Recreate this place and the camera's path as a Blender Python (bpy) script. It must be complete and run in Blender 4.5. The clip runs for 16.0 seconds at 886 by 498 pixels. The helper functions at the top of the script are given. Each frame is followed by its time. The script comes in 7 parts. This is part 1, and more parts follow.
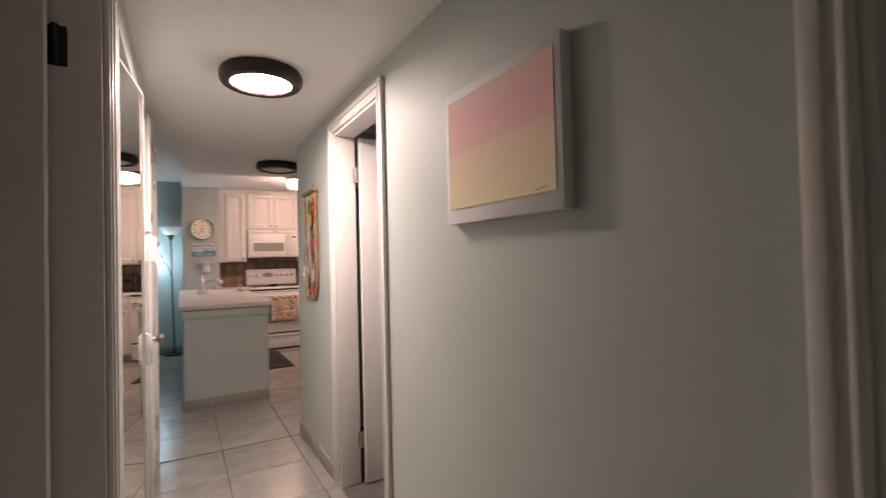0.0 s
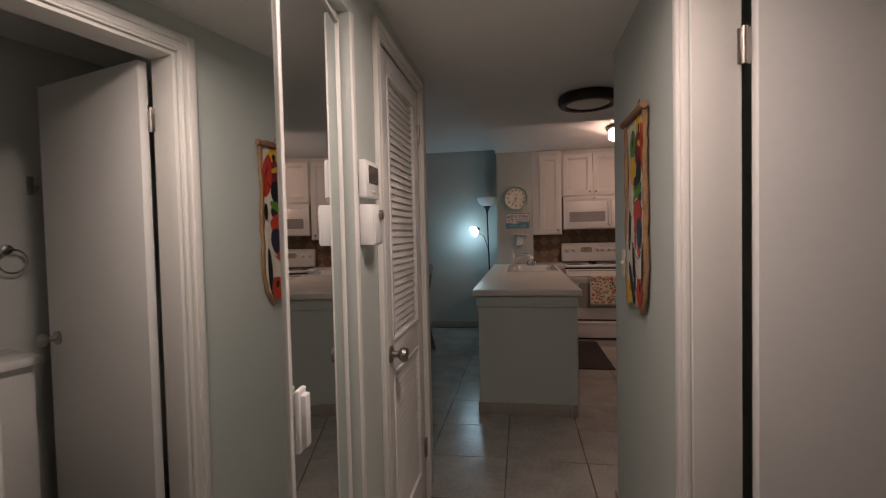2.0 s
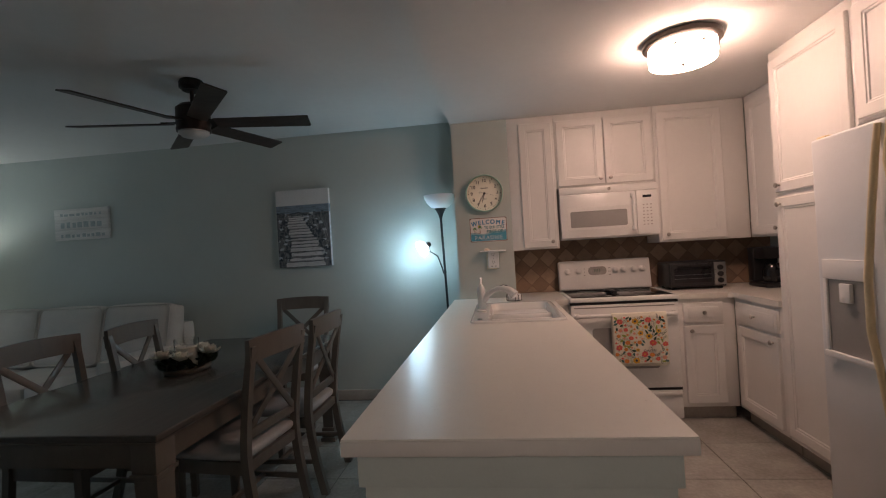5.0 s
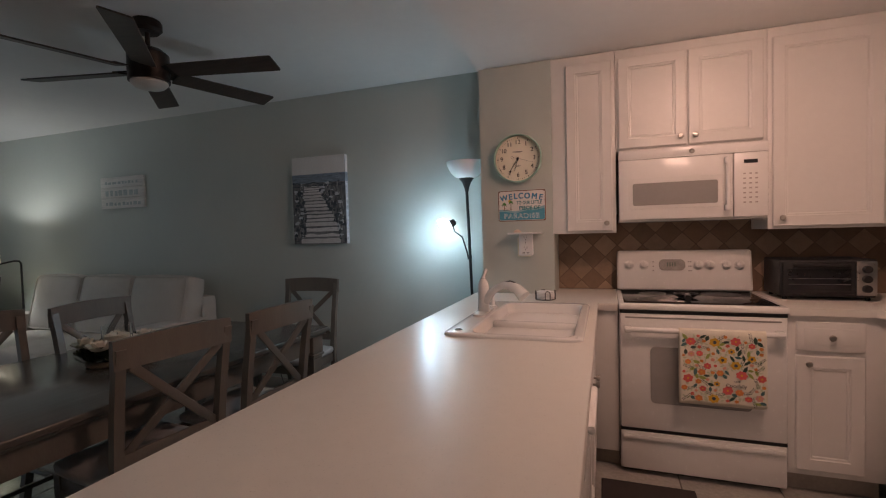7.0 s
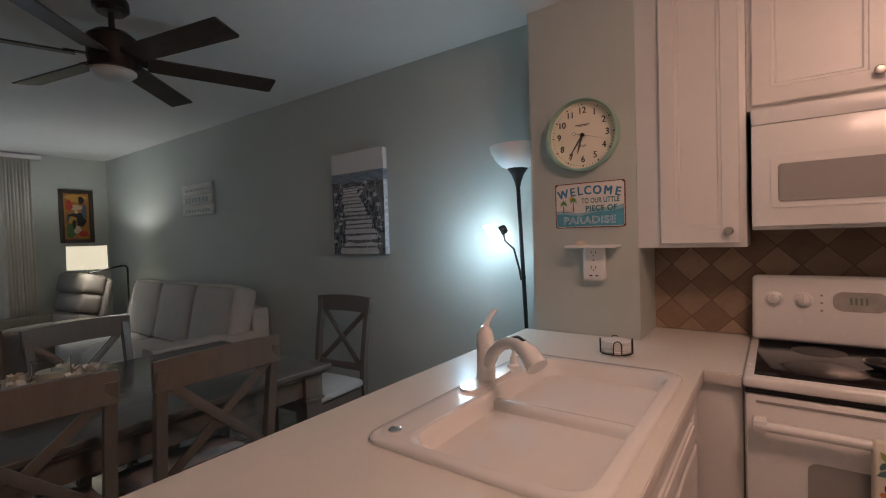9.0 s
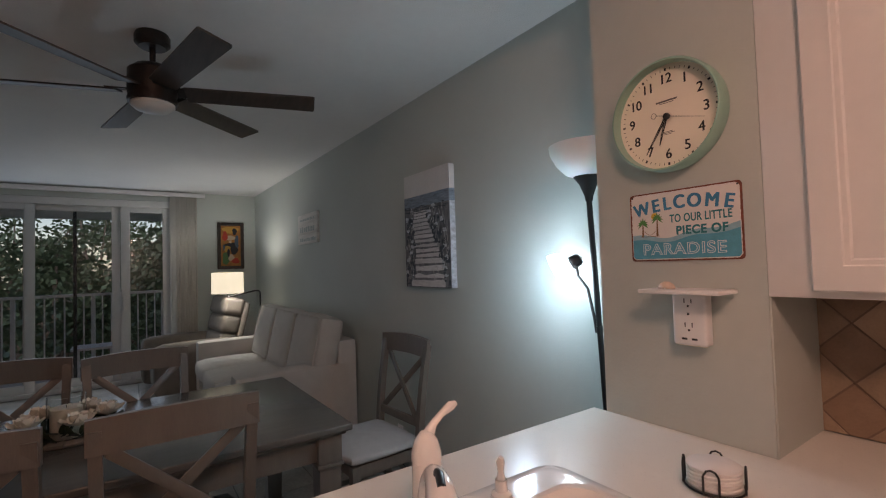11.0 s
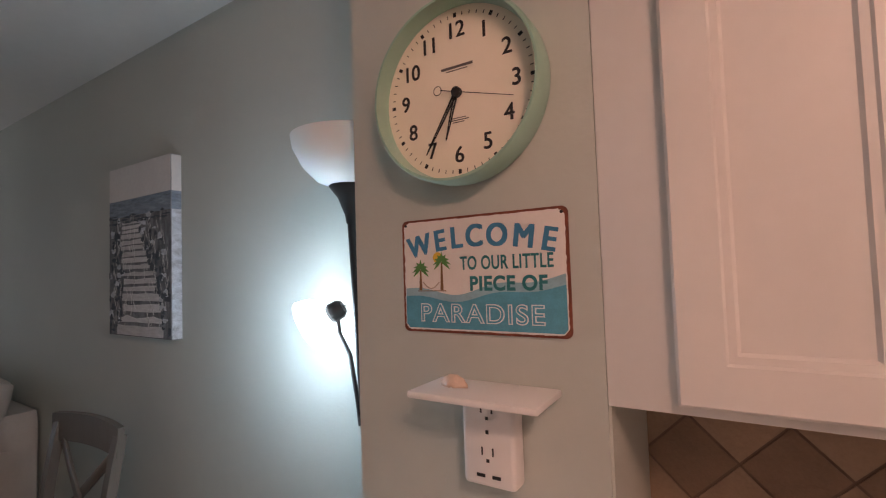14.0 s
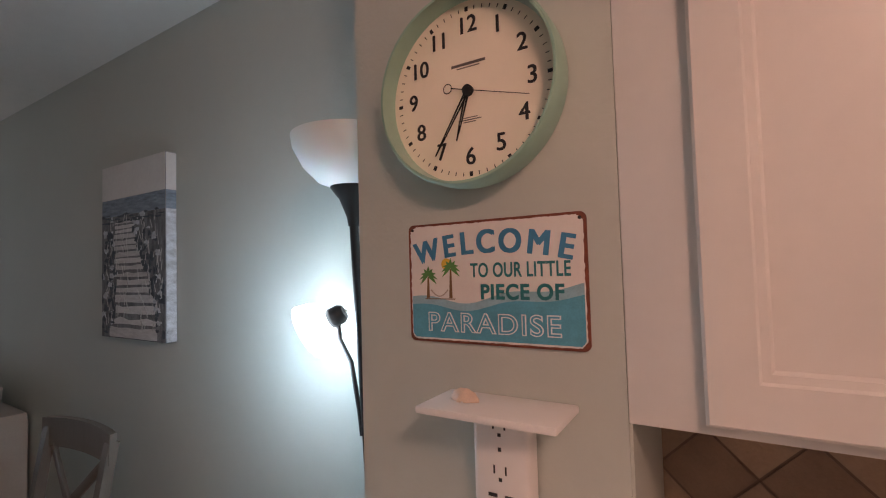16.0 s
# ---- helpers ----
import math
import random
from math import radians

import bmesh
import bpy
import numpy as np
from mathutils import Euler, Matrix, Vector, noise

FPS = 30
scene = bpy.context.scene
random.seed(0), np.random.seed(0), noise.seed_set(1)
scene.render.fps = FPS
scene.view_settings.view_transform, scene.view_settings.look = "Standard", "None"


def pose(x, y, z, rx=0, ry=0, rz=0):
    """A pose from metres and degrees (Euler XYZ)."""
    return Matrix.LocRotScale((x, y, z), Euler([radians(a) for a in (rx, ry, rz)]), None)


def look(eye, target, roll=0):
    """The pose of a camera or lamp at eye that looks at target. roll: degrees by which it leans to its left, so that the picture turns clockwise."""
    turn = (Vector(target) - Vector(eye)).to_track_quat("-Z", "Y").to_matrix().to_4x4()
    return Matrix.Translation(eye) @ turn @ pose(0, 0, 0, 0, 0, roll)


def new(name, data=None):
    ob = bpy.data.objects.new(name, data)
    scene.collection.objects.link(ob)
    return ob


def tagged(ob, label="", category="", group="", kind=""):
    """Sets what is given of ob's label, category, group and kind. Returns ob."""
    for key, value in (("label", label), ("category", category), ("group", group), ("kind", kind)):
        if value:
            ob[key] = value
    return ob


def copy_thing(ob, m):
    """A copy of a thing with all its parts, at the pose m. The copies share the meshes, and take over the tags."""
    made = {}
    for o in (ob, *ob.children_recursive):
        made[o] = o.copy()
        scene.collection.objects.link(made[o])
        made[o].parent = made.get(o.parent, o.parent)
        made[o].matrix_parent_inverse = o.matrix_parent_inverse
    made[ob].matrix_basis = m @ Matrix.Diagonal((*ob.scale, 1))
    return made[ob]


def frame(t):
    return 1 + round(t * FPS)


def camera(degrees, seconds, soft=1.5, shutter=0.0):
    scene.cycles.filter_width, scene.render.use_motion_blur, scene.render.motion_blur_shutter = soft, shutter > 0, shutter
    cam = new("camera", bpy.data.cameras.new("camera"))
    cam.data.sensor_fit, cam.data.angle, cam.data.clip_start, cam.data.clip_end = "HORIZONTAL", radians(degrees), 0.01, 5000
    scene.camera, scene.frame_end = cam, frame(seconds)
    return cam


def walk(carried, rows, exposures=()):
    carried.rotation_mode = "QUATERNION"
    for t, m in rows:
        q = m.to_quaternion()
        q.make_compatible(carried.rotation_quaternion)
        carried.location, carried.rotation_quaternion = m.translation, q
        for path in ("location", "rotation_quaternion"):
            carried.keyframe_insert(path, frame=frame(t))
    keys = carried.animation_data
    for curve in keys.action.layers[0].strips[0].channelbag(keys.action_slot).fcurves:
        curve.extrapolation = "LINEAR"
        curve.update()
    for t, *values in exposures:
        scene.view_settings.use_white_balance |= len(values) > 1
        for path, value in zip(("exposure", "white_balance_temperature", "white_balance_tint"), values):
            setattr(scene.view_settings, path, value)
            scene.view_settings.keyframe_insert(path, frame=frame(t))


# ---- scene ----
cam = camera(88.3, 16.0, soft=1.1, shutter=0.2)
METRES, EYE, TILT, LEAN, TURN = 7.2, 1.33, 0.0, 0.0, -29.5
ROWS = [
    (0.0, -0.0004, -0.0047, -0.0054, -0.4, 1.09, 1.4),
    (0.5, 0.0166, 0.0331, 0.0012, 19.92, 0.95, 1.91),
    (1.0, 0.0032, 0.076, -0.0026, 32.18, -0.04, 0.45),
    (1.5, -0.0186, 0.124, -0.0015, 35.62, -1.55, 1.29),
    (2.0, -0.0477, 0.1753, 0.0003, 39.26, -1.8, 1.34),
    (2.5, -0.0795, 0.2249, -0.001, 37.7, -1.25, 1.64),
    (3.0, -0.1076, 0.2746, -0.0009, 35.58, -0.97, 2.06),
    (3.5, -0.1325, 0.3272, 0.0022, 35.39, -0.29, 2.15),
    (4.0, -0.16, 0.3743, 0.0011, 34.92, 0.16, 2.55),
    (6.5, -0.2184, 0.5558, 0.0013, 44.37, -0.44, 3.07),
    (7.0, -0.2085, 0.5879, -0.0004, 49.01, -2.03, 1.51),
    (7.5, -0.2132, 0.6195, 0.001, 54.12, -2.32, 0.98),
    (8.0, -0.2259, 0.6516, 0.004, 58.6, -2.69, 1.36),
    (10.5, -0.2988, 0.7914, 0.008, 78.97, 1.45, 1.33),
    (11.0, -0.3073, 0.8044, 0.0097, 84.88, 1.95, 1.78),
    (11.5, -0.3208, 0.8062, 0.0109, 86.25, 3.05, 2.16),
    (12.0, -0.3366, 0.8111, 0.0132, 82.57, 3.51, 2.36),
    (12.5, -0.3497, 0.8224, 0.0164, 76.97, 3.64, 1.68),
    (13.0, -0.3664, 0.8393, 0.0204, 71.21, 3.91, 0.86),
    (13.5, -0.3776, 0.8486, 0.0225, 65.99, 3.46, 1.23),
    (14.0, -0.3837, 0.8538, 0.0234, 61.44, 2.56, 1.89),
    (14.5, -0.3864, 0.8584, 0.024, 59.55, 2.28, 2.11),
    (15.0, -0.386, 0.855, 0.0248, 60.46, 2.58, 2.23),
    (15.5, -0.3871, 0.8526, 0.0261, 61.27, 2.65, 2.06),
    (16.0, -0.3896, 0.8537, 0.0254, 60.94, 2.38, 1.64),
]
# seconds, stops, kelvin, tint
EXPOSURES = [
    (0.0, 0.92, 6450, 13),
    (0.5, 0.5, 6450, 13),
    (1.0, 0.32, 6450, 9),
    (1.6, -0.3, 6450, 9),
    (2.0, -0.52, 6450, 9),
    (2.5, -0.8, 6450, 10),
    (3.1, -0.5, 6500, 11),
    (3.6, -0.05, 6400, 9),
    (4.2, 0.16, 6250, 6),
    (7.0, 0.2, 6850, 17),
    (8.2, 0.1, 6850, 16),
    (10.5, 0.26, 7000, 20),
    (12.0, 0.55, 7150, 23),
    (13.0, 0.56, 7250, 25),
    (14.5, 0.54, 7200, 24),
    (16.0, 0.48, 7200, 24),
]
walk(cam, [(t, pose(0, 0, EYE, TILT, LEAN, TURN) @ pose(METRES * x, METRES * y, METRES * z, 90 + pitch, roll, yaw)) for t, x, y, z, yaw, pitch, roll in ROWS], EXPOSURES)

# ---- world and large lights ----
world = bpy.data.worlds.new("dusk_sky")
scene.world = world
world.use_nodes = True
wn = world.node_tree
sky = wn.nodes.new("ShaderNodeTexSky")
sky.sky_type, sky.sun_disc = "NISHITA", False
sky.sun_elevation, sky.sun_rotation = radians(40), radians(90)
wn.nodes["Background"].inputs["Strength"].default_value = 0.075
wn.links.new(sky.outputs["Color"], wn.nodes["Background"].inputs["Color"])


def lamp(name, kind, where, watts, rgb, size=0.1, aim=None, cone=90, blend=0.5):
    d = bpy.data.lights.new(name, kind)
    d.energy, d.color = watts, rgb
    if kind == "AREA":
        d.shape, d.size = "DISK", size
    else:
        d.shadow_soft_size = size
    if kind == "SPOT":
        d.spot_size, d.spot_blend = radians(cone), blend
    ob = new(name, d)
    ob.matrix_basis = look(where, aim) if aim else Matrix.Translation(where)
    return ob


HALLC, WARM, COOL, SOFT = (1.0, 0.79, 0.71), (1.0, 0.625, 0.485), (0.52, 0.80, 1.0), (0.88, 0.96, 1.0)
# unseen point light, set in the air before the shade to widen the glow
lamp("reading_bulb", "POINT", (-0.40, 7.405, 1.33), 4.6, COOL, 0.03)
lamp("shade_bulb", "POINT", (-5.083, 7.12, 1.30), 8.5, SOFT, 0.03)
veiled_sun = bpy.data.lights.new("veiled_sun", "SUN")
veiled_sun.energy, veiled_sun.angle, veiled_sun.color = 0.8, radians(25), (1.0, 0.97, 0.92)
new("veiled_sun", veiled_sun).matrix_basis = look((math.cos(radians(40)), 0, math.sin(radians(40))), (0, 0, 0))

window_sky = bpy.data.lights.new("window_sky", "AREA")
window_sky.shape, window_sky.size, window_sky.size_y, window_sky.energy, window_sky.color = "RECTANGLE", 2.3, 2.1, 6.5, (0.60, 0.80, 1.0)
new("window_sky", window_sky).matrix_basis = look((-6.19, 5.4, 1.2), (0, 5.4, 1.2))

# ---- materials ----


def surface(name, rgb, rough=0.5, metal=0.0, vary=0.06, scale=6.0, bump=0.0, bscale=150.0, rand=0.0, coat=0.0, stretch=(1, 1, 1), spec=0.5, emit=None, local=False):
    """A node material: colour that varies at two scales, roughness that follows, fine relief."""
    m = bpy.data.materials.new(name)
    m.use_nodes = True
    t = m.node_tree
    n, k = t.nodes, t.links
    b = n["Principled BSDF"]
    b.inputs["Metallic"].default_value, b.inputs["Roughness"].default_value = metal, rough
    b.inputs["Specular IOR Level"].default_value, b.inputs["Coat Weight"].default_value = spec, coat
    if local:
        place = n.new("ShaderNodeTexCoord").outputs["Object"]
    else:
        place = n.new("ShaderNodeNewGeometry").outputs["Position"]
    mp = n.new("ShaderNodeMapping")
    mp.inputs["Scale"].default_value = stretch
    k.new(place, mp.inputs["Vector"])
    big, fine = n.new("ShaderNodeTexNoise"), n.new("ShaderNodeTexNoise")
    big.inputs["Scale"].default_value, big.inputs["Detail"].default_value = scale, 5
    fine.inputs["Scale"].default_value, fine.inputs["Detail"].default_value = scale * 9, 4
    for o in (big, fine):
        k.new(mp.outputs["Vector"], o.inputs["Vector"])
    mix = n.new("ShaderNodeMath")
    mix.operation = "MULTIPLY_ADD"
    mix.inputs[1].default_value = 0.6
    k.new(big.outputs["Fac"], mix.inputs[0])
    half = n.new("ShaderNodeMath")
    half.operation = "MULTIPLY"
    half.inputs[1].default_value = 0.4
    k.new(fine.outputs["Fac"], half.inputs[0])
    k.new(half.outputs[0], mix.inputs[2])
    value = mix.outputs[0]
    if rand:
        info = n.new("ShaderNodeObjectInfo")
        add = n.new("ShaderNodeMath")
        add.operation = "MULTIPLY_ADD"
        add.inputs[1].default_value = rand
        k.new(info.outputs["Random"], add.inputs[0])
        k.new(value, add.inputs[2])
        value = add.outputs[0]
    ramp = n.new("ShaderNodeValToRGB")
    e = ramp.color_ramp.elements
    e[0].position, e[1].position = 0.3, 0.7 + rand
    e[0].color = (*[max(0, c * (1 - vary)) for c in rgb], 1)
    e[1].color = (*[min(1, c * (1 + vary)) for c in rgb], 1)
    k.new(value, ramp.inputs["Fac"])
    k.new(ramp.outputs["Color"], b.inputs["Base Color"])
    rr = n.new("ShaderNodeMapRange")
    rr.inputs["To Min"].default_value, rr.inputs["To Max"].default_value = max(0, rough - 0.07), min(1, rough + 0.07)
    k.new(fine.outputs["Fac"], rr.inputs["Value"])
    k.new(rr.outputs["Result"], b.inputs["Roughness"])
    if bump:
        relief = n.new("ShaderNodeTexNoise")
        relief.inputs["Scale"].default_value, relief.inputs["Detail"].default_value = bscale, 3
        k.new(mp.outputs["Vector"], relief.inputs["Vector"])
        bp = n.new("ShaderNodeBump")
        bp.inputs["Strength"].default_value, bp.inputs["Distance"].default_value = bump, 0.004
        k.new(relief.outputs["Fac"], bp.inputs["Height"])
        k.new(bp.outputs["Normal"], b.inputs["Normal"])
    if emit:
        b.inputs["Emission Color"].default_value, b.inputs["Emission Strength"].default_value = (*emit[0], 1), emit[1]
    return m


def glassy(name, rgb=(1, 1, 1), rough=0.0):
    m = bpy.data.materials.new(name)
    m.use_nodes = True
    b = m.node_tree.nodes["Principled BSDF"]
    b.inputs["Base Color"].default_value = (*rgb, 1)
    b.inputs["Roughness"].default_value, b.inputs["Transmission Weight"].default_value, b.inputs["IOR"].default_value = rough, 1.0, 1.1
    return m


# lighter than the hall paint, to make up for light missing in the side room
PALEP = surface("brightened_bathroom_paint", (0.74, 0.75, 0.72), 0.5, vary=0.03, scale=3, bump=0.12, bscale=110)
PAINT = surface("sage_wall_paint", (0.51, 0.553, 0.52), 0.6, vary=0.03, scale=2.5, bump=0.15, bscale=110)
CEIL = surface("ceiling_paint", (0.82, 0.82, 0.80), 0.85, vary=0.03, scale=2, bump=0.35, bscale=140)
TRIM = surface("white_gloss_trim", (0.78, 0.76, 0.72), 0.38, vary=0.03, scale=5, bump=0.06, bscale=60)
DOORP = surface("white_door_paint", (0.76, 0.75, 0.73), 0.42, vary=0.03, scale=4, bump=0.05, bscale=70)
CAB = surface("white_cabinet_paint", (0.74, 0.725, 0.70), 0.36, vary=0.025, scale=4, bump=0.05, bscale=60)
TILE = surface("grey_marbled_floor_tile", (0.36, 0.345, 0.315), 0.24, vary=0.32, scale=5.5, bump=0.05, bscale=40, rand=0.12)
GROUT = surface("grout", (0.13, 0.12, 0.11), 0.9, vary=0.2, scale=12, bump=0.3)
BASET = surface("tile_baseboard", (0.36, 0.32, 0.28), 0.35, vary=0.2, scale=8, rand=0.1)
COUNTER = surface("white_laminate", (0.74, 0.72, 0.665), 0.30, vary=0.02, scale=30, bump=0.02, bscale=300)
EDGE = surface("laminate_edge", (0.66, 0.62, 0.58), 0.35, vary=0.03, scale=20)
ENAMEL = surface("white_enamel", (0.80, 0.79, 0.77), 0.14, vary=0.015, scale=4, coat=0.3)
APPL = surface("white_appliance_enamel", (0.79, 0.78, 0.76), 0.25, vary=0.02, scale=5, bump=0.02, bscale=200)
FRIDGE = surface("pebbled_white_fridge_skin", (0.72, 0.74, 0.76), 0.35, vary=0.02, scale=5, bump=0.25, bscale=260)
CREAM = surface("yellowed_plastic", (0.72, 0.60, 0.38), 0.4, vary=0.08, scale=8)
IVORY = surface("ivory_plastic", (0.76, 0.70, 0.55), 0.35, vary=0.03)
PLASTIC = surface("white_plastic", (0.82, 0.81, 0.80), 0.35, vary=0.02)
BLACK = surface("black_plastic", (0.015, 0.015, 0.016), 0.4, vary=0.2)
BLACKGL = surface("black_glass", (0.014, 0.014, 0.016), 0.09, vary=0.1)
SMOKE = surface("grey_oven_window", (0.32, 0.31, 0.30), 0.15, vary=0.04)
STEEL = surface("brushed_nickel", (0.40, 0.375, 0.345), 0.36, metal=1.0, vary=0.08, scale=14)
CHROME = surface("chrome", (0.8, 0.8, 0.8), 0.08, metal=1.0, vary=0.03)
TINY = surface("toaster_steel", (0.42, 0.41, 0.40), 0.3, metal=1.0, vary=0.1)
BRONZE = surface("dark_bronze", (0.035, 0.026, 0.022), 0.4, metal=0.6, vary=0.2, scale=10)
WALNUT = surface("dark_walnut_blade", (0.045, 0.030, 0.022), 0.45, vary=0.45, scale=7, stretch=(1, 8, 1), local=True)
GREYWOOD = surface("weathered_grey_brown_wood", (0.150, 0.130, 0.110), 0.36, vary=0.14, scale=7, bump=0.12, bscale=50, stretch=(4, 4, 0.7), rand=0.05, local=True)
TABLEWOOD = surface("grey_brown_tabletop_wood", (0.105, 0.096, 0.085), 0.22, vary=0.1, scale=6, bump=0.08, bscale=40, stretch=(6, 0.6, 6), local=True)
SEATCL = surface("grey_seat_fabric", (0.42, 0.42, 0.42), 0.9, vary=0.08, scale=20, bump=0.4, bscale=500)
LINEN = surface("cream_linen", (0.60, 0.565, 0.52), 0.92, vary=0.06, scale=10, bump=0.5, bscale=480)
TAUPE = surface("taupe_leather", (0.20, 0.175, 0.15), 0.8, spec=0.2, vary=0.12, scale=9, bump=0.3, bscale=160)
SPLASH = surface("tumbled_stone_tile", (0.335, 0.24, 0.165), 0.55, vary=0.25, scale=22, bump=0.4, bscale=120, rand=0.45)
SPLASHD = surface("tumbled_stone_tile_dark", (0.225, 0.15, 0.10), 0.55, vary=0.25, scale=22, bump=0.4, bscale=120, rand=0.45)
SGROUT = surface("brown_grout", (0.19, 0.13, 0.095), 0.9, vary=0.2, scale=30)
MAT = surface("dark_kitchen_mat", (0.035, 0.026, 0.024), 0.85, vary=0.2, scale=20, bump=0.5, bscale=220)
PURE = surface("white_canvas", (0.80, 0.79, 0.78), 0.75, vary=0.02, scale=10, bump=0.3, bscale=420)
MINT = surface("mint_enamel", (0.31, 0.50, 0.41), 0.35, vary=0.04, scale=9)
FACE = surface("clock_paper", (0.80, 0.745, 0.62), 0.6, vary=0.02)
INK = surface("black_ink", (0.012, 0.012, 0.012), 0.5)
CURTAIN = surface("beige_vertical_blind_vinyl", (0.62, 0.60, 0.54), 0.7, vary=0.06, scale=5, bump=0.1)
LEAF = surface("dark_leaves", (0.085, 0.13, 0.075), 0.5, vary=0.5, scale=3, rand=0.2)
BARK = surface("bark", (0.10, 0.08, 0.06), 0.9, vary=0.3, scale=9, bump=0.6, bscale=30)
GRASS = surface("lawn", (0.05, 0.08, 0.03), 0.9, vary=0.4, scale=2, bump=0.5, bscale=20)
CONCRETE = surface("balcony_concrete", (0.40, 0.39, 0.37), 0.85, vary=0.12, scale=5, bump=0.3)
RAILW = surface("white_powder_coat", (0.75, 0.75, 0.74), 0.45, vary=0.03)
ALU = surface("white_aluminium", (0.68, 0.69, 0.68), 0.4, vary=0.03)
DRIFT = surface("driftwood", (0.30, 0.17, 0.085), 0.7, vary=0.35, scale=14, bump=0.5, bscale=60)
GLASS = glassy("clear_glass")
GLASS.node_tree.nodes["Principled BSDF"].inputs["IOR"].default_value = 1.42
CANDLEG = glassy("candle_glass", (0.95, 0.97, 0.96))
MIRROR = surface("mirror_silver", (0.86, 0.88, 0.87), 0.0, metal=1.0, vary=0.0)
MIRROR.node_tree.nodes["Principled BSDF"].inputs["Roughness"].default_value = 0.0
for link in list(MIRROR.node_tree.links):
    if link.to_socket.name == "Roughness":
        MIRROR.node_tree.links.remove(link)
GLOW = surface("lit_hall_diffuser", (0.9, 0.88, 0.85), 0.5, emit=(HALLC, 94.0))
KGLOW = surface("lit_kitchen_glass", (0.9, 0.88, 0.85), 0.4, emit=(WARM, 40.0))
KBASE = surface("lit_kitchen_glass_base", (0.9, 0.88, 0.85), 0.4, emit=(WARM, 30.0))
OFFGL = surface("unlit_frosted_diffuser", (0.62, 0.60, 0.57), 0.4, vary=0.02)
FROST = surface("frosted_white_plastic", (0.80, 0.80, 0.79), 0.45, vary=0.02)
FROST.node_tree.nodes["Principled BSDF"].inputs["Subsurface Weight"].default_value = 0.15
RGLOW = surface("lit_reading_shade", (0.9, 0.92, 0.95), 0.5, emit=((0.66, 0.88, 1.0), 12.0))
SHADE = surface("lit_linen_lampshade", (0.75, 0.70, 0.58), 0.8, vary=0.05, scale=14, emit=((0.98, 0.93, 0.70), 0.62))


def paint(name, rgb, rough=0.6, vary=0.08, scale=14):
    return surface(name, rgb, rough, vary=vary, scale=scale, bump=0.15, bscale=200)


# ---- mesh helpers ----
ROOT = {}


def box(bm, x0, x1, y0, y1, z0, z1, bevel=0.0, seg=2, m=None):
    """A block between two corners, with rounded edges."""
    made = bmesh.ops.create_cube(bm, size=1)["verts"]
    bmesh.ops.transform(bm, verts=made, matrix=Matrix.Translation(((x0 + x1) / 2, (y0 + y1) / 2, (z0 + z1) / 2)) @ Matrix.Diagonal((abs(x1 - x0), abs(y1 - y0), abs(z1 - z0), 1)))
    if bevel:
        edges = list({e for v in made for e in v.link_edges})
        out = bmesh.ops.bevel(bm, geom=edges, offset=bevel, segments=seg, affect="EDGES", profile=0.5)
        made = list({v for f in out["faces"] for v in f.verts} | {v for v in made if v.is_valid})
    if m is not None:
        bmesh.ops.transform(bm, verts=made, matrix=m)
    return bm


def blocks(*specs, bevel=0.0, seg=2):
    bm = bmesh.new()
    for s in specs:
        box(bm, *s, bevel=bevel, seg=seg)
    return bm


def tube(bm, points, radius, sides=10, caps=True):
    """A round bar along a line of points; radius may be a list."""
    pts = [Vector(p) for p in points]
    rs = radius if isinstance(radius, (list, tuple)) else [radius] * len(pts)
    rings, up = [], None
    for i, p in enumerate(pts):
        d = (pts[min(i + 1, len(pts) - 1)] - pts[max(i - 1, 0)]).normalized()
        if up is None:
            up = d.orthogonal().normalized()
        up = (up - d * up.dot(d)).normalized()
        side = d.cross(up)
        rings.append([bm.verts.new(p + rs[i] * (math.cos(a) * up + math.sin(a) * side)) for a in [2 * math.pi * j / sides for j in range(sides)]])
    for a, b in zip(rings, rings[1:]):
        for j in range(sides):
            bm.faces.new((a[j], a[(j + 1) % sides], b[(j + 1) % sides], b[j]))
    if caps:
        bm.faces.new(list(reversed(rings[0])))
        bm.faces.new(rings[-1])
    return bm


def lathe(bm, profile, centre=(0, 0, 0), sides=32, m=None):
    """A turned body: profile of (radius, height)."""
    rings, made = [], []
    for r, z in profile:
        if r < 1e-5:
            ring = [bm.verts.new((0, 0, z))]
        else:
            ring = [bm.verts.new((r * math.cos(2 * math.pi * j / sides), r * math.sin(2 * math.pi * j / sides), z)) for j in range(sides)]
        rings.append(ring)
        made += ring
    for a, b in zip(rings, rings[1:]):
        for j in range(sides):
            q = (j + 1) % sides
            if len(a) == 1 and len(b) > 1:
                bm.faces.new((a[0], b[q], b[j]))
            elif len(b) == 1 and len(a) > 1:
                bm.faces.new((a[j], a[q], b[0]))
            elif len(a) > 1:
                bm.faces.new((a[j], a[q], b[q], b[j]))
    bmesh.ops.transform(bm, verts=made, matrix=Matrix.Translation(centre) @ (m or Matrix()))
    return bm


def prism(bm, outline, z0, z1, m=None):
    """A flat outline pushed up from z0 to z1."""
    lo = [bm.verts.new((x, y, z0)) for x, y in outline]
    hi = [bm.verts.new((x, y, z1)) for x, y in outline]
    bm.faces.new(list(reversed(lo)))
    bm.faces.new(hi)
    for i in range(len(lo)):
        j = (i + 1) % len(lo)
        bm.faces.new((lo[i], lo[j], hi[j], hi[i]))
    if m is not None:
        bmesh.ops.transform(bm, verts=lo + hi, matrix=m)
    return bm


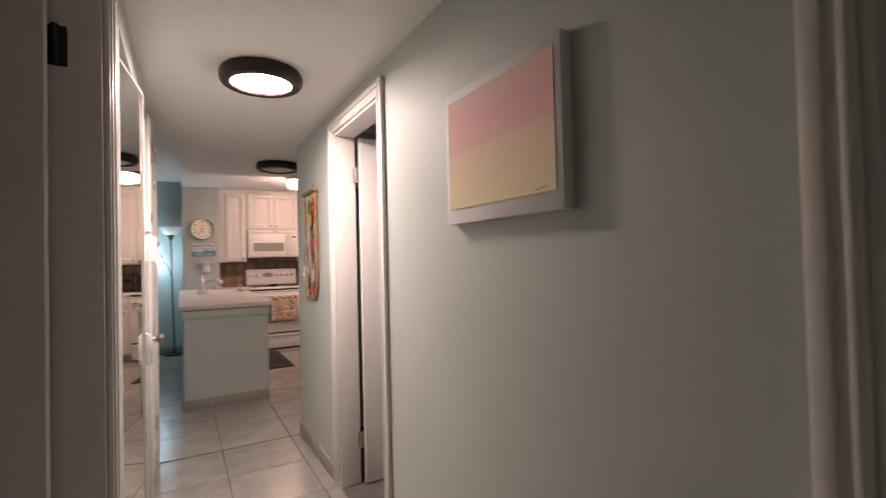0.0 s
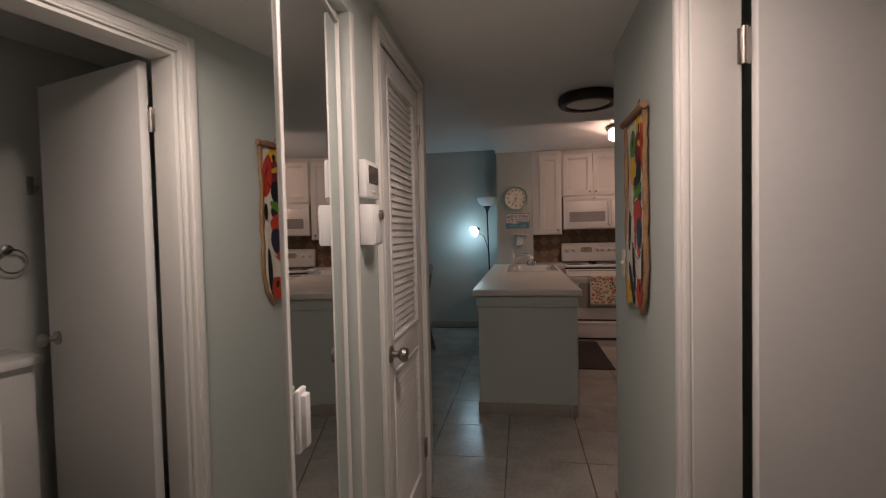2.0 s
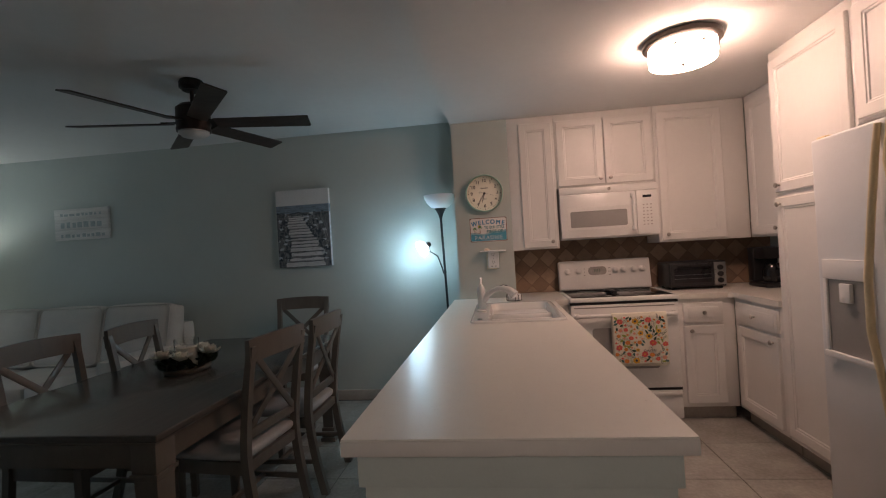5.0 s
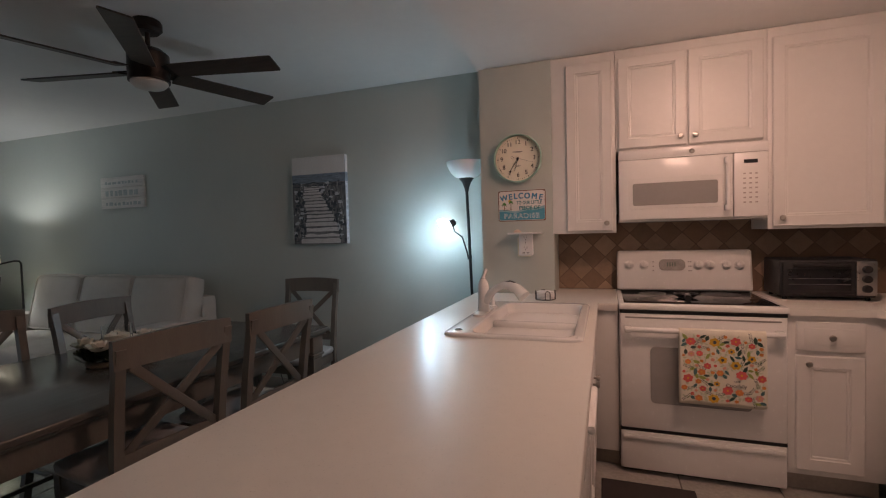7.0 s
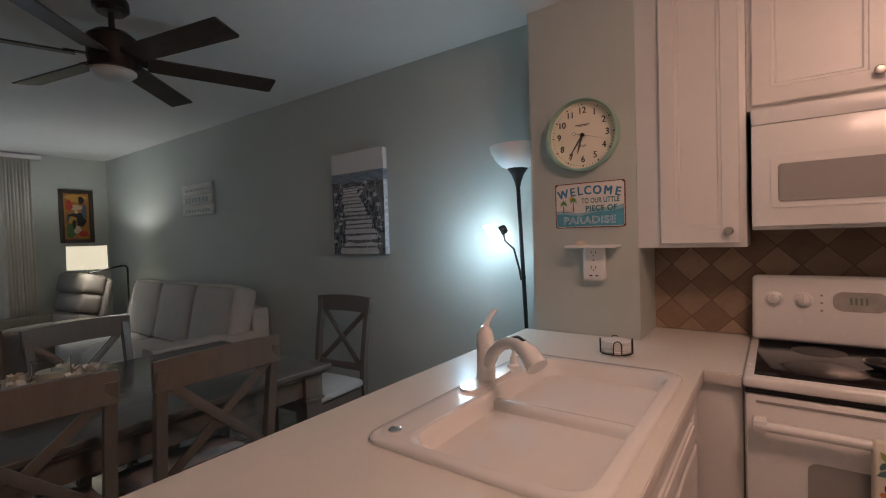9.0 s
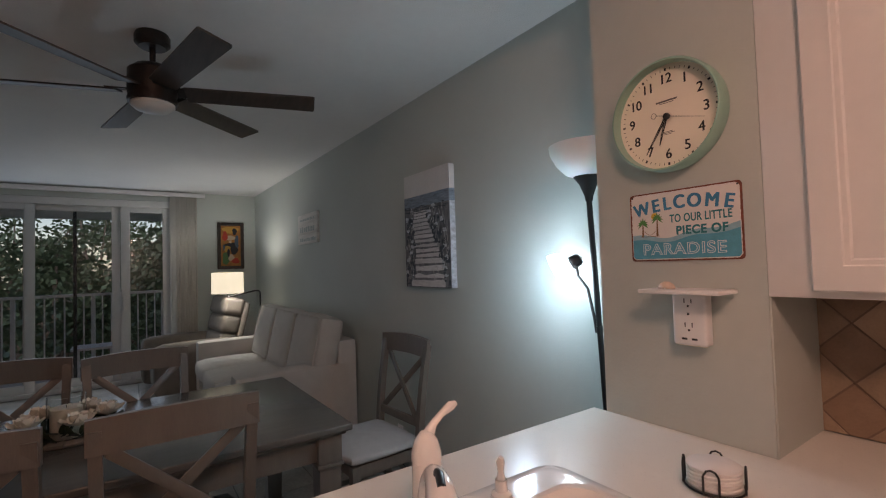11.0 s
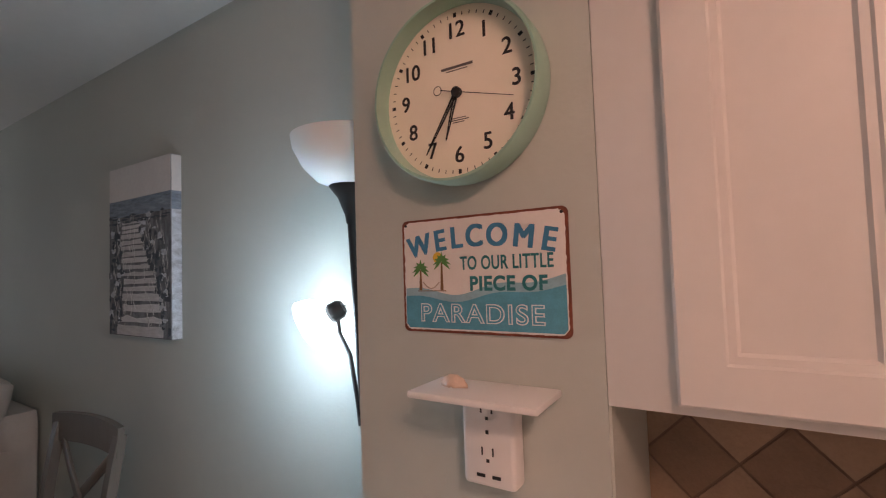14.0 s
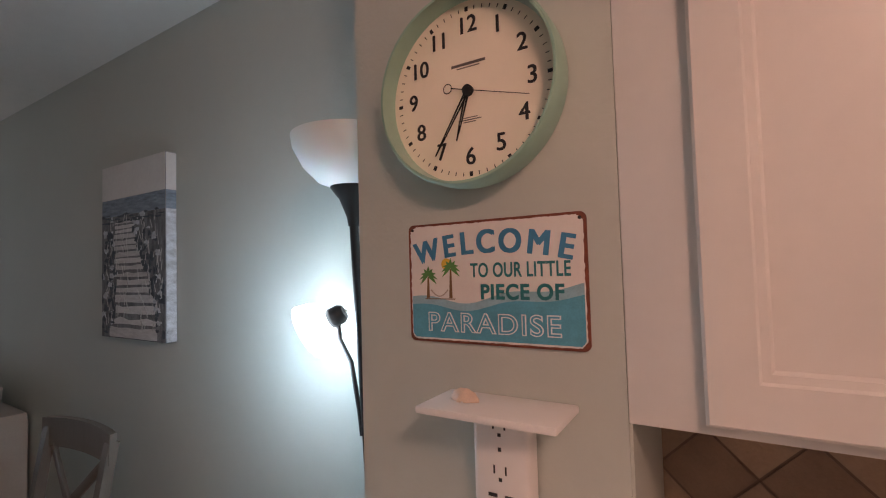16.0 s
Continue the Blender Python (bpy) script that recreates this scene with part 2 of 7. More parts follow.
def sweep(bm, rows, closed=False):
    """A skin over rows of points, all of one length."""
    grid = [[bm.verts.new(p) for p in r] for r in rows]
    for a, b in zip(grid, grid[1:]):
        n = len(a)
        for j in range(n if closed else n - 1):
            bm.faces.new((a[j], a[(j + 1) % n], b[(j + 1) % n], b[j]))
    return grid


def finish(bm, name, material, smooth=True):
    bmesh.ops.recalc_face_normals(bm, faces=bm.faces)
    me = bpy.data.meshes.new(name)
    bm.to_mesh(me)
    bm.free()
    me.materials.append(material)
    if smooth:
        me.polygons.foreach_set("use_smooth", [True] * len(me.polygons))
        me.set_sharp_from_angle(angle=radians(38))
    return me


def thing(name, label, category, at=(0, 0, 0), turn=0, group="", kind=""):
    """An empty at a thing's base; its parts are built in world places unless it is a repeat."""
    ob = new(name)
    ob.empty_display_size = 0.1
    m = pose(*at, 0, 0, turn)
    ob.matrix_basis = m
    ROOT[ob.name] = m.inverted()
    return tagged(ob, label, category, group, kind)


def part(name, bm, material, parent, label="", local=False, smooth=True):
    """One mesh under a thing or under a part."""
    top = parent if parent.parent is None else parent.parent
    if not local:
        bm.transform(ROOT[top.name])
    ob = new(name, finish(bm, name, material, smooth))
    ob.parent = parent
    return tagged(ob, label)


def solid(name, bm, material, label, category, group="", kind="", smooth=True):
    """A thing or a piece of the setting that is one mesh, with its origin in its middle."""
    vs = [v.co.copy() for v in bm.verts]
    mid = Vector([(min(v[i] for v in vs) + max(v[i] for v in vs)) / 2 for i in (0, 1)] + [min(v.z for v in vs)])
    bm.transform(Matrix.Translation(-mid))
    ob = new(name, finish(bm, name, material, smooth))
    ob.matrix_basis = Matrix.Translation(mid)
    ROOT[ob.name] = ob.matrix_basis.inverted()
    return tagged(ob, label, category, group, kind)


def lettering(text, size, material, parent, m, name="lettering", label="", depth=0.0006, bold=0.0, squeeze=1.0, spacing=1.0):
    """Letters as a thin mesh, centred, in the XY plane of m."""
    c = bpy.data.curves.new(name, "FONT")
    c.body, c.size, c.align_x, c.align_y, c.extrude, c.offset, c.space_character = text, size, "CENTER", "CENTER", depth, bold, spacing
    tmp = new("lettering_curve", c)
    bpy.context.view_layer.update()
    me = bpy.data.meshes.new_from_object(tmp.evaluated_get(bpy.context.evaluated_depsgraph_get()))
    bpy.data.objects.remove(tmp)
    me.name = name
    me.materials.clear()
    me.materials.append(material)
    me.transform(Matrix.Diagonal((squeeze, 1, 1, 1)))
    top = parent if parent.parent is None else parent.parent
    me.transform(ROOT[top.name] @ m)
    ob = new(name, me)
    ob.parent = parent
    return tagged(ob, label)


# ---- the setting ----
HALL_Z, KIT_Z, LIV_Z = 2.155, 2.39, 2.492
XL, XR = -0.17, 0.755


def wall(name, label, *specs, material=None):
    return solid(name, blocks(*specs), material or PAINT, label, "wall", kind="structure", smooth=False)


solid("floor", blocks((-6.35, 2.9, -1.2, 7.85, -0.12, -0.004)), GROUT, "dark grout bed under grey stone-look tiles", "floor", kind="structure", smooth=False)
wall("wall_north", "sage green painted wall along living room and kitchen", (-6.35, 2.75, 7.69, 7.85, 0, 2.75))
wall("wall_pillar", "sage green painted wall chase at the counter's end", (0.007, 0.47, 7.38, 7.69, 0, KIT_Z))
wall("wall_east", "sage green painted kitchen wall behind the fridge", (2.6, 2.75, 3.39, 7.69, 0, 2.75))
wall("wall_kitchen_south", "sage green painted wall beside the fridge", (XR, 2.6, 3.39, 3.51, 0, 2.6))
wall("wall_hall_right", "sage green painted hallway wall with two door openings",
     (XR, 0.875, 2.55, 3.39, 0, 2.6), (XR, 0.875, 1.86, 2.55, 2.02, 2.6), (XR, 0.875, 0.21, 1.86, 0, 2.6),
     (XR, 0.875, -0.55, 0.21, 2.02, 2.6), (XR, 0.875, -1.05, -0.55, 0, 2.6))
wall("wall_hall_left", "sage green painted hallway wall with closet openings",
     (-0.29, XL, 3.462, 3.66, 0, 2.7), (-0.29, XL, 2.84, 3.462, 2.04, 2.7), (-0.29, XL, 2.575, 2.84, 0, 2.7),
     (-0.29, XL, 1.615, 2.575, 2.0, 2.7), (-0.29, XL, 1.285, 1.615, 0, 2.7), (-0.29, XL, 0.45, 1.285, 2.02, 2.7), (-0.29, XL, -1.05, 0.45, 0, 2.7))
wall("wall_living_south", "sage green painted living room wall", (-6.2, -0.29, 3.54, 3.66, 0, 2.75))
wall("wall_hall_end", "sage green painted wall closing the hallway", (-2.6, 2.6, -1.2, -1.05, 0, 2.6))
wall("wall_bath", "side room walls in pale paint, lightened in place of room light", (1.92, 2.04, -1.05, 3.39, 0, 2.6), (0.875, 1.92, 0.9, 1.0, 0, 2.6), material=PALEP)
wall("wall_closet", "pale painted walls of the closets and bedroom", (-0.95, -0.89, 1.3, 3.54, 0, 2.6), (-0.89, -0.29, 2.66, 2.72, 0, 2.6), (-0.89, -0.29, 1.40, 1.46, 0, 2.6), (-2.72, -2.6, -1.2, 3.54, 0, 2.6))
# far wall with the sliding door opening
wall("wall_west", "sage green painted wall round the sliding doors", (-6.35, -6.2, 6.66, 7.69, 0, 2.75), (-6.35, -6.2, 3.54, 4.15, 0, 2.75), (-6.35, -6.2, 4.15, 6.66, 2.36, 2.75))


def ceiling(name, label, outline, z0, z1):
    return solid(name, prism(bmesh.new(), outline, z0, z1), CEIL, label, "ceiling", kind="structure", smooth=False)


ceiling("ceiling_living", "white textured living room ceiling", [(-6.35, 3.5), (0.1, 3.5), (0.1, 7.69), (-6.35, 7.69)], LIV_Z, LIV_Z + 0.11)
ceiling("ceiling_kitchen", "white lowered kitchen ceiling", [(0.0, 4.84), (2.6, 4.84), (2.6, 7.69), (0.0, 7.69)], KIT_Z, LIV_Z + 0.1)
ceiling("ceiling_hall", "white lowered hallway ceiling", [(XL, -1.05), (XR, -1.05), (XR, 3.51), (2.6, 3.51), (2.6, 4.84), (0.08, 4.84), (-0.174, 3.66), (XL, 3.5)], HALL_Z, LIV_Z + 0.1)
ceiling("ceiling_side_room", "white ceiling of the side room", [(0.875, -1.05), (2.6, -1.05), (2.6, 3.39), (0.875, 3.39)], 2.3, 2.4)
ceiling("ceiling_bedroom", "white ceiling of bedroom and closets", [(-2.6, -1.05), (-0.29, -1.05), (-0.29, 3.54), (-2.6, 3.54)], 2.3, 2.4)


def casing(name, label, plane, out, y0, y1, top, width=0.065, near=True, far=True):
    """Moulded door trim on a hallway wall: two legs and a head, stepped."""
    bm = bmesh.new()
    for d, w0, w1 in ((0.012, 0.0, width), (0.02, width * 0.55, width), (0.017, 0.008, width * 0.3)):
        a, b = sorted((plane, plane + out * d))
        if near:
            box(bm, a, b, y0 - w1, y0 - w0, 0, top + w1, bevel=0.003)
        if far:
            box(bm, a, b, y1 + w0, y1 + w1, 0, top + w1, bevel=0.003)
        box(bm, a, b, y0 - w0, y1 + w0, top + w0, top + w1, bevel=0.003)
    return solid(name, bm, TRIM, label, "trim", kind="structure")


casing("trim_1", "white moulded casing round the side room door", XR, -1, 1.86, 2.55, 2.02)
casing("trim_2", "white moulded casing round a hallway door", XR, -1, -0.55, 0.21, 2.02)
casing("trim_3", "white moulded casing round the bedroom door", XL, 1, 0.45, 1.285, 2.02)
casing("trim_4", "white moulded casing round the louvred door", XL, 1, 2.84, 3.462, 2.03, width=0.055)
# jamb linings inside the openings
for i, (a, b, y0, y1, top) in enumerate(((XR, 0.875, 1.86, 2.55, 2.02), (XR, 0.875, -0.55, 0.21, 2.02), (-0.29, XL, 0.45, 1.285, 2.02))):
    solid("jamb_%d" % (i + 1), blocks((a + 0.002, b - 0.002, y0, y0 + 0.014, 0, top), (a + 0.002, b - 0.002, y1 - 0.014, y1, 0, top), (a + 0.002, b - 0.002, y0 + 0.014, y1 - 0.014, top - 0.014, top), bevel=0.001),
          TRIM, "white painted door jamb", "trim", kind="structure")
# baseboards of tile
for i, spec in enumerate(((-6.1, -0.002, 7.677, 7.69), (XR - 0.012, XR, 2.62, 3.51), (XR - 0.012, XR, 0.28, 1.79), (XL, XL + 0.012, 2.60, 2.78), (-6.2, -6.187, 6.68, 7.67), (XL, XL + 0.012, 1.355, 1.60), (XR - 0.012, 2.0, 3.51, 3.522))):
    x0, x1, y0, y1 = spec
    solid("baseboard_%d" % (i + 1), blocks((x0, x1, y0, y1, 0.0, 0.095), bevel=0.003), BASET, "grey-beige tile baseboard", "baseboard", kind="structure")

# ---- kitchen ----
CT = 0.92  # counter height


def knob(parent, x, y, z, out=(0, -1, 0)):
    bm = bmesh.new()
    turn = Vector((0, 0, 1)).rotation_difference(Vector(out)).to_matrix().to_4x4()
    lathe(bm, [(0, 0), (0.006, 0), (0.005, 0.012), (0.013, 0.017), (0.0155, 0.022), (0.012, 0.028), (0, 0.030)], (x, y, z), 14, turn)
    return part("knob", bm, STEEL, parent, "round brushed nickel knob", local=True)


def front(parent, x0, x1, z0, z1, knob_at=None, name="door", rail=0.058, y=0.0):
    """A cabinet door in local places: bevelled frame round a sunk panel with a bead."""
    bm = bmesh.new()
    t = 0.02
    rows = []
    for i, d in ((0.0, 0.0), (0.0, t - 0.004), (0.004, t), (rail - 0.003, t), (rail, t - 0.004), (rail + 0.009, t - 0.005), (rail + 0.013, t - 0.011)):
        rows.append([(x0 + i, y - d, z0 + i), (x1 - i, y - d, z0 + i), (x1 - i, y - d, z1 - i), (x0 + i, y - d, z1 - i)])
    grid = sweep(bm, rows, closed=True)
    bm.faces.new(grid[-1])
    bm.faces.new(grid[0])
    d = part(name, bm, CAB, parent, local=True)
    if knob_at:
        knob(d, knob_at[0], y - t, knob_at[1])
    return d


def slab(parent, x0, x1, z0, z1, name="drawer_front", y=0.0):
    bm = bmesh.new()
    box(bm, x0, x1, y - 0.02, y, z0, z1, bevel=0.006)
    box(bm, x0 + 0.03, x1 - 0.03, y - 0.0225, y - 0.01, z0 + 0.03, z1 - 0.03, bevel=0.002)
    d = part(name, bm, CAB, parent, local=True)
    knob(d, (x0 + x1) / 2, y - 0.0225, (z0 + z1) / 2)
    return d


def unit(label, at, turn, w, depth, z0, z1, doors=(), drawers=(), kick=0.0):
    """A cabinet unit whose front looks along its own -y."""
    c = thing("cabinet", label, "cabinet", at, turn)
    bm = bmesh.new()
    box(bm, 0.0005, w - 0.0005, 0, depth, z0 + kick, z1, bevel=0.0015)
    part("body", bm, CAB, c, local=True)
    if kick:
        part("kickboard", blocks((0.001, w - 0.001, 0.06, depth, 0, kick - 0.001)), BASET, c, "grey-brown toe kick", local=True)
    for x0, x1, a, b, k in doors:
        front(c, x0, x1, a, b, k)
    for x0, x1, a, b in drawers:
        slab(c, x0, x1, a, b)
    return c


TOPZ = KIT_Z - 0.004
unit("tall narrow white wall cabinet with one panelled door", (0.4702, 7.38, 0), 0, 0.3748, 0.308, 1.30, TOPZ, [(0.09, 0.354, 1.315, 2.33, (0.320, 1.36))])
unit("white wall cabinet with two doors above the microwave", (0.846, 7.38, 0), 0, 0.772, 0.308, 1.783, TOPZ, [(0.015, 0.378, 1.797, 2.33, (0.345, 1.842)), (0.388, 0.752, 1.797, 2.33, (0.421, 1.842))])
unit("wide white wall cabinet with one panelled door", (1.619, 7.38, 0), 0, 0.68, 0.308, 1.30, TOPZ, [(0.02, 0.50, 1.315, 2.33, (0.06, 1.36))])
unit("white wall cabinet with panelled door over the coffee maker", (2.30, 7.375, 0), -90, 0.44, 0.298, 1.30, TOPZ, [(0.05, 0.42, 1.315, 2.33, (0.38, 1.36))])
unit("white wall cabinet with panelled door beside the pantry", (2.30, 6.934, 0), -90, 0.43, 0.298, 1.30, TOPZ, [(0.02, 0.41, 1.315, 2.33, (0.05, 1.36))])
unit("white base cabinet with drawer and door beside the stove", (1.613, 7.07, 0), 0, 0.386, 0.61, 0, CT - 0.04, [(0.03, 0.30, 0.13, 0.69, (0.075, 0.655))], [(0.03, 0.30, 0.715, 0.855)], kick=0.10)
unit("white base cabinet with drawer and door under the side counter", (2.0, 7.065, 0), -90, 0.555, 0.59, 0, CT - 0.04, [(0.05, 0.525, 0.13, 0.69, (0.48, 0.655))], [(0.05, 0.525, 0.715, 0.855)], kick=0.10)
unit("tall white pantry cabinet with two panelled doors", (2.0, 6.50, 0), -90, 0.64, 0.59, 0, TOPZ, [(0.02, 0.62, 1.56, 2.33, (0.07, 1.60)), (0.02, 0.62, 0.13, 1.53, (0.07, 1.49))], kick=0.10)
unit("white cabinet with two doors above the fridge", (2.0, 5.858, 0), -90, 0.95, 0.59, 1.80, TOPZ, [(0.02, 0.465, 1.815, 2.33, (0.43, 1.86)), (0.48, 0.93, 1.815, 2.33, (0.515, 1.86))])
# cabinets of the island face the stove
unit("white sink base cabinet with two doors", (0.70, 6.10, 0), 90, 0.94, 0.62, 0, CT - 0.04, [(0.02, 0.46, 0.13, 0.69, (0.42, 0.64)), (0.475, 0.92, 0.13, 0.69, (0.515, 0.64)), (0.02, 0.92, 0.71, 0.865, None)], kick=0.10)
unit("white base cabinet with door at the island's end", (0.70, 4.70, 0), 90, 0.77, 0.62, 0, CT - 0.04, [(0.02, 0.75, 0.13, 0.69, (0.70, 0.64))], [(0.02, 0.75, 0.715, 0.865)], kick=0.10)
dw = thing("dishwasher", "white built-in dishwasher with a moulded control strip", "dishwasher", (0.70, 5.475, 0), 90)
part("body", blocks((0.003, 0.617, 0.01, 0.6, 0.10, CT - 0.042)), APPL, dw, local=True)
part("door", blocks((0.006, 0.614, -0.018, 0.012, 0.13, 0.74), bevel=0.006), APPL, dw, local=True)
part("control_panel", blocks((0.006, 0.614, -0.030, 0.012, 0.75, 0.872), bevel=0.01), APPL, dw, local=True)
part("handle", blocks((0.15, 0.47, -0.05, -0.028, 0.80, 0.825), bevel=0.008), PLASTIC, dw, local=True)
part("kickboard", blocks((0.006, 0.614, 0.05, 0.08, 0.0, 0.099)), BLACK, dw, local=True)
unit("narrow white filler cabinet beside the stove", (0.702, 7.07, 0), 0, 0.139, 0.61, 0, CT - 0.04, kick=0.10)

# island half wall
hw = thing("island_half_wall", "sage painted half wall carrying the island counter", "half wall", (0.04, 6.0, 0))
part("panel", blocks((-0.002, 0.078, 4.625, 7.38, 0.0, CT - 0.042), (0.078, 0.702, 4.625, 4.697, 0.0, CT - 0.042)), PAINT, hw, smooth=False)
part("apron_trim", blocks((-0.014, 0.714, 4.611, 4.625, 0.795, CT - 0.042), (-0.014, -0.002, 4.625, 7.38, 0.795, CT - 0.042), bevel=0.002), PAINT, hw)
for a, b in ((0.0, 0.215), (0.219, 0.66)):
    part("baseboard_tile", blocks((a - 0.002 if a == 0 else a, min(b, 0.702), 4.613, 4.6245, 0.0, 0.085), bevel=0.002), BASET, hw)
for i in range(6):
    part("baseboard_tile", blocks((-0.014, -0.0025, 4.613 + i * 0.459, 4.613 + i * 0.459 + 0.455, 0.0, 0.085), bevel=0.002), BASET, hw)
part("baseboard_tile", blocks((0.664, 0.702, 4.613, 4.6245, 0.0, 0.085), bevel=0.002), BASET, hw)

# worktops
wt = thing("island_worktop", "white laminate worktop with rolled edge and sink cutout", "worktop", (0.35, 6.0, CT - 0.04))
SX0, SX1, SY0, SY1 = 0.163, 0.700, 6.10, 6.945
gx, gy = (-0.04, SX0 + 0.02, SX1 - 0.02, 0.735, 0.841), (4.58, SY0 + 0.02, SY1 - 0.02, 7.05, 7.378)
bm = bmesh.new()
vs = [[bm.verts.new((x, y, CT)) for y in gy] for x in gx]
for i in range(4):
    for j in range(4):
        if not (i == 1 and j == 1) and not (i == 3 and j < 3):
            bm.faces.new((vs[i][j], vs[i + 1][j], vs[i + 1][j + 1], vs[i][j + 1]))
up = bmesh.ops.extrude_face_region(bm, geom=list(bm.faces))
bmesh.ops.translate(bm, verts=[v for v in up["geom"] if isinstance(v, bmesh.types.BMVert)], vec=(0, 0, -0.004))
box(bm, 0.474, 0.841, 7.378, 7.676, CT - 0.004, CT)
part("top", bm, COUNTER, wt, smooth=False)
bm = blocks((-0.042, 0.737, 4.578, 4.60, CT - 0.04, CT - 0.0045), (-0.042, -0.02, 4.60, 7.378, CT - 0.04, CT - 0.0045), (0.715, 0.737, 4.60, 7.05, CT - 0.04, CT - 0.0045), (0.737, 0.841, 7.048, 7.07, CT - 0.04, CT - 0.0045), bevel=0.003)
part("edge", bm, EDGE, wt, "greyish laminate edge band")
wr = thing("side_worktop", "white laminate corner worktop with rolled edge", "worktop", (2.1, 7.3, CT - 0.04))
part("top", prism(bmesh.new(), [(1.611, 7.045), (1.95, 7.045), (1.975, 7.02), (1.975, 6.503), (2.59, 6.503), (2.59, 7.676), (1.611, 7.676)], CT - 0.036, CT), COUNTER, wr, smooth=False)

# diagonal stone tiles behind the counters: field of diamonds, clipped to the wall strip
SPL = solid("backsplash", blocks((0.462, 2.6, 7.682, 7.69, CT, 1.42)), SGROUT, "brown diagonal tumbled stone backsplash", "backsplash", kind="structure", smooth=False)
SPS = solid("backsplash_side", blocks((0.468, 0.474, 7.385, 7.682, CT, 1.298)), PAINT, "painted chase side at the backsplash", "wall", kind="structure", smooth=False)

# sink
sk = thing("kitchen_sink", "white double-bowl drop-in kitchen sink set in the worktop", "sink", (0.43, 6.57, CT))


def rounded(x0, x1, y0, y1, r, n=6):
    out = []
    for cx, cy, a0 in ((x1 - r, y1 - r, 0), (x0 + r, y1 - r, 90), (x0 + r, y0 + r, 180), (x1 - r, y0 + r, 270)):
        out += [(cx + r * math.cos(radians(a0 + 90 * i / n)), cy + r * math.sin(radians(a0 + 90 * i / n))) for i in range(n + 1)]
    return out


def bowl(x0, x1, y0, y1, depth):
    bm = bmesh.new()
    rows = []
    for inset, z, r in ((-0.012, CT + 0.014, 0.07), (0.0, CT + 0.011, 0.065), (0.008, CT - 0.005, 0.06), (0.02, CT - depth + 0.03, 0.055), (0.05, CT - depth, 0.04)):
        rows.append([(x, y, z) for x, y in rounded(x0 + inset, x1 - inset, y0 + inset, y1 - inset, r)])
    grid = sweep(bm, rows, closed=True)
    bm.faces.new(grid[-1])
    return bm


ym = (SY0 + SY1) / 2
B = (SX0 + 0.105, SX1 - 0.036, SY0 + 0.036, SY1 - 0.036)
bm = bmesh.new()
z1 = CT + 0.014
box(bm, SX0 + 0.02, B[0] - 0.009, SY0 + 0.02, SY1 - 0.02, CT - 0.03, z1)
box(bm, B[1] + 0.009, SX1 - 0.02, SY0 + 0.02, SY1 - 0.02, CT - 0.03, z1)
box(bm, B[0] - 0.009, B[1] + 0.009, SY0 + 0.02, B[2] - 0.009, CT - 0.03, z1)
box(bm, B[0] - 0.009, B[1] + 0.009, B[3] + 0.009, SY1 - 0.02, CT - 0.03, z1)
for cx, cy in ((B[0] - 0.012, B[2] - 0.012), (B[1] + 0.012, B[2] - 0.012), (B[0] - 0.012, B[3] + 0.012), (B[1] + 0.012, B[3] + 0.012)):
    sx, sy = (1 if cx < (B[0] + B[1]) / 2 else -1), (1 if cy < ym else -1)
    fan = [(cx, cy)] + [(cx + sx * 0.07 * (1 - math.sin(radians(a))), cy + sy * 0.07 * (1 - math.cos(radians(a)))) for a in range(0, 91, 15)]
    bm.faces.new([bm.verts.new((x, y, z1 - 0.0003)) for x, y in fan])
rim = [[(x, y, z) for x, y in rounded(SX0 + i, SX1 - i, SY0 + i, SY1 - i, 0.05)] for i, z in ((0.0, CT + 0.001), (0.002, CT + 0.009), (0.008, CT + 0.0138), (0.03, z1 + 0.0002))]
sweep(bm, rim, closed=True)
part("rim", bm, ENAMEL, sk)
basin = part("basin", bowl(*B, 0.185), ENAMEL, sk)
part("divider", blocks((B[0] + 0.004, B[1] - 0.004, ym - 0.020, ym + 0.020, CT - 0.18, CT - 0.012), bevel=0.017, seg=4), ENAMEL, sk, "low rounded divider between the bowls")
for y in ((B[2] + ym) / 2, (B[3] + ym) / 2):
    part("drain", lathe(bmesh.new(), [(0, 0.003), (0.03, 0.003), (0.042, 0.006), (0.045, 0.001)], ((B[0] + B[1]) / 2, y, CT - 0.185), 20), STEEL, basin, "steel drain strainer")
part("hole_cover", lathe(bmesh.new(), [(0.016, 0), (0.016, 0.003), (0.012, 0.006), (0, 0.007)], (SX0 + 0.055, SY0 + 0.06, z1), 16), CHROME, sk, "small chrome hole cover")

fx, fy, fz = SX0 + 0.055, 6.57, CT + 0.014
fa = thing("faucet", "white pull-out kitchen faucet with lever handle on the sink", "faucet", (fx, fy, fz))
part("deck_plate", prism(bmesh.new(), rounded(fx - 0.03, fx + 0.03, fy - 0.12, fy + 0.12, 0.029), fz, fz + 0.010), ENAMEL, fa)
part("body", lathe(bmesh.new(), [(0.03, 0.009), (0.028, 0.03), (0.026, 0.08), (0.027, 0.112), (0.026, 0.116)], (fx, fy, fz), 24), ENAMEL, fa)
part("cap", lathe(bmesh.new(), [(0.0275, 0.117), (0.027, 0.132), (0.021, 0.152), (0.011, 0.166), (0, 0.169)], (fx, fy, fz), 24), ENAMEL, fa)
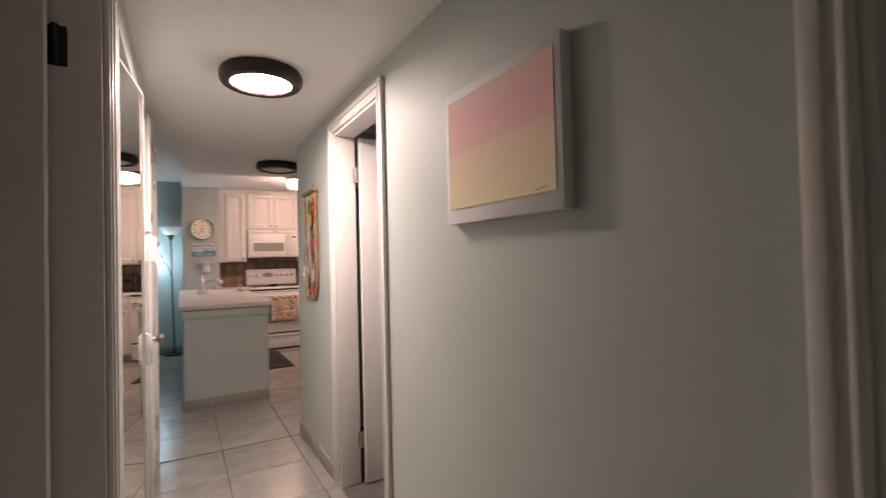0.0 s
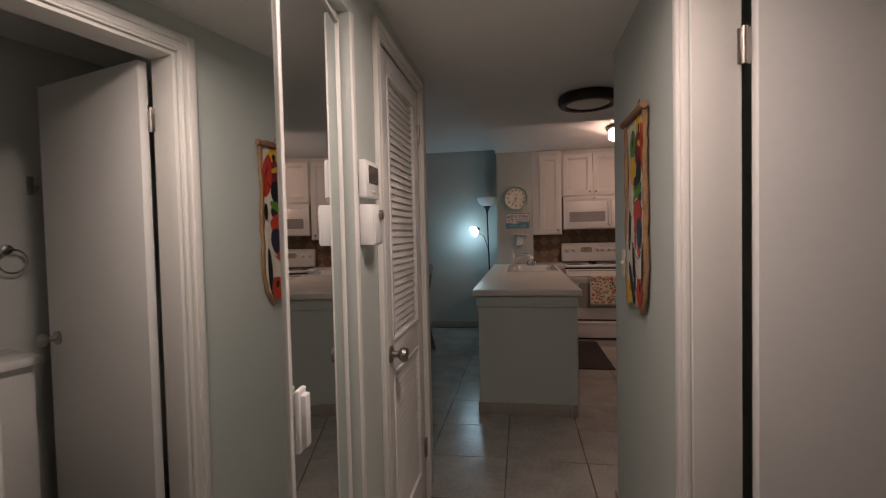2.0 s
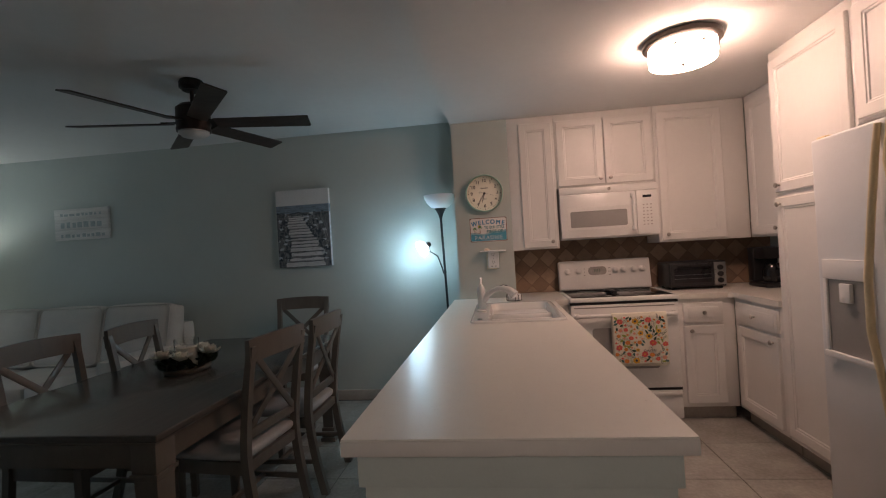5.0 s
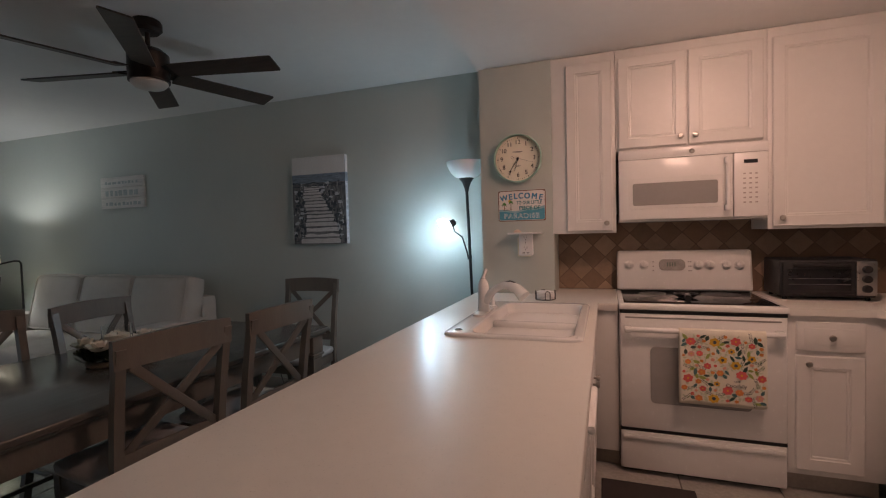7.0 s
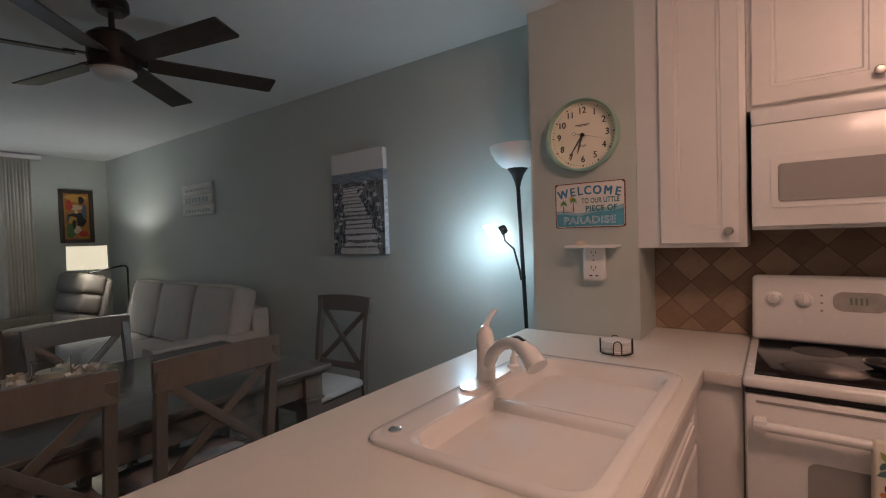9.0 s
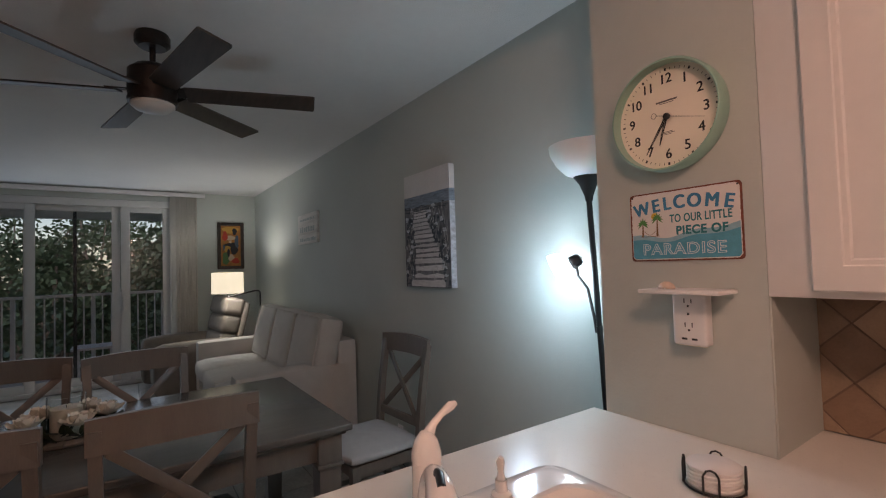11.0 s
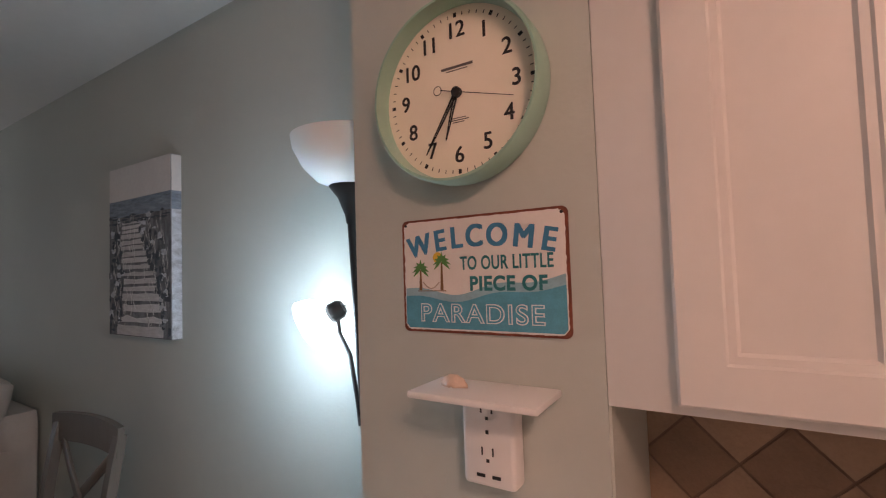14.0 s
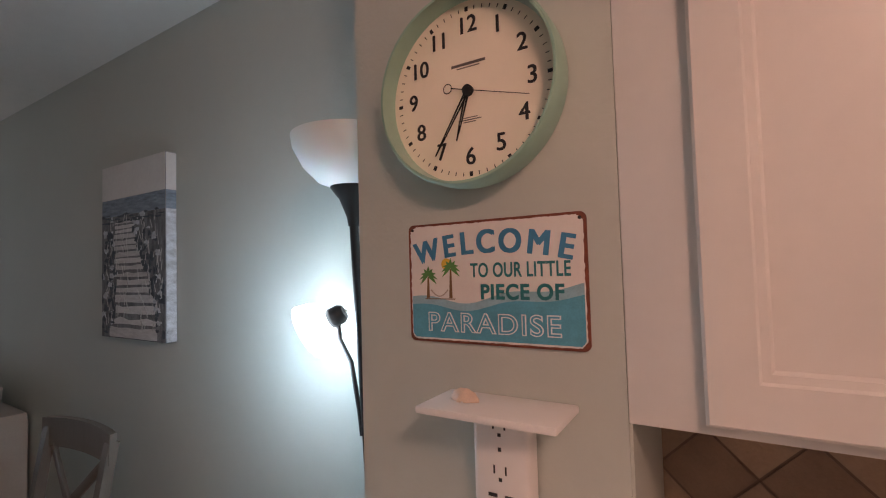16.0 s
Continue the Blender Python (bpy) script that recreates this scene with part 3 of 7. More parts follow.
part("lever", tube(bmesh.new(), [(fx - 0.002, fy + 0.004, fz + 0.155), (fx - 0.002, fy + 0.018, fz + 0.176), (fx, fy + 0.034, fz + 0.190), (fx, fy + 0.056, fz + 0.201), (fx, fy + 0.068, fz + 0.204)], [0.013, 0.0075, 0.0065, 0.0095, 0.005], 12), ENAMEL, fa)
arm = [Vector((fx + 0.90 * d, fy - 0.43 * d, fz + h)) for d, h in ((0.012, 0.055), (0.045, 0.098), (0.085, 0.127), (0.125, 0.141), (0.165, 0.142), (0.205, 0.127), (0.238, 0.098))]
sp = part("spout", tube(bmesh.new(), arm, [0.020, 0.018, 0.0165, 0.0175, 0.021, 0.026, 0.030], 16), ENAMEL, fa)
part("button", tube(bmesh.new(), [arm[3].lerp(arm[4], 0.35) + Vector((0, 0, 0.014)), arm[3].lerp(arm[4], 0.8) + Vector((0.002, -0.001, 0.016)), arm[4].lerp(arm[5], 0.35) + Vector((0.008, -0.004, 0.017))], [0.006, 0.009, 0.007], 10), BLACK, sp, "black spray button")
sd = thing("soap_dispenser", "small white pump soap dispenser at the sink's back", "soap dispenser", (fx + 0.005, fy + 0.17, fz))
part("base", lathe(bmesh.new(), [(0.022, 0), (0.021, 0.008), (0.013, 0.013), (0.012, 0.035)], (fx + 0.005, fy + 0.17, fz), 18), ENAMEL, sd)
part("pump", tube(bmesh.new(), [(fx + 0.005, fy + 0.17, fz + 0.035), (fx + 0.005, fy + 0.17, fz + 0.050), (fx + 0.006, fy + 0.169, fz + 0.070), (fx + 0.010, fy + 0.168, fz + 0.080)], [0.009, 0.006, 0.0085, 0.005], 10), ENAMEL, sd)

# coasters in a wire rack
cx, cy = 0.445, 7.13
cr = thing("coaster_rack", "black wire rack holding a stack of white coasters", "coaster rack", (cx, cy, CT))
bm = bmesh.new()
ring = [(cx + 0.056 * math.cos(a), cy + 0.056 * math.sin(a), CT + 0.005) for a in [2 * math.pi * i / 24 for i in range(25)]]
tube(bm, ring, 0.0022, 6)
part("ring", bm, BLACK, cr)
for a in range(20, 380, 90):
    r = radians(a)
    d, s = Vector((math.cos(r), math.sin(r), 0)), Vector((-math.sin(r), math.cos(r), 0))
    c = Vector((cx, cy, CT)) + d * 0.056
    part("hoop", tube(bmesh.new(), [c - s * 0.014 + Vector((0, 0, 0.004)), c - s * 0.014 + Vector((0, 0, 0.042)), c - s * 0.008 + Vector((0, 0, 0.052)), c + Vector((0, 0, 0.055)), c + s * 0.008 + Vector((0, 0, 0.052)), c + s * 0.014 + Vector((0, 0, 0.042)), c + s * 0.014 + Vector((0, 0, 0.004))], 0.0022, 6), BLACK, cr)
for i in range(5):
    solid("coaster", lathe(bmesh.new(), [(0, 0), (0.050, 0), (0.0515, 0.002), (0.0515, 0.006), (0.049, 0.0078), (0, 0.0078)], (cx, cy, CT + 0.0075 + i * 0.0085), 28), PLASTIC, "round white coaster stacked in a wire rack", "coaster", group="coasters in the rack")

# stove
S0, S1, SF = 0.845, 1.607, 7.03
st = thing("stove", "white electric range with black glass cooktop", "stove", (1.226, 7.3, 0))
part("body", blocks((S0, S1, SF + 0.03, 7.66, 0.02, 0.90), bevel=0.004), APPL, st)
part("cooktop_frame", blocks((S0 - 0.002, S1 + 0.002, SF - 0.012, 7.655, 0.893, 0.925), bevel=0.009, seg=3), APPL, st)
BURN = surface("dark_burner_print", (0.004, 0.004, 0.004), 0.35)
ck = part("cooktop", blocks((S0 + 0.025, S1 - 0.025, SF + 0.028, 7.58, 0.920, 0.9275), bevel=0.002), BLACKGL, st, "black ceramic glass cooktop")
for x, y, r in ((S0 + 0.2, SF + 0.17, 0.10), (S1 - 0.2, SF + 0.17, 0.085), (S0 + 0.2, SF + 0.42, 0.075), (S1 - 0.2, SF + 0.42, 0.10)):
    part("burner", lathe(bmesh.new(), [(0, 0.0006), (r, 0.0006), (r + 0.002, 0)], (x, y, 0.9275), 40), BURN, ck)
dr = part("oven_door", blocks((S0 + 0.004, S1 - 0.004, SF, SF + 0.045, 0.255, 0.872), bevel=0.008), APPL, st)
part("oven_window", prism(bmesh.new(), rounded(S0 + 0.15, S1 - 0.15, 0.40, 0.70, 0.025), 0, 0.004, pose(0, SF + 0.0015, 0, 90)), SMOKE, dr, "grey oven window")
bm = tube(bmesh.new(), [(S0 + 0.03, SF - 0.04, 0.795), (S1 - 0.03, SF - 0.04, 0.795)], 0.014, 14)
box(bm, S0 + 0.022, S0 + 0.06, SF - 0.052, SF + 0.004, 0.778, 0.812, bevel=0.008)
box(bm, S1 - 0.06, S1 - 0.022, SF - 0.052, SF + 0.004, 0.778, 0.812, bevel=0.008)
part("handle", bm, APPL, dr)
part("vent_slot", blocks((S0 + 0.03, S1 - 0.03, SF - 0.0015, SF + 0.01, 0.848, 0.856)), SMOKE, dr)
part("drawer", blocks((S0 + 0.004, S1 - 0.004, SF + 0.004, SF + 0.045, 0.03, 0.235), bevel=0.008), APPL, st)
part("drawer_lip", blocks((S0 + 0.01, S1 - 0.01, SF - 0.010, SF + 0.03, 0.195, 0.222), bevel=0.009), APPL, st)
# black strip puts the shade into the gap over the drawer
part("drawer_gap_shade", blocks((S0 + 0.002, S1 - 0.002, SF + 0.012, SF + 0.031, 0.236, 0.2545)), BLACK, st, "black strip standing for shade in the gap above the drawer")
# dark line between cooktop and oven door: shade set in as a black strip
part("door_gap_shade", blocks((S0 + 0.002, S1 - 0.002, SF + 0.010, SF + 0.031, 0.8725, 0.8925)), BLACK, st, "black strip standing for shade in the gap above the oven door")
part("plinth", blocks((S0 + 0.02, S1 - 0.02, SF + 0.06, 7.6, 0.0, 0.028)), BLACK, st)
tilt = pose(0, 7.60, 0.925, -9)
bm = bmesh.new()
box(bm, S0 + 0.004, S1 - 0.004, -0.04, 0.045, 0.0, 0.255, bevel=0.018, seg=4, m=tilt)
pn = part("backguard", bm, APPL, st)
for x in (S0 + 0.075, S0 + 0.165, S0 + 0.47, S0 + 0.535, S0 + 0.62, S0 + 0.69):
    bm = bmesh.new()
    lathe(bm, [(0.030, 0), (0.029, 0.004), (0.022, 0.006), (0.020, 0.024), (0.016, 0.027), (0, 0.027)], (0, 0, 0), 20, Matrix())
    box(bm, -0.004, 0.004, -0.018, 0.018, 0.02, 0.031, bevel=0.002)
    bm.transform(tilt @ pose(x, -0.0405, 0.16, 90))
    part("knob", bm, APPL, pn, "white control knob")
bm = bmesh.new()
prism(bm, rounded(S0 + 0.25, S0 + 0.40, 0.125, 0.195, 0.03), 0, 0.002, tilt @ pose(0, -0.0405, 0, 90))
# pale colour holds the ceiling light's glare; the plate is glossy too
ds = part("display", bm, surface("display_with_lamp_glare", (0.62, 0.58, 0.55), 0.16, metal=0.45, vary=0.2, scale=30, bump=0.15, bscale=40), pn, "glossy clock display, lamp glare put into its pale colour")
GREEN = surface("dark_digits", (0.12, 0.16, 0.13), 0.4)
bm = bmesh.new()
for i in range(4):
    box(bm, S0 + 0.297 + i * 0.014, S0 + 0.304 + i * 0.014, -0.0436, -0.0428, 0.15, 0.175, m=tilt)
part("digits", bm, GREEN, pn)
for r in range(3):
    for q in range(3):
        bm = bmesh.new()
        box(bm, S0 + 0.215 + (0.0 if q < 1 else 0.19) + 0.011 * q, S0 + 0.222 + (0.0 if q < 1 else 0.19) + 0.011 * q, -0.0415, -0.040, 0.12 + r * 0.028, 0.127 + r * 0.028, m=tilt)
        part("button", bm, SMOKE, pn)
# spoon rest on the cooktop
sr = thing("spoon_rest", "black ceramic spoon rest on the cooktop", "spoon rest", (1.20, 7.27, 0.9275))
part("dish", lathe(bmesh.new(), [(0, 0.002), (0.035, 0.002), (0.055, 0.014), (0.062, 0.026), (0.058, 0.026), (0.05, 0.014), (0, 0.008)], (1.20, 7.27, 0.9275), 26), BLACK, sr)
part("handle", tube(bmesh.new(), [(1.20, 7.215, 0.943), (1.195, 7.17, 0.947), (1.19, 7.13, 0.945)], [0.02, 0.014, 0.017], 10), BLACK, sr)

# towel on the oven handle
FLOWER = {n: paint("towel_" + n, c, 0.9) for n, c in (("coral", (0.70, 0.13, 0.12)), ("yellow", (0.72, 0.42, 0.05)), ("orange", (0.68, 0.24, 0.07)), ("pink", (0.70, 0.34, 0.28)), ("teal", (0.07, 0.15, 0.15)), ("dark", (0.035, 0.07, 0.05)), ("lime", (0.32, 0.38, 0.10)), ("mist", (0.55, 0.58, 0.42)), ("navy", (0.06, 0.07, 0.09)))}
TOWEL = surface("cream_towel_cotton", (0.78, 0.74, 0.63), 0.95, vary=0.05, scale=20, bump=0.5, bscale=500)
tw = thing("kitchen_towel", "cream kitchen towel printed with flowers over the oven handle", "towel", (1.35, 6.97, 0.47))


def drape(x, s):
    """Place on the towel: s runs from the back edge over the bar to the front edge."""
    ripple = 0.006 * math.sin(x * 38) * min(1, abs(s) * 3)
    r, y, z = 0.0175, SF - 0.04, 0.795
    if s < -0.0275:
        return Vector((x, y + r + ripple * 0.3, z - (-s - 0.0275)))
    if s < 0.0275:
        a = (s / 0.0275) * math.pi / 2
        return Vector((x, y - r * math.sin(a), z + r * math.cos(a)))
    return Vector((x, y - r - 0.002 + ripple - 0.012 * min(1, (s - 0.0275) * 3), z - (s - 0.0275)))


TX0, TX1, TS = 1.125, 1.50, 0.375
bm = bmesh.new()
sweep(bm, [[drape(TX0 + (TX1 - TX0) * i / 36, -0.40 + (TS + 0.40) * j / 60) for i in range(37)] for j in range(61)])
cloth = part("cloth", bm, TOWEL, tw)
sol = cloth.modifiers.new("thickness", "SOLIDIFY")
sol.thickness, sol.offset = 0.003, 0
rnd = random.Random(4)


def on_towel(u, v, pts, lift):
    bmx = bmesh.new()
    vs = [bmx.verts.new(drape(u + px, v + pz) + Vector((0, -lift, 0))) for px, pz in pts]
    bmx.faces.new(vs)
    return bmx


def blade(bm, u, v, a, l, w, lift):
    d, n = Vector((math.cos(a), math.sin(a))), Vector((-math.sin(a), math.cos(a)))
    vs = [bm.verts.new(drape(u + q.x, v + q.y) + Vector((0, -lift, 0))) for q in (d * -l / 2, d * -l * 0.2 + n * w, d * l * 0.15 + n * w, d * l / 2, d * l * 0.15 - n * w, d * -l * 0.2 - n * w)]
    bm.faces.new(vs)


def free(u, v):
    return TX0 + 0.016 < u < TX1 - 0.016 and 0.036 < v < TS - 0.016 and not (abs(u - 1.37) < 0.075 and 0.235 < v < 0.300)


# pale sprigs printed first, then leaves, then blossoms of three sizes
spots = []
bm = bmesh.new()
for i in range(420):
    u, v = rnd.uniform(TX0, TX1), rnd.uniform(0.04, TS)
    if free(u, v):
        blade(bm, u, v, rnd.uniform(0, 6.28), rnd.uniform(0.010, 0.022), rnd.uniform(0.002, 0.0045), 0.0030)
tagged(part("pale_sprig", bm, FLOWER["mist"], tw), kind="stuff")
for size, count, kinds in ((0.0225, 10, ("coral", "yellow", "coral", "yellow")), (0.0155, 17, ("yellow", "orange", "pink", "coral")), (0.0085, 30, ("pink", "orange", "coral"))):
    tries = 0
    while count and tries < 3000:
        tries += 1
        u, v = rnd.uniform(TX0, TX1), rnd.uniform(0.04, TS)
        if not free(u, v) or any((u - a) ** 2 + (v - b) ** 2 < (r + size + 0.006) ** 2 for a, b, r in spots):
            continue
        count -= 1
        spots.append((u, v, size))
        r, lobes, k0 = size * rnd.uniform(0.85, 1.1), rnd.choice((5, 6, 7)), rnd.uniform(0, 6)
        edge = [(r * (1 + 0.12 * math.cos(lobes * a + k0)) * math.cos(a), r * (0.88 + 0.12 * math.cos(lobes * a + k0)) * math.sin(a)) for a in [2 * math.pi * k / 24 for k in range(24)]]
        name = rnd.choice(kinds)
        p = part("flower", on_towel(u, v, edge, 0.0042), FLOWER[name], tw)
        eye = 0.38 if name == "yellow" else 0.22
        part("flower_eye", on_towel(u, v, [(r * eye * math.cos(a), r * eye * math.sin(a)) for a in [2 * math.pi * k / 8 for k in range(8)]], 0.0048), FLOWER["navy" if name == "yellow" else "yellow"], p)
count, tries = 64, 0
while count and tries < 4000:
    tries += 1
    u, v = rnd.uniform(TX0, TX1), rnd.uniform(0.04, TS)
    if not free(u, v) or any((u - a) ** 2 + (v - b) ** 2 < (r + 0.009) ** 2 for a, b, r in spots):
        continue
    count -= 1
    spots.append((u, v, 0.010))
    bm, a0 = bmesh.new(), rnd.uniform(0, 6.28)
    kind = rnd.random()
    if kind < 0.7:
        blade(bm, u, v, a0, rnd.uniform(0.026, 0.042), rnd.uniform(0.0055, 0.0085), 0.0036)
    else:
        for k in range(7):
            for q in (-1, 1):
                blade(bm, u + (k - 3) * 0.007 * math.cos(a0) - q * 0.004 * math.sin(a0), v + (k - 3) * 0.007 * math.sin(a0) + q * 0.004 * math.cos(a0), a0 + q * 0.75, 0.0095, 0.0013, 0.0036 + 0.00002 * (k + q))
    part("leaf" if kind < 0.7 else "fern", bm, FLOWER[rnd.choice(("teal", "dark", "lime", "lime", "teal")) if kind < 0.7 else rnd.choice(("navy", "dark"))], tw)
tz = drape(1.37, 0.268)
lettering("LIVE", 0.015, INK, tw, pose(tz.x + 0.005, tz.y - 0.009, tz.z + 0.011, 90, 0, 4))
lettering("Colorfully", 0.024, INK, tw, pose(tz.x, tz.y - 0.009, tz.z - 0.010, 90, 0, 0), squeeze=0.9)

# microwave
M0, M1, MF, MZ0, MZ1 = 0.86, 1.612, 7.335, 1.36, 1.778
mw = thing("microwave", "white over-the-range microwave with grey window", "microwave", (1.236, 7.5, MZ0))
part("body", blocks((M0, M1, MF + 0.03, 7.68, MZ0, MZ1), bevel=0.004), APPL, mw)
DX = M1 - 0.165
md = part("door", blocks((M0, DX, MF, MF + 0.032, MZ0 + 0.012, MZ1 - 0.055), bevel=0.007), APPL, mw)
part("window_frame", prism(bmesh.new(), rounded(M0 + 0.055, DX - 0.055, MZ0 + 0.075, MZ1 - 0.165, 0.012), 0, 0.006, pose(0, MF + 0.002, 0, 90)), APPL, md)
part("window", prism(bmesh.new(), rounded(M0 + 0.075, DX - 0.075, MZ0 + 0.095, MZ1 - 0.195, 0.012), 0, 0.004, pose(0, MF - 0.003, 0, 90)), SMOKE, md, "grey perforated window")
bm = tube(bmesh.new(), [(DX - 0.03, MF - 0.035, MZ0 + 0.06), (DX - 0.03, MF - 0.035, MZ1 - 0.085)], 0.012, 12)
box(bm, DX - 0.045, DX - 0.015, MF - 0.045, MF + 0.004, MZ0 + 0.05, MZ0 + 0.085, bevel=0.007)
box(bm, DX - 0.045, DX - 0.015, MF - 0.045, MF + 0.004, MZ1 - 0.11, MZ1 - 0.075, bevel=0.007)
part("handle", bm, APPL, md)
part("top_strip", blocks((M0, M1, MF, MF + 0.032, MZ1 - 0.0545, MZ1), bevel=0.003), APPL, mw)
cp = part("control_panel", blocks((DX + 0.003, M1, MF, MF + 0.032, MZ0 + 0.012, MZ1 - 0.055), bevel=0.006), APPL, mw)
part("display", blocks((DX + 0.05, M1 - 0.05, MF - 0.002, MF + 0.01, MZ1 - 0.115, MZ1 - 0.095)), BLACKGL, cp)
bm = bmesh.new()
for r in range(7):
    for q in range(3):
        box(bm, DX + 0.047 + q * 0.028, DX + 0.060 + q * 0.028, MF - 0.0006, MF + 0.01, MZ0 + 0.087 + r * 0.026, MZ0 + 0.095 + r * 0.026)
part("button", bm, surface("pale_keypad_print", (0.42, 0.38, 0.36), 0.5), cp, "small grey keypad marks")
part("emblem", lathe(bmesh.new(), [(0, 0.002), (0.009, 0.002), (0.012, 0.004), (0.014, 0.0)], ((M0 + M1) / 2 + 0.01, MF, MZ1 - 0.026), 20, pose(0, 0, 0, 90)), STEEL, mw, "plain round emblem")
part("vent_grille", blocks(*[(M0 + 0.05, M1 - 0.05, 7.40 + i * 0.03, 7.412 + i * 0.03, MZ0 - 0.003, MZ0 + 0.002) for i in range(6)]), SMOKE, mw)

# toaster oven
to = thing("toaster_oven", "black and steel toaster oven on the counter", "toaster oven", (1.87, 7.45, CT))
t0, t1, ty = 1.66, 2.08, 7.33
part("body", blocks((t0, t1, ty, ty + 0.27, CT + 0.018, CT + 0.215), bevel=0.012, seg=3), BLACK, to)
td = part("door", blocks((t0 + 0.012, t1 - 0.095, ty - 0.012, ty + 0.004, CT + 0.035, CT + 0.20), bevel=0.004), BLACK, to, "black framed glass door")
part("pane", blocks((t0 + 0.032, t1 - 0.115, ty - 0.014, ty - 0.004, CT + 0.055, CT + 0.165)), BLACKGL, td)
part("handle", tube(bmesh.new(), [(t0 + 0.05, ty - 0.035, CT + 0.188), (t1 - 0.13, ty - 0.035, CT + 0.188)], 0.008, 10), BLACK, td)
part("rack", blocks(*[(t0 + 0.035, t1 - 0.118, ty - 0.0165, ty - 0.014, CT + 0.085 + i * 0.03, CT + 0.0875 + i * 0.03) for i in range(2)]), TINY, td)
pp = part("control_panel", blocks((t1 - 0.092, t1 - 0.006, ty - 0.010, ty + 0.004, CT + 0.03, CT + 0.205), bevel=0.004), TINY, to)
for z in (0.065, 0.115, 0.165):
    part("dial", lathe(bmesh.new(), [(0.02, 0), (0.019, 0.016), (0.016, 0.019), (0, 0.019)], (t1 - 0.05, ty - 0.010, CT + z), 18, pose(0, 0, 0, 90)), BLACK, pp)
for x, y in ((t0 + 0.03, ty + 0.03), (t1 - 0.03, ty + 0.03), (t0 + 0.03, ty + 0.24), (t1 - 0.03, ty + 0.24)):
    part("foot", lathe(bmesh.new(), [(0.012, 0), (0.012, 0.02), (0, 0.02)], (x, y, CT), 10), BLACK, to)

# coffee maker in the corner
cm = thing("coffee_maker", "black drip coffee maker in the counter corner", "coffee maker", (2.38, 7.32, CT))
part("base", blocks((2.29, 2.47, 7.19, 7.44, CT, CT + 0.035), bevel=0.01), BLACK, cm)
part("tower", blocks((2.29, 2.47, 7.36, 7.44, CT + 0.036, CT + 0.30), bevel=0.012), BLACK, cm)
part("brew_head", blocks((2.29, 2.47, 7.20, 7.358, CT + 0.215, CT + 0.30), bevel=0.015), BLACK, cm)
jug = part("carafe", lathe(bmesh.new(), [(0, 0), (0.055, 0), (0.066, 0.03), (0.066, 0.085), (0.048, 0.125), (0.052, 0.14)], (2.38, 7.275, CT + 0.037), 24), BLACKGL, cm)
part("handle", tube(bmesh.new(), [(2.38, 7.212, CT + 0.155), (2.38, 7.17, CT + 0.15), (2.38, 7.165, CT + 0.09), (2.38, 7.207, CT + 0.075)], 0.008, 8), BLACK, jug)

# fridge
fr = thing("fridge", "white side-by-side fridge with yellowed handles and dispenser", "fridge", (2.18, 5.38, 0))
F0, FY0, FY1, FZ = 1.78, 4.925, 5.84, 1.735
FM = 5.425
part("body", blocks((F0 + 0.08, 2.585, FY0 + 0.002, FY1 - 0.002, 0.03, FZ - 0.02), bevel=0.006), FRIDGE, fr)
fd = part("freezer_door", blocks((F0, F0 + 0.075, FM + 0.004, FY1, 0.11, FZ), bevel=0.012, seg=3), FRIDGE, fr)
rd = part("fridge_door", blocks((F0, F0 + 0.075, FY0, FM - 0.004, 0.11, FZ), bevel=0.012, seg=3), FRIDGE, fr)
for d, s in ((fd, 1), (rd, -1)):
    y = FM + s * 0.028
    pts = [(F0 - 0.012, y + s * 0.0, FZ - 0.02), (F0 - 0.03, y, FZ - 0.16), (F0 - 0.03, y + s * 0.03, FZ - 0.36), (F0 - 0.045, y + s * 0.042, FZ - 0.60), (F0 - 0.045, y + s * 0.042, FZ - 0.80), (F0 - 0.03, y + s * 0.02, FZ - 1.0), (F0 - 0.02, y, FZ - 1.2), (F0 - 0.012, y, 0.18)]
    part("handle", tube(bmesh.new(), pts, [0.011, 0.013, 0.0135, 0.014, 0.014, 0.0135, 0.012, 0.010], 12), CREAM, d, "yellowed curved plastic handle")
    part("handle_backing", blocks((F0 - 0.004, F0 + 0.01, FM + 0.006 if s > 0 else FM - 0.046, FM + 0.046 if s > 0 else FM - 0.006, 0.14, FZ - 0.01), bevel=0.002), FRIDGE, d)
y0, y1 = FM + 0.10, FY1 - 0.045
bm = blocks((F0 - 0.012, F0 + 0.004, y0, y1, 1.115, 1.20), (F0 - 0.012, F0 + 0.004, y0, y0 + 0.02, 0.80, 1.115), (F0 - 0.012, F0 + 0.004, y1 - 0.02, y1, 0.80, 1.115), (F0 - 0.02, F0 + 0.004, y0, y1, 0.775, 0.80), bevel=0.003)
di = part("dispenser", bm, PLASTIC, fd, "white ice and water dispenser")
part("dispenser_recess", blocks((F0 - 0.003, F0 + 0.002, y0 + 0.02, y1 - 0.02, 0.80, 1.115)), SMOKE, fd, "grey recessed panel")
part("dispenser_lever", blocks((F0 - 0.02, F0 - 0.003, (y0 + y1) / 2 - 0.03, (y0 + y1) / 2 + 0.03, 1.02, 1.10), bevel=0.004), PLASTIC, fd)
part("grille", blocks(*[(F0 + 0.03, F0 + 0.075, FY0 + 0.01, FY1 - 0.01, 0.028 + i * 0.016, 0.037 + i * 0.016) for i in range(5)], bevel=0.002), PLASTIC, fr, "white slatted toe grille")
part("hinge_cover", blocks((F0 + 0.02, F0 + 0.12, FY1 - 0.07, FY1 - 0.01, FZ - 0.018, FZ + 0.012), bevel=0.006), CREAM, fr)
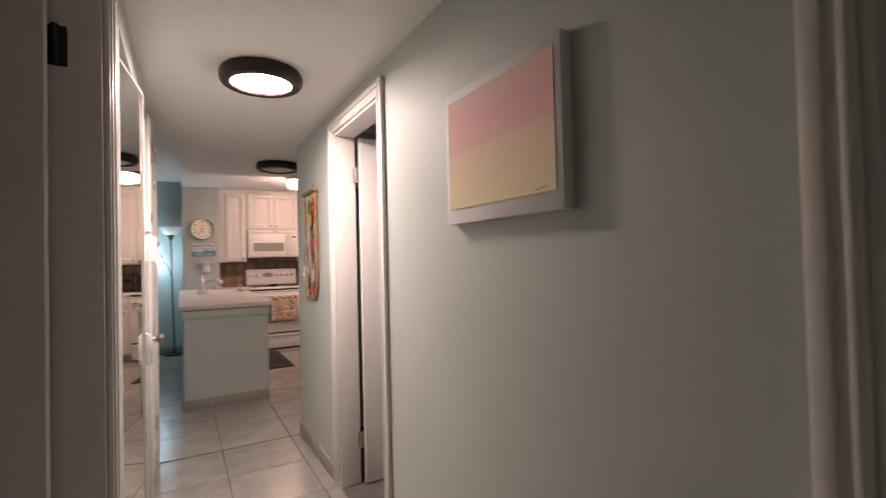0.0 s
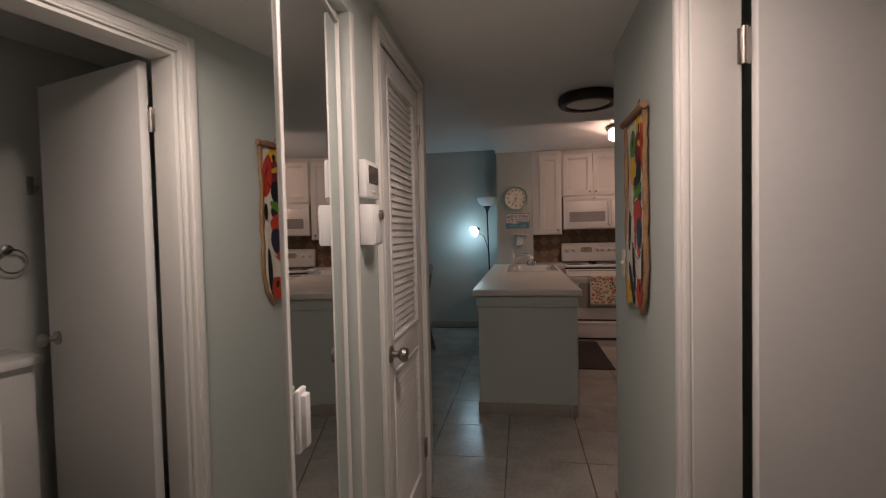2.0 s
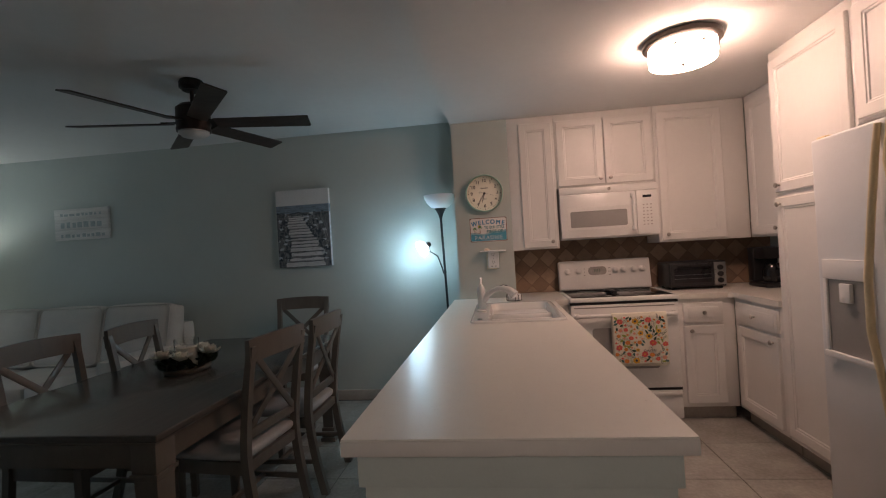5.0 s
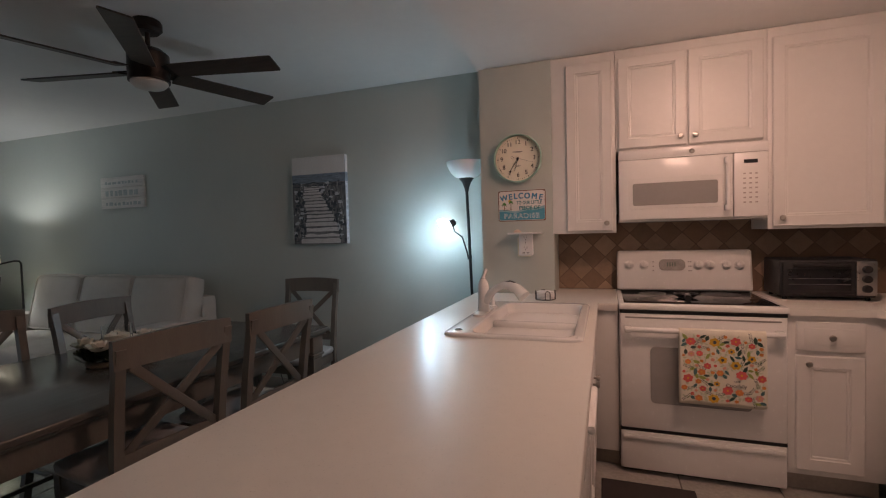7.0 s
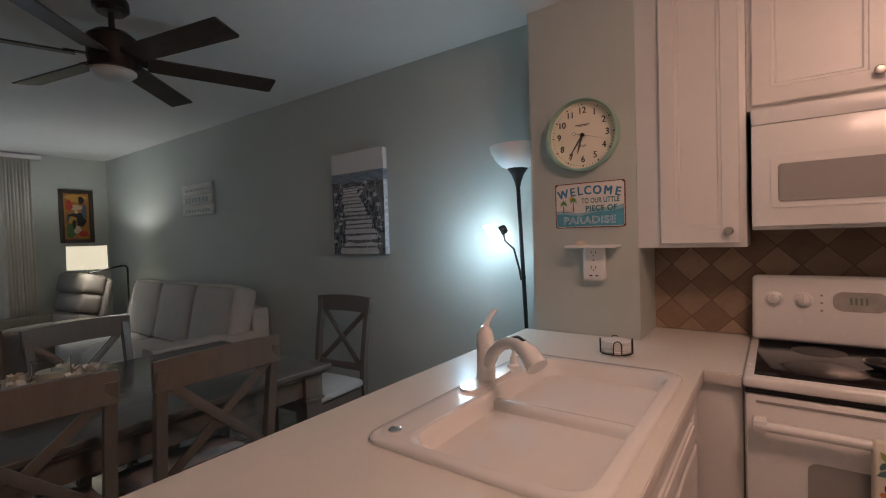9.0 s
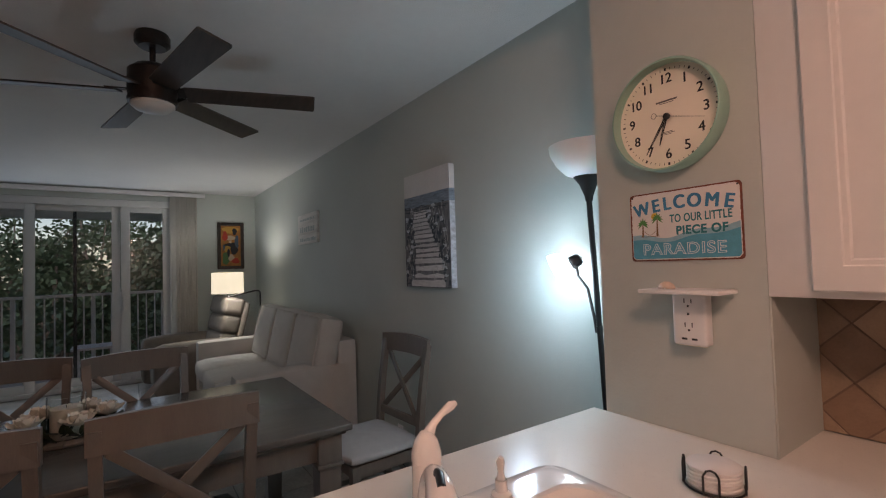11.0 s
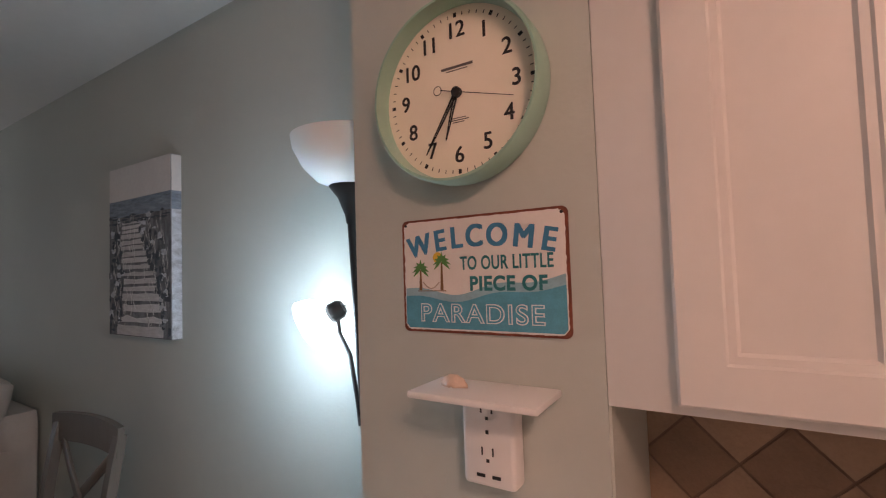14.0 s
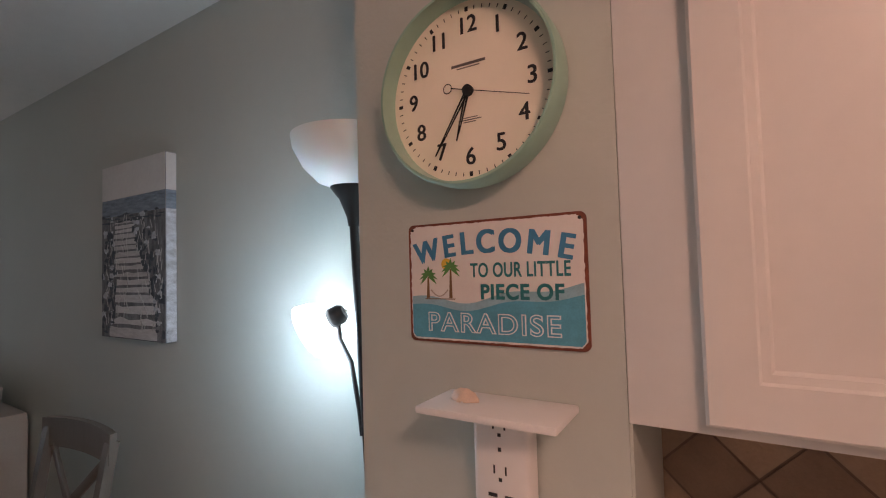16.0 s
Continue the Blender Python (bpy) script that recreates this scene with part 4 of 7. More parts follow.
for x, y in ((F0 + 0.12, FY0 + 0.06), (F0 + 0.12, FY1 - 0.06), (2.52, FY0 + 0.06), (2.52, FY1 - 0.06)):
    part("foot", lathe(bmesh.new(), [(0.02, 0), (0.02, 0.032), (0, 0.032)], (x, y, 0), 10), BLACK, fr)

# mat before the sink
solid("kitchen_mat", blocks((0.745, 1.185, 5.80, 6.93, 0.0, 0.012), bevel=0.005), MAT, "dark brown cushioned mat on the kitchen floor", "mat")

# kitchen ceiling light: drum of ribbed glass
kl = thing("ceiling_light", "round ribbed glass ceiling light with bronze rim, lit", "ceiling light", (1.38, 6.15, KIT_Z - 0.12))
part("canopy", lathe(bmesh.new(), [(0, 0), (0.186, 0), (0.194, -0.004), (0.194, -0.030), (0.186, -0.036), (0, -0.036)], (1.38, 6.15, KIT_Z - 0.0005), 40), BRONZE, kl, "dark bronze rim")
bm = bmesh.new()
n = 48
rows = []
for z, r in ((-0.036, 0.160), (-0.040, 0.163), (-0.118, 0.163), (-0.126, 0.159)):
    rows.append([(1.38 + (r + (0.0035 if i % 2 else 0)) * math.cos(2 * math.pi * i / n), 6.15 + (r + (0.0035 if i % 2 else 0)) * math.sin(2 * math.pi * i / n), KIT_Z + z) for i in range(n)])
sweep(bm, rows, closed=True)
part("glass_drum", bm, KGLOW, kl, "glowing ribbed glass drum")
part("glass_base", lathe(bmesh.new(), [(0.1585, -0.1262), (0.12, -0.129), (0.05, -0.131), (0, -0.1315)], (1.38, 6.15, KIT_Z), 40), KBASE, kl, "glowing glass underside")
part("finial", lathe(bmesh.new(), [(0.008, 0), (0.01, -0.006), (0.004, -0.014), (0, -0.016)], (1.38, 6.15, KIT_Z - 0.131), 12), BRONZE, kl)
for z in (-0.075, -0.118):
    part("band", tube(bmesh.new(), [(1.38 + 0.168 * math.cos(a), 6.15 + 0.168 * math.sin(a), KIT_Z + z) for a in [2 * math.pi * i / 48 for i in range(49)]], 0.0028, 6), BRONZE, kl, "thin metal band")
for k in range(8):
    a = 2 * math.pi * (k + 0.3) / 8
    part("stud", prism(bmesh.new(), [(-0.009, 0), (0, -0.009), (0.009, 0), (0, 0.009)], 0, 0.003, Matrix.Translation((1.38 + 0.1685 * math.cos(a), 6.15 + 0.1685 * math.sin(a), KIT_Z - 0.075)) @ pose(0, 0, 0, 90, 0, math.degrees(a) + 90)), BRONZE, kl)

# ---- chase wall: clock, sign, outlet shelf ----
WY = 7.38
CX, CZ, CR = 0.259, 1.789, 0.153
ck = thing("wall_clock", "round mint green wall clock with cream dial", "clock", (CX, WY, CZ))
UP = pose(CX, WY, CZ, 90) @ Matrix.Translation((0, 0, -0.020))  # the dial lies deep in the case
part("case", lathe(bmesh.new(), [(CR - 0.012, 0), (CR - 0.002, 0.002), (CR, 0.012), (CR, 0.050), (CR - 0.003, 0.055), (CR - 0.007, 0.055), (CR - 0.009, 0.016)], (CX, WY, CZ), 64, pose(0, 0, 0, 90)), MINT, ck, "mint green rim")
dial = part("dial", lathe(bmesh.new(), [(0, 0.018), (CR - 0.0088, 0.018), (CR - 0.0088, 0.010)], (CX, WY, CZ), 64, pose(0, 0, 0, 90)), FACE, ck, "cream printed dial")


def on_dial(r, deg, lift=0.0386):
    a = radians(90 - deg)
    return UP @ Matrix.Translation((r * math.cos(a), r * math.sin(a), lift))


for h in range(1, 13):
    for j, (u, v) in enumerate(((-0.0007, 0), (0.0007, 0), (0, 0.0007))):
        lettering(str(h), 0.038, INK, dial, on_dial(0.1045, h * 30, 0.0386 + 0.00008 * j) @ Matrix.Translation((u, v, 0)), "numeral", depth=0.0003, squeeze=0.95)
bm = bmesh.new()
for i in range(60):
    long = i % 5 == 0
    w, l = (0.0028, 0.0075) if long else (0.0007, 0.006)
    box(bm, -w, w, -l / 2, l / 2, 0, 0.0004, m=UP @ pose(0, 0, 0.0384, 0, 0, -i * 6) @ Matrix.Translation((0, 0.1310, 0)))
part("minute_marks", bm, INK, dial)
bm = bmesh.new()
for w, z, o in ((0.030, 0.044, 0.0022), (0.02, 0.0385, 0.0008), (0.014, -0.042, 0.0007), (0.02, -0.0455, 0.0008), (0.011, -0.049, 0.0007)):
    box(bm, -w, w, z - o, z + o, 0.0383, 0.0387, m=UP)
part("maker_mark", bm, surface("faint_ink", (0.12, 0.11, 0.10), 0.6), dial, "small unreadable print bars")


def pointer(name, deg, length, w, slot):
    bm = bmesh.new()
    m = UP @ pose(0, 0, 0.043, 0, 0, -deg)
    if slot:
        for s in (-1, 1):
            prism(bm, [(s * 0.0008, 0.0), (s * w, 0.0), (s * 0.0022, length * 0.72), (s * 0.0008, length * 0.72)], 0, 0.0012, m)
        prism(bm, [(-0.0024, length * 0.70), (0.0024, length * 0.70), (0.0008, length), (-0.0008, length)], 0.0001, 0.0013, m)
    else:
        prism(bm, [(-0.0007, -0.03), (0.0007, -0.03), (0.0004, length), (-0.0004, length)], 0.002, 0.003, m)
    return part(name, bm, INK, ck)


pointer("minute_pointer", 213, 0.114, 0.0042, True)
pointer("hour_pointer", 196, 0.080, 0.0042, True)
pointer("second_pointer", 106, 0.105, 0.001, False)
part("second_ring", tube(bmesh.new(), [on_dial(0.036, 284, 0.0455) @ Vector((0.0075 * math.cos(a), 0.0075 * math.sin(a), 0)) for a in [2 * math.pi * i / 18 for i in range(19)]], 0.0007, 5), INK, ck)
part("pin", lathe(bmesh.new(), [(0.0085, 0.0175), (0.0085, 0.027), (0.006, 0.0285), (0, 0.0285)], (CX, WY, CZ), 18, pose(0, 0, 0, 90)), INK, ck)
GLZ = glassy("clock_lens")
lens = part("lens", lathe(bmesh.new(), [(0, 0.0515), (CR - 0.0075, 0.0515)], (CX, WY, CZ), 48, pose(0, 0, 0, 90)), GLZ, ck, "clear flat lens")
lens.visible_shadow = False

# metal sign
PX, PZ, PW, PH = 0.2745, 1.489, 0.304, 0.197
SIGNBG = surface("printed_tin_cream", (0.80, 0.76, 0.73), 0.35, vary=0.04, scale=20)
RUST = surface("rust_brown_print", (0.20, 0.055, 0.03), 0.6, vary=0.4, scale=60)
SBLUE = surface("print_blue", (0.05, 0.24, 0.42), 0.4, vary=0.1, scale=30)
STEAL = surface("print_teal", (0.02, 0.20, 0.22), 0.4, vary=0.08, scale=30)
SEA = surface("print_sea", (0.09, 0.36, 0.50), 0.4, vary=0.18, scale=40)
SEA2 = surface("print_pale_sea", (0.30, 0.50, 0.58), 0.4, vary=0.15, scale=40)
PALMG = surface("print_palm", (0.10, 0.28, 0.08), 0.5, vary=0.1)
PALMB = surface("print_trunk", (0.22, 0.12, 0.05), 0.5)
SUNY = surface("print_sun", (0.75, 0.48, 0.06), 0.5)
LETTERW = surface("print_white", (0.78, 0.80, 0.80), 0.4)
sg = thing("tin_sign", "vintage tin sign with blue and teal welcome lettering", "sign", (PX, WY, PZ))
SG = pose(PX, WY - 0.003, PZ, 90)
part("border", prism(bmesh.new(), rounded(-PW / 2, PW / 2, -PH / 2, PH / 2, 0.010), -0.0028, 0.0, SG), RUST, sg, "rusty brown border")
wob = random.Random(9)
edge = []
base = rounded(-PW / 2 + 0.0035, PW / 2 - 0.0035, -PH / 2 + 0.0035, PH / 2 - 0.0035, 0.013, 8)
for i in range(len(base)):
    a, b = Vector(base[i]), Vector(base[(i + 1) % len(base)])
    steps = max(1, int((b - a).length / 0.006))
    for k in range(steps):
        q = a.lerp(b, k / steps)
        edge.append(q * (1 - wob.uniform(0, 0.012)))
part("plate", prism(bmesh.new(), [(q.x, q.y) for q in edge], 0.0002, 0.0006, SG), SIGNBG, sg, "cream printed face")


def wave(h0, amp, x0, x1, n=40):
    return [(x0 + (x1 - x0) * i / n, h0 + amp * (0.8 * math.sin(i / n * 4.2 + 3.4) + 0.35 * math.sin(i / n * 13) + 0.35 * i / n)) for i in range(n + 1)]


for name, mat, h0, amp, lift in (("far_wave", SEA2, -0.020, 0.014, 0.0008), ("near_wave", SEA, -0.034, 0.012, 0.0011)):
    x0, x1 = -PW / 2 + 0.006, PW / 2 - 0.006
    part(name, prism(bmesh.new(), [(x0 + 0.006, -PH / 2 + 0.007), (x1 - 0.006, -PH / 2 + 0.007), (x1, -PH / 2 + 0.014)] + list(reversed(wave(h0, amp, x0, x1))) + [(x0, -PH / 2 + 0.014)], 0.0003, lift, SG), mat, sg)
word = "WELCOME"
xs = (-0.1145, -0.0715, -0.039, -0.0045, 0.0365, 0.0820, 0.1225)
for i, ch in enumerate(word):
    u = xs[i]
    bow = 0.062 - 0.9 * (u * u)
    for j, (du, dv) in enumerate(((-0.0018, -0.0009), (0.0018, -0.0009), (-0.0018, 0.0009), (0.0018, 0.0009))):
        lettering(ch, 0.051, SBLUE, sg, SG @ pose(u, bow, 0.0008 + 0.00012 * j, 0, 0, -u * 95) @ Matrix.Translation((du, dv, 0)), "letter", depth=0.0003, squeeze=0.90)
lettering("TO OUR LITTLE", 0.031, STEAL, sg, SG @ pose(0.048, 0.0175, 0.0012), depth=0.0003, bold=0.0006, squeeze=0.70, spacing=1.06)
lettering("PIECE OF", 0.032, STEAL, sg, SG @ pose(0.051, -0.0165, 0.0014), depth=0.0003, bold=0.0011, squeeze=0.95, spacing=1.1)
lettering("PARADISE", 0.043, LETTERW, sg, SG @ pose(-0.002, -0.0665, 0.0015), depth=0.0003, bold=0.0012, squeeze=1.10, spacing=1.12, label="white letter outlines")
lettering("PARADISE", 0.043, SEA, sg, SG @ pose(-0.002, -0.0665, 0.0019), depth=0.0003, bold=-0.0006, squeeze=1.10, spacing=1.12, label="sea blue letters")
part("sun", lathe(bmesh.new(), [(0, 0.001), (0.0095, 0.001), (0.0095, 0)], (0, 0, 0), 20, SG @ pose(-0.077, 0.030, 0.0003)), SUNY, sg)
for px, pz, h in ((-0.114, -0.026, 0.036), (-0.070, -0.026, 0.048)):
    part("palm_trunk", prism(bmesh.new(), [(px - 0.003, pz), (px + 0.003, pz), (px + 0.0022, pz + h), (px - 0.0005, pz + h)], 0.0004, 0.0012, SG), PALMB, sg)
    bm = bmesh.new()
    for k in range(9):
        a = radians(-25 + 230 * k / 8)
        d, w = Vector((math.cos(a), math.sin(a))), Vector((-math.sin(a), math.cos(a)))
        c = Vector((px + 0.001, pz + h))
        tip = c + d * 0.018 + Vector((0, -0.006 * abs(d.x)))
        prism(bm, [tuple(c - w * 0.001), tuple(c + d * 0.009 - w * 0.0028), tuple(tip), tuple(c + d * 0.009 + w * 0.0028)], 0.0005, 0.0014 + 0.00002 * k, SG)
    part("palm_leaf", bm, PALMG, sg)
part("hammock", tube(bmesh.new(), [SG @ Vector((-0.108 + 0.033 * i / 8, -0.012 - 0.011 * math.sin(math.pi * i / 8), 0.0012)) for i in range(9)], 0.0011, 5), surface("print_pale", (0.50, 0.42, 0.36), 0.5), sg)
part("ground_line", prism(bmesh.new(), [(-0.120, -0.028), (-0.062, -0.028), (-0.062, -0.0265), (-0.120, -0.0265)], 0.0004, 0.0012, SG), PALMB, sg)
for s in (-1, 1):
    part("nail_hole", lathe(bmesh.new(), [(0, 0.0011), (0.0025, 0.0011), (0.0025, 0)], (0, 0, 0), 12, SG @ pose(s * (PW / 2 - 0.009), PH / 2 - 0.009, 0.0003)), BLACK, sg)

# outlet extender with a shelf
OX, OZ = 0.298, 1.19
oe = thing("outlet_shelf", "white plug-in outlet extender with a small shelf", "outlet", (OX, WY, 1.10))
part("wall_plate", blocks((OX - 0.055, OX + 0.030, WY - 0.006, WY - 0.0005, 1.16, 1.285), bevel=0.003), IVORY, oe, "ivory wall plate")
part("body", blocks((OX - 0.040, OX + 0.048, WY - 0.044, WY - 0.0065, 1.168, 1.305), bevel=0.008, seg=3), PLASTIC, oe)
part("shelf", blocks((OX - 0.100, OX + 0.108, WY - 0.105, WY - 0.001, 1.305, 1.316), bevel=0.003), PLASTIC, oe, "white flat shelf")
for z in (1.285, 1.222):
    for dx in (-0.008, 0.010):
        part("slot", blocks((OX + dx + 0.001, OX + dx + 0.0035, WY - 0.0447, WY - 0.043, z - 0.006, z + 0.006)), BLACK, oe)
    part("earth_hole", blocks((OX + 0.001, OX + 0.006, WY - 0.0447, WY - 0.043, z - 0.016, z - 0.011)), BLACK, oe)
for dx in (-0.016, 0.010):
    part("charging_port", blocks((OX + dx, OX + dx + 0.014, WY - 0.0447, WY - 0.043, 1.183, 1.188)), BLACK, oe, "dark charging port")
part("indicator", blocks((OX + 0.001, OX + 0.006, WY - 0.0447, WY - 0.043, 1.248, 1.254)), BLACK, oe)
sh = bmesh.new()
rows = []
for i in range(13):
    a = math.pi * i / 12
    rows.append([Vector((OX - 0.045 + (0.024 + 0.001 * (i % 2)) * k * math.cos(a), WY - 0.055 - 0.012 * (1 - k), 1.3165 + (0.022 + 0.0012 * (i % 2)) * k * math.sin(a) * (1 - 0.15 * k))) for k in (0.12, 0.5, 0.85, 1.0)])
sweep(sh, rows)
shell = solid("seashell", sh, surface("seashell", (0.72, 0.55, 0.44), 0.5, vary=0.15, scale=60), "small ridged pink seashell on the outlet shelf", "seashell")
shell.modifiers.new("thickness", "SOLIDIFY").thickness = 0.002

# ---- hallway ----


def hinge(parent, x, y, z, mat, label):
    bm = blocks((x - 0.004, x + 0.020, y - 0.003, y + 0.003, z - 0.045, z + 0.045), (x - 0.016, x + 0.004, y - 0.002, y + 0.002, z - 0.044, z + 0.044), bevel=0.001)
    tube(bm, [(x - 0.002, y - 0.006, z - 0.046), (x - 0.002, y - 0.006, z + 0.046)], 0.007, 10)
    return part("hinge", bm, mat, parent, label)


def flush_door(name, label, x0, x1, y0, y1, z1, hinges, mat, knob_at):
    d = thing(name, label, "door", ((x0 + x1) / 2, (y0 + y1) / 2, 0.0), kind="structure")
    part("leaf", blocks((x0, x1, y0, y1, 0.008, z1), bevel=0.003), DOORP, d)
    for hx, hy in hinges:
        for z in (0.25, 1.785):
            hinge(d, hx, hy, z, mat, "metal butt hinge")
    kx, ky, s = knob_at
    bm = lathe(bmesh.new(), [(0.03, 0), (0.03, 0.006), (0.012, 0.010), (0.011, 0.035), (0.024, 0.045), (0.027, 0.058), (0.02, 0.068), (0, 0.07)], (kx, ky, 0.93), 20, pose(0, 0, 0, 90 * s))
    part("knob", bm, STEEL, d, "brushed nickel knob")
    return d


flush_door("door_1", "white flush door standing open into the side room", 0.893, 1.565, 2.497, 2.532, 2.0, [(0.878, 2.533)], STEEL, (1.50, 2.497, 1))
flush_door("door_2", "white flush bedroom door standing open", -1.02, -0.264, 1.212, 1.247, 2.0, [(-0.254, 1.2685)], BRONZE, (-0.92, 1.212, 1))
d3 = thing("door_3", "white flush closed hallway door", "door", (0.83, -0.17, 0), kind="structure")
part("leaf", blocks((0.80, 0.835, -0.533, 0.193, 0.008, 2.003), bevel=0.003), DOORP, d3)
part("knob", lathe(bmesh.new(), [(0.03, 0), (0.03, 0.006), (0.012, 0.010), (0.011, 0.035), (0.024, 0.045), (0.027, 0.058), (0.02, 0.068), (0, 0.07)], (0.80, -0.46, 0.93), 20, pose(0, 0, 0, 0, -90)), STEEL, d3, "brushed nickel knob")

# seen in the mirror: vanity, hook and towel ring in the side room
va = thing("vanity", "white bathroom vanity with a pale top", "vanity", (1.77, 2.0, 0))
part("body", blocks((1.64, 1.915, 1.30, 2.47, 0.09, 0.81), bevel=0.003), CAB, va)
part("kickboard", blocks((1.70, 1.915, 1.31, 2.46, 0.0, 0.089)), BASET, va)
for a, b in ((1.32, 1.88), (1.89, 2.45)):
    d = part("door", blocks((1.622, 1.64, a, b, 0.12, 0.78), bevel=0.004), CAB, va)
    part("knob", lathe(bmesh.new(), [(0.006, 0), (0.005, 0.012), (0.014, 0.02), (0, 0.03)], (1.622, 1.84 if a < 1.5 else 1.93, 0.70), 14, pose(0, 0, 0, 0, -90)), STEEL, d, "brushed nickel knob")
part("top", blocks((1.60, 1.918, 1.28, 2.492, 0.811, 0.85), bevel=0.006), ENAMEL, va, "pale moulded top")
hk = thing("robe_hook", "brushed nickel robe hook on the side room wall", "hook", (1.92, 2.61, 1.58))
part("plate", blocks((1.914, 1.9195, 2.596, 2.624, 1.57, 1.66), bevel=0.002), STEEL, hk)
part("arm", tube(bmesh.new(), [(1.914, 2.61, 1.60), (1.89, 2.61, 1.578), (1.865, 2.61, 1.585), (1.855, 2.61, 1.61)], [0.006, 0.006, 0.006, 0.008], 8), STEEL, hk)
trg = thing("towel_ring", "brushed nickel towel ring on the side room wall", "towel ring", (1.92, 2.51, 1.22))
part("post", lathe(bmesh.new(), [(0.024, 0), (0.022, 0.008), (0.009, 0.012), (0.009, 0.05), (0, 0.052)], (1.92, 2.51, 1.31), 16, pose(0, 0, 0, 0, -90)), STEEL, trg)
part("ring", tube(bmesh.new(), [(1.872, 2.51 + 0.055 * math.sin(a), 1.255 + 0.055 * math.cos(a)) for a in [2 * math.pi * i / 24 for i in range(25)]], 0.0045, 8), STEEL, trg)

# louvred closet door
ld = thing("louvred_door", "white louvred closet door with nickel knob", "door", (-0.19, 3.15, 0))
LX0, LX1, LY0, LY1, LZ1 = -0.205, -0.168, 2.846, 3.456, 2.025
ST = 0.105
part("stile", blocks((LX0, LX1, LY0, LY0 + ST, 0.01, LZ1), bevel=0.003), DOORP, ld)
part("stile", blocks((LX0, LX1, LY1 - ST, LY1, 0.01, LZ1), bevel=0.003), DOORP, ld)
for a, b in ((0.01, 0.20), (0.80, 0.94), (1.93, LZ1)):
    part("rail", blocks((LX0 + 0.0005, LX1 - 0.0005, LY0 + ST, LY1 - ST, a, b), bevel=0.002), DOORP, ld)
slat_bm = bmesh.new()
box(slat_bm, -0.0035, 0.0035, LY0 + ST - 3.15, LY1 - ST - 3.15, -0.0235, 0.0235, bevel=0.002, m=pose(0, 0, 0, 0, -19, 0))
slat_me = finish(slat_bm, "slat", DOORP)
for a, b in ((0.20, 0.80), (0.94, 1.93)):
    n = round((b - a) / 0.0285)
    for i in range(n):
        s = new("slat", slat_me)
        s.parent = ld
        s.matrix_basis = Matrix.Translation((0.006, 0, a + (b - a) * (i + 0.5) / n))
    bd = blocks((LX1 - 0.002, LX1 + 0.005, LY0 + ST - 0.012, LY0 + ST, a, b), (LX1 - 0.002, LX1 + 0.005, LY1 - ST, LY1 - ST + 0.012, a, b), (LX1 - 0.002, LX1 + 0.005, LY0 + ST, LY1 - ST, a - 0.012, a), (LX1 - 0.002, LX1 + 0.005, LY0 + ST, LY1 - ST, b, b + 0.012), bevel=0.002)
    part("bead", bd, DOORP, ld)
kb = lathe(bmesh.new(), [(0.032, 0), (0.032, 0.006), (0.013, 0.010), (0.011, 0.03), (0.024, 0.040), (0.029, 0.052), (0.024, 0.064), (0, 0.067)], (LX1, LY0 + 0.055, 0.89), 24, pose(0, 0, 0, 0, 90))
part("knob", kb, STEEL, ld, "round brushed nickel knob")
for z in (0.28, 1.82):
    bm = blocks((LX1 - 0.004, LX1 + 0.004, LY1 - 0.022, LY1 + 0.018, z - 0.045, z + 0.045), bevel=0.001)
    tube(bm, [(LX1 + 0.006, LY1 - 0.001, z - 0.047), (LX1 + 0.006, LY1 - 0.001, z + 0.047)], 0.006, 10)
    part("hinge", bm, STEEL, ld, "nickel butt hinge")

# mirrored bifold closet doors, slightly folded
FOLD = 7.3
seam = (-0.205 + 0.455 * math.sin(radians(FOLD)), 1.66 + 0.455 * math.cos(radians(FOLD)))
for name, at, turn, wide in (("mirror_door", (-0.210, 1.6205), -FOLD, 0.495), ("mirror_door", seam, FOLD, 0.455)):
    md = thing(name, "mirrored bifold closet door in a thin white frame", "mirror door", (at[0], at[1], 0.02), turn, group="bifold closet doors")
    part("glass", blocks((-0.010, 0.002, 0.005, wide - 0.005, 0.02, 1.93)), MIRROR, md, "mirror glass", local=True, smooth=False)
    part("frame", blocks((-0.014, 0.008, 0.0, 0.006, 0.0, 1.95), (-0.014, 0.008, wide - 0.006, wide, 0.0, 1.95), (-0.014, 0.008, 0.006, wide - 0.006, 0.0, 0.022), (-0.014, 0.008, 0.006, wide - 0.006, 1.94, 1.95), bevel=0.002), TRIM, md, "thin white metal frame", local=True)
    if turn > 0:
        part("pull", blocks((0.008, 0.032, 0.012, 0.04, 0.88, 0.99), (0.008, 0.02, 0.006, 0.05, 0.87, 1.0), bevel=0.004), PLASTIC, md, "white plastic pull", local=True)
solid("closet_track", blocks((-0.235, -0.205, 1.62, 2.57, 1.975, 1.998), bevel=0.002), TRIM, "white bifold door track under the closet header", "track", kind="structure")
solid("closet_trim", blocks((-0.20, XL + 0.006, 2.576, 2.60, 0.0, 2.0), (-0.20, XL - 0.001, 1.615, 1.618, 0.0, 2.0), bevel=0.003), TRIM, "white painted closet corner trim", "trim", kind="structure")

